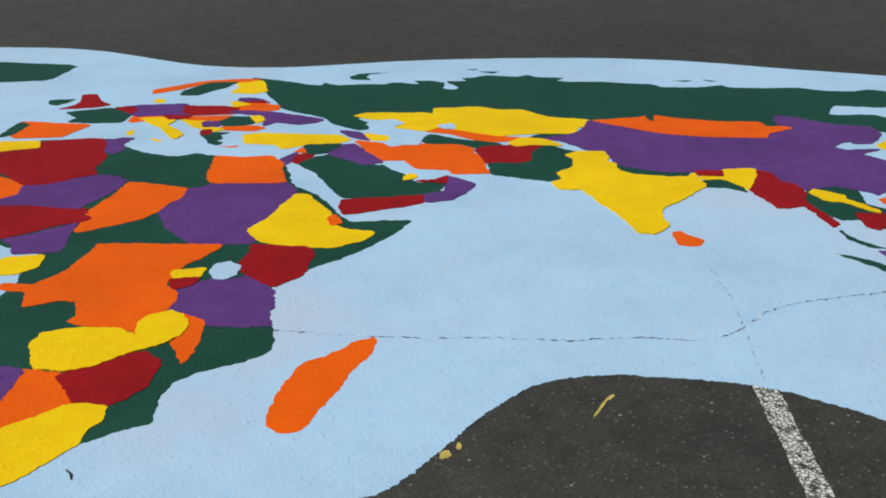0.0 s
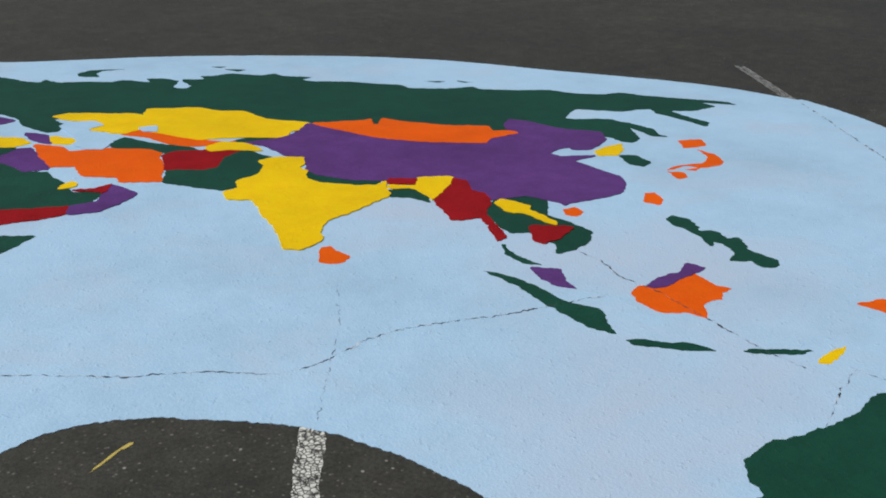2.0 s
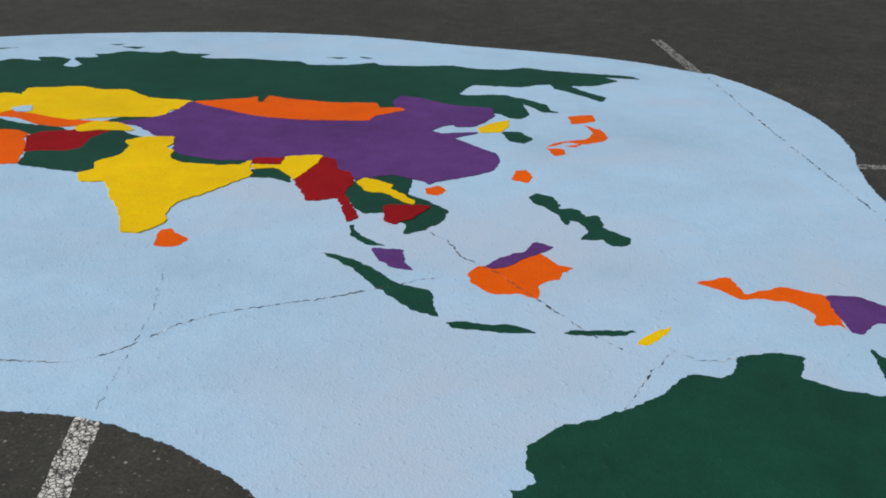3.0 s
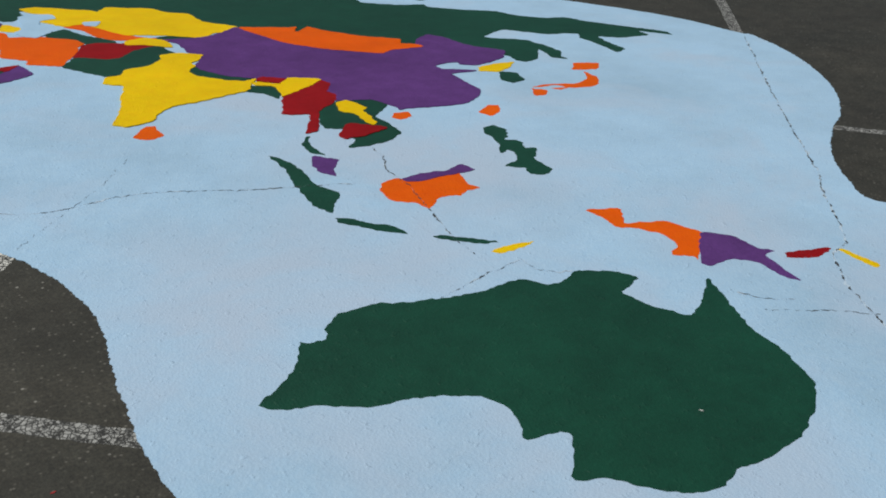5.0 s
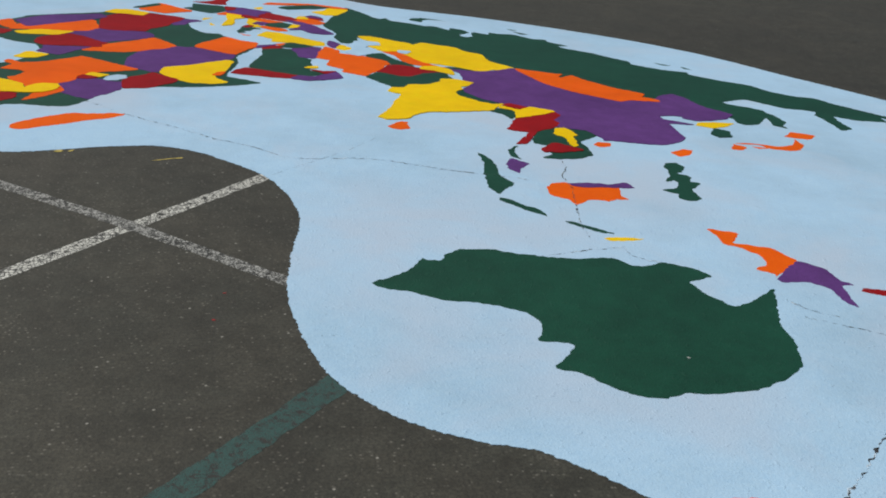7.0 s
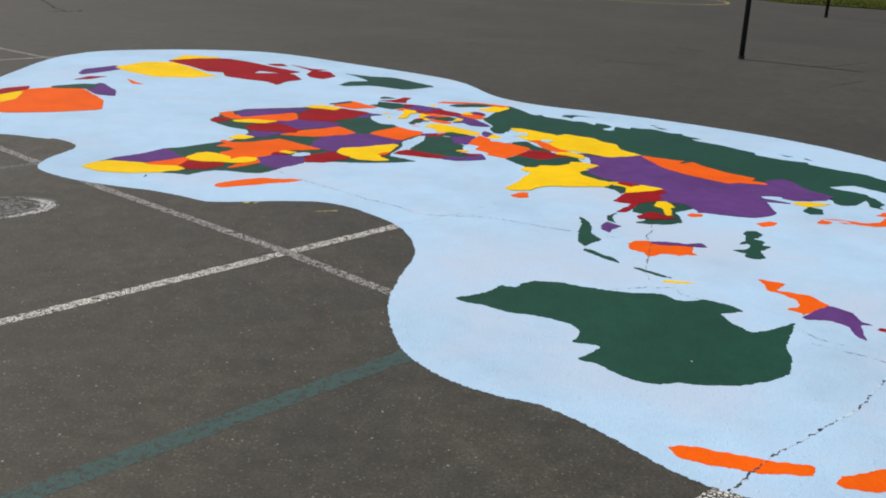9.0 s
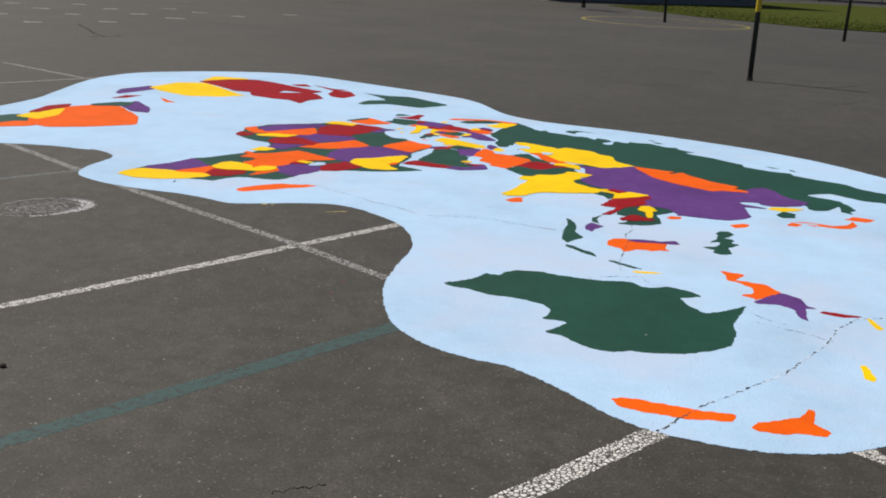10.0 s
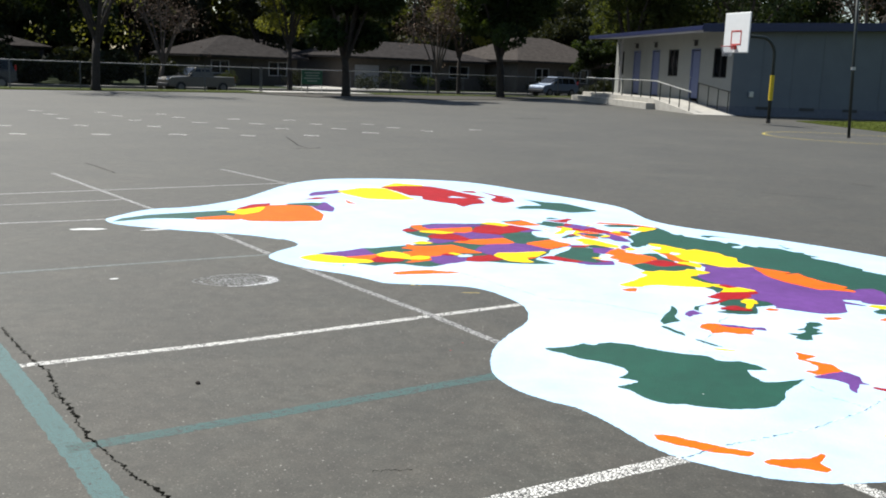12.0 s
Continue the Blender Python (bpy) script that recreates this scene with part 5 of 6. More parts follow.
SIGN_PALE = plain("pale_banner_print", (0.20, 0.24, 0.20), 0.6)
# dark tone for the ground shadow of the fence trees
TREE_SHADE = plain("tree_shade_tone", (0.035, 0.030, 0.022), 0.95, vary=0.3, scale=2)
HEDGE = leaves("dark_hedge_leaves", (0.024, 0.028, 0.014), 0.6, 0.35, 0.25)

def slab(outline, low, high, name, mat, label, category, kind="structure"):
    return tagged(mesh_object(name, prism([(p[0], p[1]) for p in outline], low, high), mat), label, category, kind=kind)


# ---- lawns, verge, pavement and driveways ----
slab([(2.2, 37.2), (3.0, 35.4), (4.9, 31.4), (8.0, 27.7), (10.9, 26.9), (30, 19), (90, 10), (90, 48), (30, 55), (15, 57), (11.5, 54.5), (9.0, 48.0), (5.0, 40.0)], -0.02, 0.03, "lawn", GRASS, "short sunlit green lawn beside the grey classroom", "lawn")
slab([street(-60, 0.3), street(26, 0.3), street(26, 2.6), street(-60, 2.6)], -0.02, 0.04, "verge", GRASS, "narrow dry grass verge along the chain-link fence", "lawn")
slab([street(-80, 19.6), street(90, 19.6), street(120, 85), street(-100, 85)], FALL - 0.02, FALL + 0.10, "front_gardens", GRASS_SHADED, "front lawns across the street in shade-darkened green", "lawn")
slab([street(-80, 18.0), street(90, 18.0), street(90, 19.6), street(-80, 19.6)], FALL - 0.02, FALL + 0.13, "pavement", KERB, "dusty concrete pavement across the street", "pavement")
slab([street(-1.4, 0.32), street(5.2, 0.32), street(5.2, 2.58), street(-1.4, 2.58)], -0.02, 0.06, "driveway", CONCRETE, "pale concrete driveway by the fence gate", "driveway")
slab([street(13.5, 19.62), street(22.5, 19.62), street(22.5, 30), street(14.5, 27)], FALL - 0.02, FALL + 0.16, "driveway", CONCRETE, "pale concrete house driveway across the street", "driveway")
# the trees' shadow towards the court, laid as a flat dark slab
slab([street(-1.5, -4.2), street(4, -5.6), street(13, -4.4), street(19, -1.6), street(21, 0.25), street(-3, 0.25)], -0.02, 0.025, "tree_shade_strip", TREE_SHADE, "dark strip of painted shade under the trees", "ground")

# grass blades on the lawn edge nearest the court
rnd = random.Random(5)
vs, fs = [], []
for k in range(9000):
    u, w = rnd.random(), abs(rnd.gauss(0, 0.45))
    e = [(2.3, 37.1), (4.9, 31.5), (8.0, 27.8), (10.9, 27.0), (22, 22.3)]
    j = min(3, int(u * 4))
    f = u * 4 - j
    x, y = e[j][0] + (e[j + 1][0] - e[j][0]) * f + w * 4, e[j][1] + (e[j + 1][1] - e[j][1]) * f + w * 6
    h, a, t = rnd.uniform(0.02, 0.05), rnd.uniform(0, 6.28), rnd.uniform(-0.04, 0.04)
    n = len(vs)
    vs += [(x - 0.012 * math.cos(a), y - 0.012 * math.sin(a), 0.028), (x + 0.012 * math.cos(a), y + 0.012 * math.sin(a), 0.028), (x + t, y + t, 0.03 + h)]
    fs.append((n, n + 1, n + 2))
me = bpy.data.meshes.new("grass")
me.from_pydata(vs, [], fs)
me.materials.append(GRASS_BLADE)
tagged(new("grass", me), "short green grass blades along the lawn", "grass", kind="stuff")


# ---- the portable classroom ----
def classroom():
    a = Vector((-7.2, 14.4, 0)).normalized()         # along the front, away from the near corner
    # local axes: x runs from the far end towards the near corner (x = 0), y outwards from the front wall
    m = Matrix.Translation((-0.6, 40.7, 0)) @ Matrix(((-a.x, -a.y, 0, 0), (-a.y, a.x, 0, 0), (0, 0, 1, 0), (0, 0, 0, 1)))
    b = thing("classroom", m, "grey portable classroom with navy roof edge and blue doors", "building")
    L, W = 16.4, 11.5

    def roof_z(y):
        return 3.72 - 0.045 * y
    # walls with openings: built as panels round the holes
    doors = [4.18, 9.6, 12.6]
    windows = [(1.35, 1.5), (7.1, 1.35), (15.4, 1.0)]
    holes = sorted([(d - 0.5, d + 0.5, 0.6, 2.92) for d in doors] + [(c - w / 2, c + w / 2, 1.62, 2.98) for c, w in windows])
    x = 0.0
    for x0, x1, z0, z1 in holes + [(L, L, 0, 0)]:
        if x0 > x:
            part("wall_panel", box((x0 - x, 0.14, 3.36), (-(x + x0) / 2, -0.07, 0.36 + 1.68)), WALL_GREY, b)
        if x1 > x0:
            part("wall_panel", box((x1 - x0, 0.14, z0 - 0.36), (-(x0 + x1) / 2, -0.07, (0.36 + z0) / 2)), WALL_GREY, b) if z0 > 0.7 else None
            part("wall_panel", box((x1 - x0, 0.14, 3.72 - z1), (-(x0 + x1) / 2, -0.07, (3.72 + z1) / 2)), WALL_GREY, b)
        x = x1
    # side wall in siding panels with narrow battens, its shade put into the colour
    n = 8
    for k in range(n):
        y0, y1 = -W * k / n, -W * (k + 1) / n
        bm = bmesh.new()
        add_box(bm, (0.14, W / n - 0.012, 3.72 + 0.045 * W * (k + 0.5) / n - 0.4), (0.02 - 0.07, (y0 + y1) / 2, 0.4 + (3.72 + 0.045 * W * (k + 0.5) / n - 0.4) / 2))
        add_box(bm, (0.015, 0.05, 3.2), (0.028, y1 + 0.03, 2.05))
        part("siding_panel", bm, SIDING_SHADED, b, "siding panel in shade-darkened grey")
    part("skirt", box((0.12, W, 0.42), (-0.04, -W / 2, 0.20)), SKIRT_GREY, b, "dark ventilated base skirt")
    part("skirt", box((L, 0.12, 0.38), (-L / 2, -0.075, 0.18)), SKIRT_GREY, b, "dark ventilated base skirt")
    for k in range(5):
        part("vent", box((0.03, 0.7, 0.13), (0.035, -1.6 - 2.1 * k, 0.36), 0.008), FRAME_DARK, b, "dark crawl-space vent")
    # plain box in place of a small round wall fitting
    part("wall_fitting", box((0.10, 0.22, 0.26), (0.08, -0.95, 0.95), 0.02), STEEL, b, "small grey metal box on the side wall")
    part("back_wall", box((L, 0.14, 4.1), (-L / 2, -W + 0.07, 2.1)), WALL_GREY, b)
    part("end_wall", box((0.14, W - 0.3, 3.6), (-L + 0.07, -W / 2, 1.9)), WALL_GREY, b)
    # roof: a thin sloping deck that overhangs the front
    bm = bmesh.new()
    over = 1.7
    vs = []
    for xx in (-L - 0.1, 0.45):
        for yy in (over, -W - 0.3):
            for dz in (0.0, 0.14):
                vs.append(bm.verts.new((xx, yy, roof_z(yy) + dz)))
    for f in ((0, 1, 3, 2), (4, 6, 7, 5), (0, 4, 5, 1), (2, 3, 7, 6), (0, 2, 6, 4), (1, 5, 7, 3)):
        bm.faces.new([vs[k] for k in f])
    bmesh.ops.recalc_face_normals(bm, faces=bm.faces)
    part("roof", bm, SOFFIT, b, "pale roof deck with front overhang")
    slope = Matrix.Rotation(-math.atan(0.045), 3, "X")
    part("fascia", box((L + 0.60, 0.05, 0.20), (-L / 2 + 0.2, over + 0.03, roof_z(over) + 0.08), 0.008), FASCIA_BLUE, b, "navy blue roof edge board")
    part("fascia", box((0.05, W + 2.0, 0.36), (0.48, -W / 2 + 0.7, roof_z(-W / 2 + 0.7) + 0.09), 0.008, slope), FASCIA_BLUE, b, "navy blue roof edge board")
    # doors
    for d in doors:
        door = part("door", box((0.94, 0.06, 2.26), (-d, -0.06, 0.6 + 1.14), 0.01), DOOR_BLUE, b, "slate blue painted door")
        part("handle", tube([(-d - 0.36, 0.0, 1.6), (-d - 0.36, 0.05, 1.6), (-d - 0.26, 0.05, 1.6)], 0.014, 6), STEEL, door)
        bm = bmesh.new()
        for sx, cx in ((0.05, -d - 0.5), (0.05, -d + 0.5)):
            add_box(bm, (sx, 0.18, 2.36), (cx, -0.06, 0.6 + 1.18))
        add_box(bm, (1.05, 0.18, 0.05), (-d, -0.06, 2.94))
        part("door_frame", bm, DOOR_BLUE, b)
        lamp = part("wall_lamp", box((0.16, 0.14, 0.24), (-d, 0.07, 3.22), 0.03), FRAME_DARK, b, "dark wall lamp above a door")
        part("lamp_hood", box((0.20, 0.20, 0.03), (-d, 0.10, 3.36), 0.006), FRAME_DARK, lamp)
    for c, w in windows:
        win = part("window", box((w - 0.1, 0.02, 1.26), (-c, -0.08, 2.30)), GLASS, b, "dark reflecting window glass")
        bm = bmesh.new()
        for cx in (-c - w / 2 + 0.03, -c + w / 2 - 0.03, -c):
            add_box(bm, (0.05, 0.08, 1.36), (cx, -0.05, 2.30))
        for cz in (1.65, 2.95):
            add_box(bm, (w, 0.08, 0.05), (-c, -0.05, cz))
        part("window_frame", bm, FRAME_DARK, win)
    for xx in (-12.5,):
        part("porch_post", box((0.14, 0.14, 3.0), (xx, 1.0, 0.6 + 1.5), 0.01), TRIM_SHADED, b, "white porch post")
    return m


CLASS_M = classroom()


def entrance_ramp():
    r = thing("entrance_ramp", CLASS_M, "concrete entrance ramp with steel handrails along the classroom", "ramp")
    prof = [(-16.6, 0.52), (-4.6, 0.52), (0.9, 0.02)]
    bm = bmesh.new()
    rows = []
    for x, z in prof:
        rows.append([bm.verts.new((x, y, zz)) for y, zz in ((0.02, -0.02), (0.02, z), (1.9, z), (1.9, -0.02))])
    for a, b in zip(rows, rows[1:]):
        for j in range(4):
            bm.faces.new((a[j], a[(j + 1) % 4], b[(j + 1) % 4], b[j]))
    bm.faces.new(rows[0])
    bm.faces.new(rows[-1][::-1])
    bmesh.ops.recalc_face_normals(bm, faces=bm.faces)
    part("deck", bm, CONCRETE, r)
    # flaring toe towards the court
    part("kerb", prism([(-16.6, 1.9), (-4.2, 1.9), (-4.2, 2.35), (-16.6, 2.6)], -0.02, 0.30), CONCRETE, r, "rough concrete kerb along the ramp")

    def z_at(x):
        return 0.52 if x < -4.6 else 0.52 - 0.50 * (x + 4.6) / 5.5
    xs = [-16.0, -14.4, -12.8, -11.2, -9.6, -8.0, -6.6, -5.2, -3.9, -2.6, -1.4, -0.2]
    for x in xs:
        part("rail_post", tube([(x, 1.78, z_at(x) - 0.05), (x, 1.78, z_at(x) + 0.84)], 0.028, 8), POLE_DARK, r)
    part("handrail", tube([(-16.4, 1.78, 1.36), (-4.6, 1.78, 1.36), (-0.1, 1.78, z_at(-0.1) + 0.84)], 0.03, 8), STEEL, r, "galvanised steel handrail")
    for x in (-3.2, -2.0, -0.9, 0.2):
        part("rail_post", tube([(x, 0.16, z_at(x) - 0.05), (x, 0.16, z_at(x) + 0.95)], 0.026, 8), POLE_DARK, r)
    part("handrail", tube([(-3.3, 0.16, z_at(-3.3) + 0.95), (0.3, 0.16, z_at(0.3) + 0.95)], 0.028, 8), POLE_DARK, r)
    return r


entrance_ramp()


# ---- poles and basketball hoop ----
def basketball_hoop():
    h = thing("basketball_hoop", pose(1.12, 33.95, 0), "playground basketball hoop with white board on a bent pole", "hoop")
    n = Vector((-0.80, -0.60, 0)).normalized()
    s = Vector((-n.y, n.x, 0))
    pts = [Vector((0, 0, -0.05)), Vector((0, 0, 2.50))]
    for k in range(1, 7):
        a = math.pi / 2 * k / 6
        pts.append(Vector((0, 0, 2.50)) + n * (0.65 * (1 - math.cos(a))) + Vector((0, 0, 0.65 * math.sin(a))))
    pts.append(n * 1.68 + Vector((0, 0, 3.18)))
    part("pole", tube(pts, 0.062, 12), POLE_DARK, h, smooth=True)
    part("pole_pad", tube([(0, 0, 0.85), (0, 0, 1.78)], 0.085, 12), POLE_YELLOW, h, "yellow painted pole section")
    part("pole_foot", tube([(0, 0, 0.0), (0, 0, 0.16)], 0.085, 12), POLE_BROWN, h)
    rot = Matrix((( s.x, n.x, 0), (s.y, n.y, 0), (0, 0, 1)))
    c = n * 1.72 + Vector((0, 0, 3.26))
    board = part("backboard", box((1.55, 0.05, 1.45), c, 0.03, rot), BOARD_WHITE, h, "white metal backboard")
    sq = bmesh.new()
    f = c + n * 0.030 + Vector((0, 0, -0.18))
    for dx, dz, wx, wz in ((0, 0.24, 0.62, 0.045), (0, -0.24, 0.62, 0.045), (-0.29, 0, 0.045, 0.5), (0.29, 0, 0.045, 0.5)):
        add_box(sq, (wx, 0.008, wz), f + s * dx + Vector((0, 0, dz)), 0, rot)
    part("target_square", sq, RIM_RED, board, "red target square")
    o = c + n * 0.36 + Vector((0, 0, -0.50))
    part("rim", tube([o + (s * math.cos(a) + n * math.sin(a)) * 0.23 for a in [2 * math.pi * k / 20 for k in range(21)]], 0.014, 6), RIM_RED, h, "red steel rim")
    part("rim_bracket", box((0.16, 0.16, 0.14), c + n * 0.09 + Vector((0, 0, -0.53)), 0.01, rot), RIM_RED, h)
    net = bmesh.new()
    for k in range(12):
        a, b = 2 * math.pi * k / 12, 2 * math.pi * (k + 1.5) / 12
        d = 2 * math.pi * (k - 1.5) / 12
        for q in (b, d):
            add_tube(net, [o + (s * math.cos(a) + n * math.sin(a)) * 0.23, o + (s * math.cos(q) + n * math.sin(q)) * 0.15 + Vector((0, 0, -0.36))], 0.006, 4)
    part("net", net, NET_WHITE, h, "pale hanging net")
    return h


basketball_hoop()


def yard_pole(x, y, height, radius, lean, band, label, tip=False):
    p = thing("yard_pole", pose(x, y, 0), label, "pole", "poles standing on the playground")
    top = Vector((lean[0], lean[1], height))
    part("shaft", tube([(0, 0, -0.05), tuple(top * 0.5), tuple(top)], radius, 10), POLE_DARK, p, smooth=True)
    part("collar", tube([(0, 0, -0.02), (0, 0, 0.05)], radius * 1.2, 10), POLE_BROWN, p)
    if band:
        part("band", tube([tuple(top * (band[0] / height)), tuple(top * (band[1] / height))], radius * 1.08, 10), POLE_YELLOW, p, "yellow painted band")
    if tip:
        part("clip", tube([tuple(top * 0.42), tuple(top * 0.42 + Vector((0, 0, 0.09)))], radius * 1.5, 8), STEEL, p, "small steel rope clip")
    if tip:
        part("cap", tube([tuple(top), tuple(top + Vector((0, 0, 0.10)))], [radius * 1.6, radius * 0.8], 8), STEEL, p)
    return p


yard_pole(3.22, 10.48, 2.32, 0.038, (-0.02, 0.0), (0.98, 1.75), "dark steel playground pole with a yellow painted band")
yard_pole(7.38, 21.47, 3.0, 0.040, (0.03, 0.0), (1.9, 2.4), "tall dark steel playground pole with yellow top band")
yard_pole(3.42, 26.1, 4.7, 0.045, (-0.20, 0.0), None, "tall slim dark tetherball pole in a yellow circle", True)


# ---- chain-link fence ----
def chain_fence(a, b, height, gap, label):
    a, b = Vector(a), Vector(b)
    d = (b - a)
    length = d.length
    d.normalize()
    f = thing("chain_link_fence", Matrix.Translation(a), label, "fence")
    n = int(length / gap)
    for k in range(n + 1):
        p = d * (length * k / n)
        part("post", tube([p + Vector((0, 0, -0.05)), p + Vector((0, 0, height + 0.04))], 0.030, 6), WIRE, f)
    part("top_rail", tube([(0, 0, height), d * length + Vector((0, 0, height))], 0.026, 6), RAIL, f, "galvanised top rail")
    part("bottom_wire", tube([(0, 0, 0.06), d * length + Vector((0, 0, 0.06))], 0.008, 4), WIRE, f)
    vs, fs = [], []
    step = 0.16
    m = int(length / step)
    side = Vector((-d.y, d.x, 0)) * 0.004
    for k in range(-int(height / step), m + 1):
        for way in (1, -1):
            x0 = k * step if way == 1 else k * step + height
            x1 = x0 + way * height
            z0, z1 = 0.05, height
            if min(x0, x1) < 0 or max(x0, x1) > length:
                continue
            p, q = d * x0 + Vector((0, 0, z0)), d * x1 + Vector((0, 0, z1))
            j = len(vs)
            up = Vector((0, 0, 0.0022))
            vs += [p - up, p + up, q + up, q - up]
            fs.append((j, j + 1, j + 2, j + 3))
    me = bpy.data.meshes.new("wire_mesh")
    me.from_pydata([tuple(v) for v in vs], [], fs)
    me.materials.append(WIRE)
    w = new("wire_mesh", me)
    w.parent = f
    return f


chain_fence(street(-50, 1.2), street(-1.5, 0.9), 1.24, 3.0, "long galvanised chain-link fence along the playground")
chain_fence(street(-1.4, 0.9), street(26, 1.2), 1.24, 2.7, "galvanised chain-link fence in front of the trees")
chain_fence((12.8, 63.0, 0), (44.8, 56.0, 0), 3.4, 3.4, "tall chain-link fence beyond the lawn")


# ---- trees ----
def leaf_cloud(name, parent, mat, centres, count, size, seed, label=""):
    """Many small leaves in uneven clumps."""
    r = np.random.RandomState(seed)
    total = sum(c[3] ** 2 for c in centres)
    P = []
    for cx, cy, cz, rad in centres:
        n = max(8, int(count * rad ** 2 / total))
        q = r.normal(size=(n, 3))
        q /= np.linalg.norm(q, axis=1)[:, None]
        q *= (rad * r.uniform(0.35, 1.0, n) ** 0.5)[:, None]
        q[:, 2] *= 0.75
        P.append(q + (cx, cy, cz))
    P = np.concatenate(P)
    n = len(P)
    u = r.normal(size=(n, 3))
    u /= np.linalg.norm(u, axis=1)[:, None]
    w = np.cross(u, r.normal(size=(n, 3)))
    w /= np.linalg.norm(w, axis=1)[:, None]
    s = (size * r.uniform(0.55, 1.3, n))[:, None]
    V = np.stack([P - u * s, P + w * s * 0.5, P + u * s, P - w * s * 0.5], 1).reshape(-1, 3)
    F = np.arange(4 * n).reshape(-1, 4)
    me = bpy.data.meshes.new(name)
    me.from_pydata(V.tolist(), [], F.tolist())
    me.materials.append(mat)
    ob = new(name, me)
    if parent is not None:
        ob.parent = parent
    if label:
        tagged(ob, label)
    return ob


def tree(x, y, height, spread, trunk, mat, leaves, seed, label, fork=2.2, leaf=0.16, twigs=0, bark=None, low=0.35):
    r = random.Random(seed)
    t = thing("tree", pose(x, y, ground_z(x, y)), label, "tree", "trees along the street")
    bark = bark or BARK
    lean = (r.uniform(-0.2, 0.2), r.uniform(-0.2, 0.2))
    part("trunk", tube([(0, 0, -0.1), (0, 0, 0.25), (lean[0] * 0.4, lean[1] * 0.4, fork * 0.6), (lean[0], lean[1], fork)], [trunk * 1.5, trunk * 1.05, trunk * 0.92, trunk * 0.85], 10), bark, t, smooth=True)
    tips = []
    for k in range(7):
        a = 2 * math.pi * (k + r.uniform(-0.3, 0.3)) / 7
        reach = spread * r.uniform(0.45, 0.8)
        top = height * r.uniform(low + 0.25, 0.92)
        p0 = Vector((lean[0], lean[1], fork * r.uniform(0.8, 1.0)))
        p2 = Vector((math.cos(a) * reach, math.sin(a) * reach, top))
        p1 = p0.lerp(p2, 0.45) + Vector((0, 0, 0.12 * height)) * r.uniform(0.3, 1)
        bm = tube([p0, p1, p2], [trunk * 0.55, trunk * 0.34, trunk * 0.12], 6)
        for j in range(4 + twigs):
            q = p1.lerp(p2, r.uniform(0.0, 1.0))
            e = q + Vector((r.uniform(-1, 1), r.uniform(-1, 1), r.uniform(-0.2, 1.0))) * spread * 0.32
            add_tube(bm, [q, q.lerp(e, 0.5) + Vector((0, 0, 0.1)), e], [trunk * 0.16, trunk * 0.10, trunk * 0.04], 5)
            tips.append(e)
        part("limb", bm, bark, t)
        tips.append(p2)
    centres = [(p.x, p.y, p.z, spread * r.uniform(0.16, 0.30)) for p in tips]
    for k in range(14):
        a, q = r.uniform(0, 6.28), spread * r.uniform(0.1, 0.9)
        centres.append((math.cos(a) * q, math.sin(a) * q, height * r.uniform(low, 0.95), spread * r.uniform(0.18, 0.34)))
    if leaves:
        leaf_cloud("crown", t, mat, centres, leaves, leaf, seed)
    return t


tree(-19.14, 40.55, 8.6, 3.7, 0.20, LEAF_BROAD, 46000, 3, "broad dark green street tree shading the fence", 1.9, 0.15, twigs=2, low=0.27)
tree(-14.06, 51.59, 9.0, 3.7, 0.22, LEAF_BROAD, 34000, 4, "broad dark evergreen tree by the fence", 2.4, 0.14, twigs=3, low=0.28)
tree(-27.75, 32.3, 9.0, 3.6, 0.19, LEAF_YELLOW, 3800, 5, "sparse street tree with new yellow-green leaves", 2.4, 0.09, twigs=9, low=0.24)
tree(-34.7, 47.6, 8.5, 3.4, 0.14, LEAF_RUST, 2600, 6, "bare tree with thin rust-coloured buds", 1.6, 0.06, twigs=16, bark=TWIG_GREY, low=0.25)
tree(-19.18, 55.27, 7.6, 3.0, 0.13, LEAF_RUST, 3200, 7, "bare street tree with reddish buds", 1.5, 0.06, twigs=16, bark=TWIG_GREY, low=0.28)
tree(-19.1, 59.4, 9.2, 2.8, 0.14, LEAF_YELLOW, 9000, 8, "slender tree with bright yellow-green leaves", 3.0, 0.12, low=0.40)
tree(-29.2, 54.2, 10.0, 3.2, 0.17, LEAF_YELLOW, 8000, 9, "tall tree with bright yellow-green leaves", 3.2, 0.12, low=0.44)
tree(-24.9, 53.5, 10.0, 2.6, 0.13, LEAF_RUST, 1800, 18, "tall bare grey tree behind the street", 2.0, 0.06, twigs=14, bark=TWIG_GREY, low=0.3)
tree(-8.5, 66.0, 11.0, 4.8, 0.24, LEAF_MID, 15000, 12, "leafy green tree behind the classroom's end", 2.4, 0.17, low=0.28)
tree(-1.0, 64.0, 12.5, 5.0, 0.25, LEAF_DARK, 9000, 13, "green tree rising behind the classroom roof", 3.0, 0.14, twigs=5, low=0.35)
tree(7.0, 66.0, 12.0, 5.0, 0.25, LEAF_RUST, 1800, 14, "bare twiggy tree rising behind the classroom roof", 3.0, 0.08, twigs=18, bark=TWIG_GREY, low=0.35)
tree(-11.6, 69.5, 4.6, 1.7, 0.12, LEAF_BROAD, 7000, 22, "small dark tree beside the classroom's far end", 1.4, 0.12, low=0.42)
tree(15.0, 72.0, 12.5, 5.4, 0.25, LEAF_DARK, 13000, 15, "dark tree behind the classroom", 2.6, 0.17, low=0.25)
tree(24.0, 70.0, 11.0, 5.4, 0.25, LEAF_DARK, 13000, 16, "dark tree beyond the lawn", 2.4, 0.17, low=0.22)
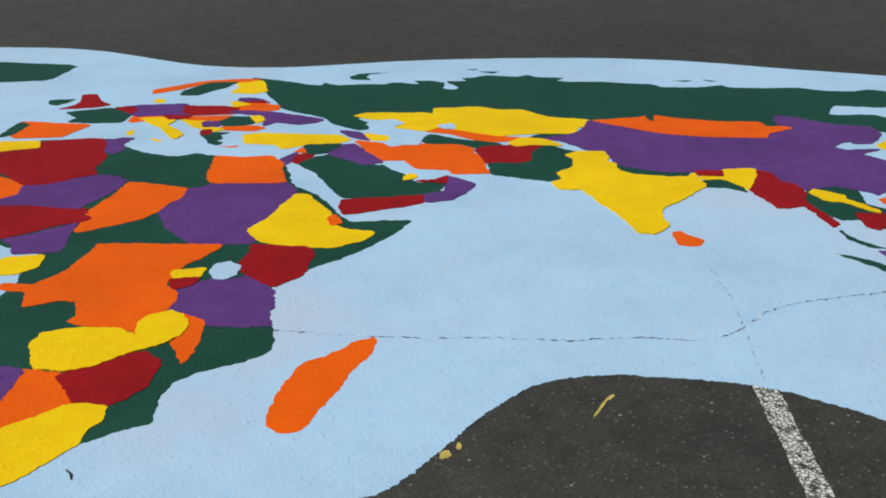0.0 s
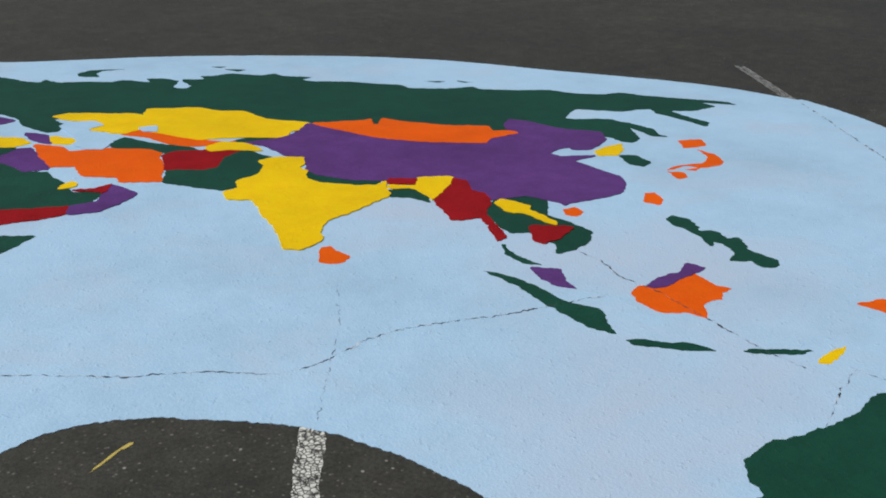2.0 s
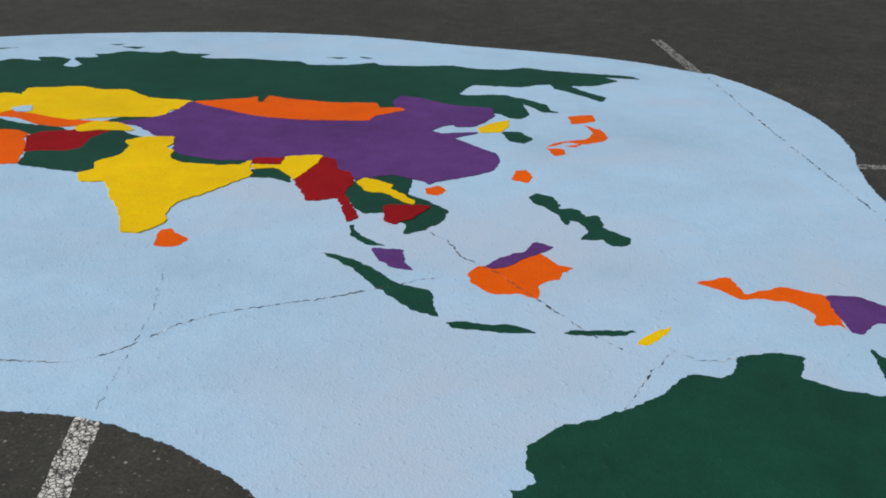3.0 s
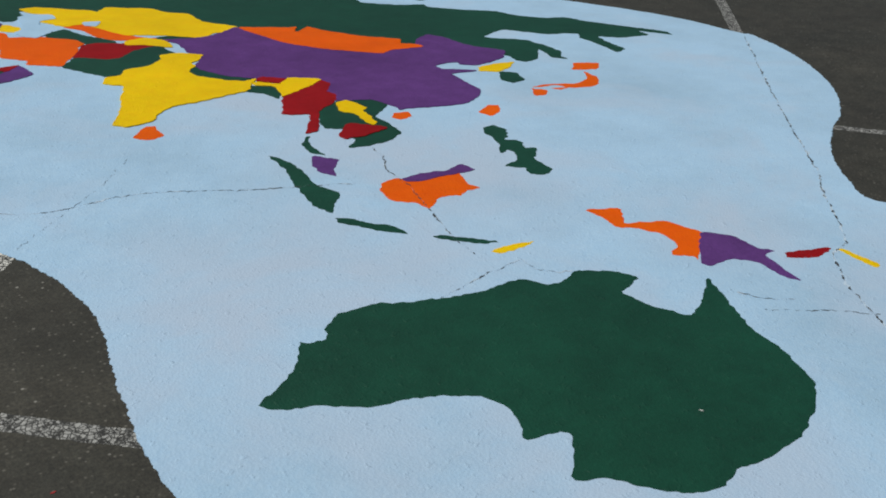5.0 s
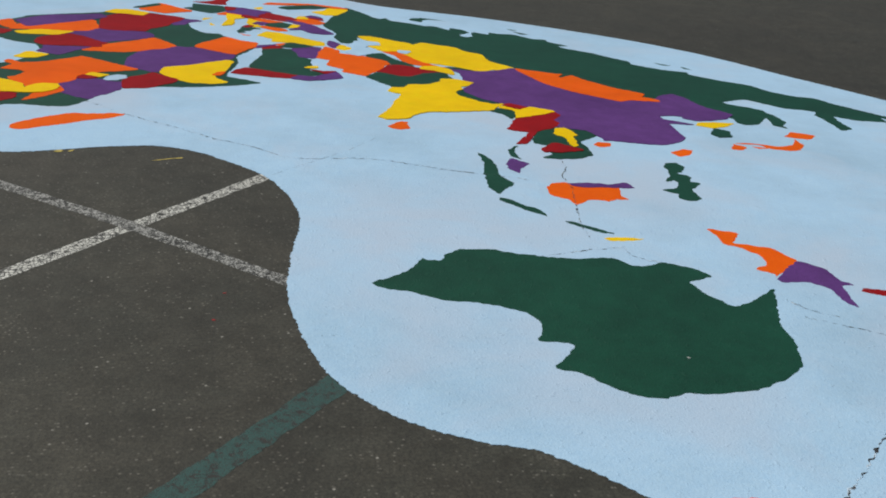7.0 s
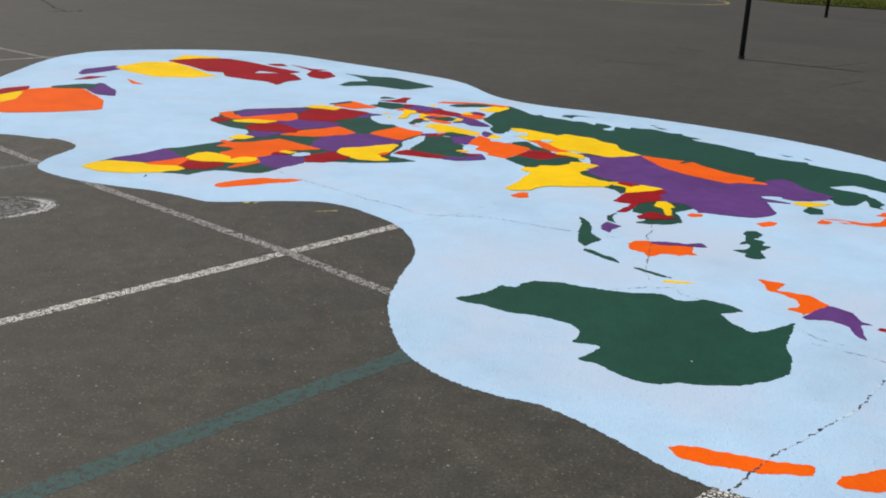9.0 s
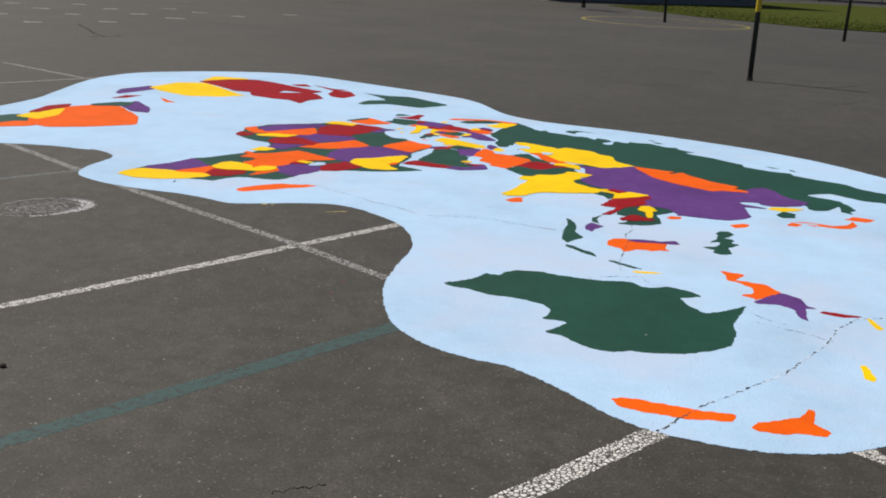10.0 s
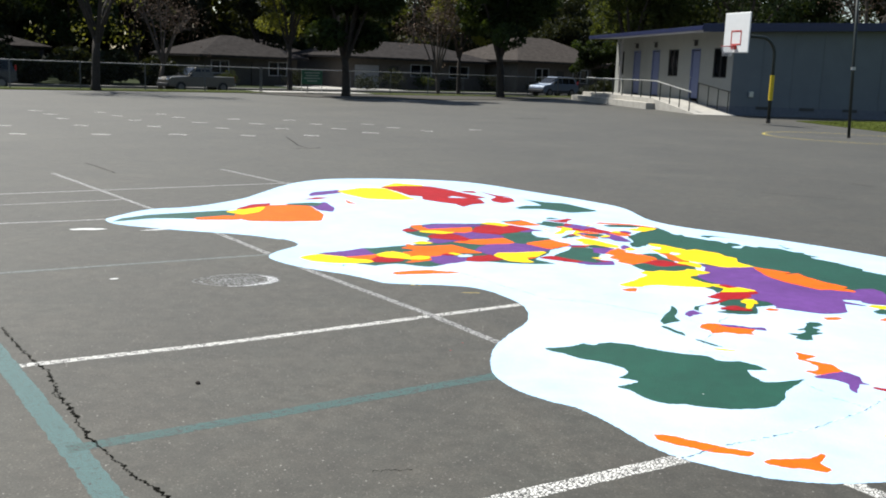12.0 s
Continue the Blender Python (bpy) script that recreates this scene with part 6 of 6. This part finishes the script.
tree(3.0, 80.0, 13.5, 5.4, 0.25, LEAF_DARK, 12000, 19, "dark tree far behind the classroom", 2.6, 0.2, low=0.25)
tree(-9.5, 82.0, 12.5, 5.4, 0.25, LEAF_MID, 12000, 20, "green tree far behind the classroom", 2.6, 0.2, low=0.25)
tree(10.5, 84.0, 13.5, 5.4, 0.25, LEAF_DARK, 12000, 21, "dark tree far behind the classroom", 2.6, 0.2, low=0.25)
tree(33.0, 66.0, 11.0, 5.4, 0.25, LEAF_DARK, 13000, 17, "dark tree beyond the lawn and fence", 2.4, 0.17, low=0.22)

# the far wood that closes the view behind the houses
r = random.Random(31)
for mat, count, seed in ((HEDGE, 120000, 41), (LEAF_MID, 50000, 42)):
    centres = []
    for k in range(380):
        u, v = r.uniform(-95, 150), r.uniform(46, 62)
        p = street(u, v)
        rad = r.uniform(2.2, 4.4)
        high = r.uniform(1.0, 12.5) if mat == HEDGE else r.uniform(4, 12.5)
        if 39 < u < 47 or 54 < u < 56:   # gaps where low gardens let the sky in
            rad, high = 1.9, min(high, 4.2)
        centres.append((p.x, p.y, p.z + high, rad))
    ob = leaf_cloud("far_wood", None, mat, centres, count, 0.55, seed)
    tagged(ob, "dense dark trees closing the view behind the houses", "trees", kind="stuff")
bm = bmesh.new()
for k in range(40):
    p = street(r.uniform(-70, 90), r.uniform(49, 62))
    add_tube(bm, [(p.x, p.y, 0), (p.x + r.uniform(-0.4, 0.4), p.y, 4), (p.x + r.uniform(-1, 1), p.y, 9)], [0.3, 0.22, 0.08], 6)
tagged(mesh_object("far_wood_trunks", bm, BARK), "dark trunks of the far wood", "trees", kind="stuff")


def shrub(x, y, rad, mat, seed, label):
    r = random.Random(seed)
    s = thing("shrub", pose(x, y, ground_z(x, y) + 0.08), label, "shrub", "shrubs by the houses")
    bm = bmesh.new()
    for k in range(6):
        a = r.uniform(0, 6.28)
        add_tube(bm, [(0, 0, -0.1), (math.cos(a) * rad * 0.4, math.sin(a) * rad * 0.4, rad * 0.9)], [0.03, 0.01], 5)
    part("stem", bm, BARK, s)
    leaf_cloud("foliage", s, mat, [(r.uniform(-0.5, 0.5) * rad, r.uniform(-0.5, 0.5) * rad, rad * r.uniform(0.3, 0.9), rad * r.uniform(0.45, 0.7)) for k in range(7)], 900, 0.08, seed)
    return s


SHRUBS = [(-20, 21.5, 1.4), (-15, 21.8, 1.5), (-8, 22.0, 1.3), (6.5, 25.4, 1.2), (9.5, 25.8, 1.1), (15.8, 25.6, 1.2), (23.2, 22.6, 1.4), (19.3, 20.8, 1.0), (27.2, 23.6, 1.1), (30.5, 23.8, 1.0), (34.5, 23.2, 1.3), (37.5, 19.9, 1.1), (45.8, 19.8, 1.4), (48.5, 20.0, 1.2), (24.6, 1.9, 0.8), (25.8, 1.8, 0.9)]
for k, (u, v, rad) in enumerate(SHRUBS):
    p = street(u, v)
    shrub(p.x, p.y, rad, HEDGE if k % 4 else LEAF_MID, 60 + k, "rounded dark shrub in the shade")
p = [street(u, 21.0 + (k % 3) * 1.2) for k, u in enumerate(range(-58, 4, 2))]
hedge = leaf_cloud("hedge", None, HEDGE, [(q.x, q.y, q.z + 1.0 + 0.4 * (k % 2), 1.5) for k, q in enumerate(p)], 42000, 0.21, 77)
tagged(hedge, "tall dark hedge in front of the shaded gardens", "hedge", kind="stuff")
for k, (u, v, hgt) in enumerate([(-34, 24, 9.5), (-26, 25, 10), (-17, 24.5, 10.5), (-8.5, 27.0, 11), (-1.0, 30.0, 12), (18.4, 36, 11), (33, 42.0, 9), (50.5, 29.0, 10.5), (2, 45, 14), (11, 46, 14), (25, 45, 12), (52, 40, 10)]):
    p = street(u, v)
    tree(p.x, p.y, hgt, 4.4, 0.22, HEDGE if k % 2 else LEAF_DARK, 11000, 90 + k, "dark garden tree in front of the far wood", 2.4, 0.20, low=0.25)


screen = leaf_cloud("hedge", None, HEDGE, [(12 + 2.2 * k, 92 - 0.62 * k, 1.2 + 2.2 * (k % 3), 3.0) for k in range(22)], 60000, 0.30, 78)
tagged(screen, "tall dark hedge far behind the lawn and fence", "hedge", kind="stuff")

# ---- houses across the street ----
def house(u, v, length, depth, wall_h, ridge, wall, roof, label, openings):
    """A low hipped-roof house; local x runs along the street, its front faces the street."""
    p = street(u, v)
    h = thing("house", Matrix.Translation((p.x, p.y, p.z + 0.08)) @ Matrix.Rotation(STREET, 4, "Z"), label, "house", "houses across the street")
    hx = length / 2
    x = -hx
    for kind, c, w, z0, z1 in sorted(openings, key=lambda o: o[1]) + [("end", hx, 0, 0, 0)]:
        x0 = c - w / 2
        if x0 > x + 0.01:
            part("wall", box((x0 - x, 0.2, wall_h), ((x + x0) / 2, 0.1, wall_h / 2)), wall, h)
        if kind != "end":
            if z0 > 0.05:
                part("wall", box((w, 0.2, z0), (c, 0.1, z0 / 2)), wall, h)
            if wall_h - z1 > 0.05:
                part("wall", box((w, 0.2, wall_h - z1), (c, 0.1, (wall_h + z1) / 2)), wall, h)
            if kind == "window":
                win = part("window", box((w - 0.08, 0.02, z1 - z0 - 0.08), (c, 0.10, (z0 + z1) / 2)), GLASS, h)
                bm = bmesh.new()
                for cx in (c - w / 2 + 0.05, c + w / 2 - 0.05, c):
                    add_box(bm, (0.09, 0.10, z1 - z0), (cx, 0.03, (z0 + z1) / 2))
                for cz in (z0 + 0.04, z1 - 0.04):
                    add_box(bm, (w, 0.10, 0.08), (c, 0.03, cz))
                part("window_frame", bm, TRIM_SHADED, win)
            elif kind == "garage":
                g = bmesh.new()
                for j in range(4):
                    hh = (z1 - z0) / 4
                    add_box(g, (w - 0.04, 0.05, hh - 0.03), (c, 0.12, z0 + hh * (j + 0.5)), 0.01)
                part("garage_door", g, TRIM_SHADED, h, "pale panelled garage door")
            else:
                part("door", box((w - 0.06, 0.05, z1 - z0), (c, 0.10, (z0 + z1) / 2), 0.008), STUCCO_DARK, h)
        x = c + w / 2
    for sx in (-1, 1):
        part("wall", box((0.2, depth - 0.2, wall_h), (sx * (hx - 0.1), depth / 2 + 0.1, wall_h / 2)), wall, h)
    part("wall", box((length, 0.2, wall_h), (0, depth + 0.1, wall_h / 2)), wall, h)
    o = 0.7
    bm = bmesh.new()
    lo = [bm.verts.new(q) for q in ((-hx - o, -o, wall_h), (hx + o, -o, wall_h), (hx + o, depth + o, wall_h), (-hx - o, depth + o, wall_h))]
    hi = [bm.verts.new(q) for q in ((-hx - o, -o, wall_h + 0.18), (hx + o, -o, wall_h + 0.18), (hx + o, depth + o, wall_h + 0.18), (-hx - o, depth + o, wall_h + 0.18))]
    run = depth / 2
    r1, r2 = bm.verts.new((-hx + run * 0.9, depth / 2, ridge)), bm.verts.new((hx - run * 0.9, depth / 2, ridge))
    bm.faces.new(lo[::-1])
    for k in range(4):
        bm.faces.new((lo[k], lo[(k + 1) % 4], hi[(k + 1) % 4], hi[k]))
    bm.faces.new((hi[0], hi[1], r2, r1))
    bm.faces.new((hi[1], hi[2], r2))
    bm.faces.new((hi[2], hi[3], r1, r2))
    bm.faces.new((hi[3], hi[0], r1))
    part("roof", bm, roof, h)
    return h


house(12.8, 27.6, 8.4, 8, 2.15, 3.95, STUCCO_DARK, ROOF_BROWN, "low shaded house with a hipped brown shingle roof", [("window", -2.8, 1.6, 0.9, 1.95), ("door", -0.5, 1.0, 0.05, 2.0), ("window", 2.4, 1.8, 0.8, 1.95)])
house(27.9, 25.0, 15.6, 8, 2.5, 4.1, STUCCO, ROOF_BROWN, "low tan stucco house with white-framed windows", [("garage", -5.6, 2.6, 0.05, 2.0), ("door", -2.8, 1.0, 0.05, 2.0), ("window", 0.2, 2.4, 1.1, 2.2), ("window", 4.6, 2.4, 1.1, 2.2)])
house(42.6, 21.4, 12.4, 9, 2.75, 5.2, STUCCO, ROOF_PALE, "low tan house with a sunlit pale shingle roof", [("window", -3.0, 1.8, 0.9, 2.3), ("door", -0.6, 1.0, 0.05, 2.1), ("window", 2.2, 2.2, 1.0, 2.3)])
house(20.5, 37.0, 9.0, 8, 2.3, 4.0, STUCCO_DARK, ROOF_BROWN, "low house set back behind a driveway", [("window", -2, 2.0, 0.9, 1.95), ("door", 1, 1.0, 0.05, 2.0)])
house(-8.0, 33.0, 12, 8, 2.25, 3.75, STUCCO_DARK, ROOF_BROWN, "low dark house hidden behind street trees", [("window", -3, 2.0, 0.9, 1.95), ("door", 1, 1.0, 0.05, 2.0), ("window", 4.2, 1.6, 0.9, 1.95)])


# ---- parked vehicles ----
def loft(profile, half, tuck, bevel=0.05):
    """A car body from its side profile: the upper part is narrower, edges softened."""
    bm = bmesh.new()
    left = [bm.verts.new((x, half - tuck * max(0.0, (z - 0.85)), z)) for x, z in profile]
    right = [bm.verts.new((x, -half + tuck * max(0.0, (z - 0.85)), z)) for x, z in profile]
    bm.faces.new(left)
    bm.faces.new(right[::-1])
    n = len(profile)
    for k in range(n):
        bm.faces.new((left[k], right[k], right[(k + 1) % n], left[(k + 1) % n]))
    bmesh.ops.recalc_face_normals(bm, faces=bm.faces)
    es = [e for e in bm.edges if e.calc_length() > 0.12]
    bmesh.ops.bevel(bm, geom=es, offset=bevel, segments=2, affect="EDGES", profile=0.6, clamp_overlap=True)
    return bm


def wheel(parent, x, y, rad):
    s = 1 if y > 0 else -1
    w = part("wheel", tube([(x, y - 0.11, rad), (x, y - 0.08, rad), (x, y + 0.08, rad), (x, y + 0.11, rad)], [rad * 0.9, rad, rad, rad * 0.9], 20), TYRE, parent)
    part("rim", tube([(x, y + s * 0.09, rad), (x, y + s * 0.125, rad)], [rad * 0.62, rad * 0.55], 14), HUB, w)


def pickup(m):
    c = thing("pickup_truck", m, "pewter beige pickup truck parked behind the fence", "truck", "parked vehicles")
    part("body", loft([(-2.45, 0.45), (-2.45, 1.08), (0.10, 1.10), (0.95, 1.08), (2.2, 0.98), (2.45, 0.80), (2.45, 0.42), (2.0, 0.36), (-2.1, 0.38)], 0.88, 0.05), CAR_BEIGE, c)
    part("cab", loft([(-0.95, 1.06), (-0.80, 1.66), (0.35, 1.70), (1.05, 1.06)], 0.82, 0.22, 0.04), CAR_BEIGE, c)
    for s in (-1, 1):
        part("side_window", prism([(-0.70, 1.14), (-0.62, 1.58), (-0.08, 1.60), (-0.08, 1.14)], 0, 0.012), GLASS, c).matrix_basis = Matrix.Translation((0, s * 0.995, 0)) @ Matrix.Rotation(math.pi / 2, 4, "X") @ Matrix.Rotation(s * 0.20, 4, "X")
        part("side_window", prism([(0.02, 1.14), (0.02, 1.60), (0.34, 1.60), (0.80, 1.14)], 0, 0.012), GLASS, c).matrix_basis = Matrix.Translation((0, s * 0.995, 0)) @ Matrix.Rotation(math.pi / 2, 4, "X") @ Matrix.Rotation(s * 0.20, 4, "X")
        part("headlight", box((0.10, 0.34, 0.18), (2.38, s * 0.62, 0.82), 0.03), LAMP_CLEAR, c)
        part("tail_light", box((0.06, 0.12, 0.34), (-2.44, s * 0.80, 0.90), 0.02), LAMP_RED, c)
        part("mirror", box((0.12, 0.18, 0.16), (0.85, s * 0.96, 1.16), 0.03), BLACK_TRIM, c)
        for x in (-1.55, 1.55):
            wheel(c, x, s * 0.80, 0.36)
    part("windscreen", box((0.02, 1.30, 0.74), (0.735, 0, 1.385), 0, Matrix.Rotation(-0.83, 3, "Y")), GLASS, c)
    part("bumper", box((0.16, 1.74, 0.22), (2.46, 0, 0.50), 0.05), BLACK_TRIM, c)
    part("bumper", box((0.14, 1.70, 0.18), (-2.48, 0, 0.52), 0.04), STEEL, c)
    return c


def suv(m, paint, name, label):
    c = thing(name, m, label, "car", "parked vehicles")
    part("body", loft([(-2.15, 0.50), (-2.15, 1.05), (1.15, 1.05), (2.0, 0.92), (2.15, 0.72), (2.12, 0.42), (1.8, 0.34), (-1.9, 0.36)], 0.88, 0.05), paint, c)
    part("cabin", loft([(-2.08, 1.02), (-1.90, 1.60), (-1.6, 1.68), (0.20, 1.68), (1.20, 1.03)], 0.82, 0.24, 0.05), paint, c)
    for s in (-1, 1):
        for q in ([(-1.85, 1.12), (-1.72, 1.54), (-1.12, 1.58), (-1.12, 1.12)], [(-1.04, 1.12), (-1.04, 1.58), (-0.30, 1.58), (-0.30, 1.12)], [(-0.22, 1.12), (-0.22, 1.58), (0.16, 1.57), (0.86, 1.12)]):
            part("side_window", prism(q, 0, 0.012), GLASS, c).matrix_basis = Matrix.Translation((0, s * 0.995, 0)) @ Matrix.Rotation(math.pi / 2, 4, "X") @ Matrix.Rotation(s * 0.20, 4, "X")
        part("headlight", box((0.12, 0.36, 0.16), (2.04, s * 0.62, 0.80), 0.03), LAMP_CLEAR, c)
        part("tail_light", box((0.06, 0.12, 0.42), (-2.12, s * 0.78, 1.10), 0.02), LAMP_RED, c)
        part("mirror", box((0.12, 0.18, 0.15), (0.92, s * 0.94, 1.12), 0.03), BLACK_TRIM, c)
        part("sill", box((2.6, 0.05, 0.16), (0, s * 0.88, 0.46), 0.02), BLACK_TRIM, c)
        for x in (-1.32, 1.36):
            wheel(c, x, s * 0.80, 0.35)
    part("windscreen", box((0.02, 1.28, 0.78), (0.73, 0, 1.37), 0, Matrix.Rotation(-0.98, 3, "Y")), GLASS, c)
    part("bumper", box((0.16, 1.70, 0.24), (2.12, 0, 0.50), 0.06), BLACK_TRIM, c)
    part("bumper", box((0.16, 1.70, 0.22), (-2.14, 0, 0.52), 0.06), BLACK_TRIM, c)
    return c


def parked(u, v, flip):
    p = street(u, v)
    return Matrix.Translation(p) @ Matrix.Rotation(STREET + (math.pi if flip else 0), 4, "Z")


pickup(parked(1.0, 13.2, True) @ Matrix.Scale(0.90, 4))
suv(parked(35.2, 15.6, True), CAR_BLUE, "suv", "silver-blue SUV parked across the street")
suv(parked(-12.0, 13.4, True), CAR_DARK, "car", "dark car with a pale roof behind the fence")

# ---- banner on the fence ----
p = street(1.5, 0.75)
b = thing("banner", Matrix.Translation((p.x, p.y, 0)) @ Matrix.Rotation(STREET, 4, "Z"), "green vinyl banner with pale print standing at the gate", "banner")
part("sheet", box((1.28, 0.02, 0.72), (0, 0, 0.85), 0.005), SIGN_GREEN, b)
for k, (w, z) in enumerate([(0.95, 1.08), (0.8, 0.94), (1.0, 0.80), (0.6, 0.66)]):
    part("print_bar", box((w, 0.006, 0.07), (0, -0.014, z)), SIGN_PALE, b, "pale bar of unreadable print")
for s in (-0.62, 0.62):
    part("stake", tube([(s, 0.02, -0.03), (s, 0.02, 1.25)], 0.02, 6), STEEL, b)


# ---- utility pole behind the houses ----
p = street(42, 44)
u = thing("utility_pole", Matrix.Translation(p), "tall brown wooden utility pole behind the trees", "pole")
part("shaft", tube([(0, 0, -0.1), (0, 0, 6), (0, 0, 12)], [0.16, 0.14, 0.11], 10), BARK, u)
part("crossarm", box((2.2, 0.12, 0.12), (0, 0, 11.2), 0.01), BARK, u)
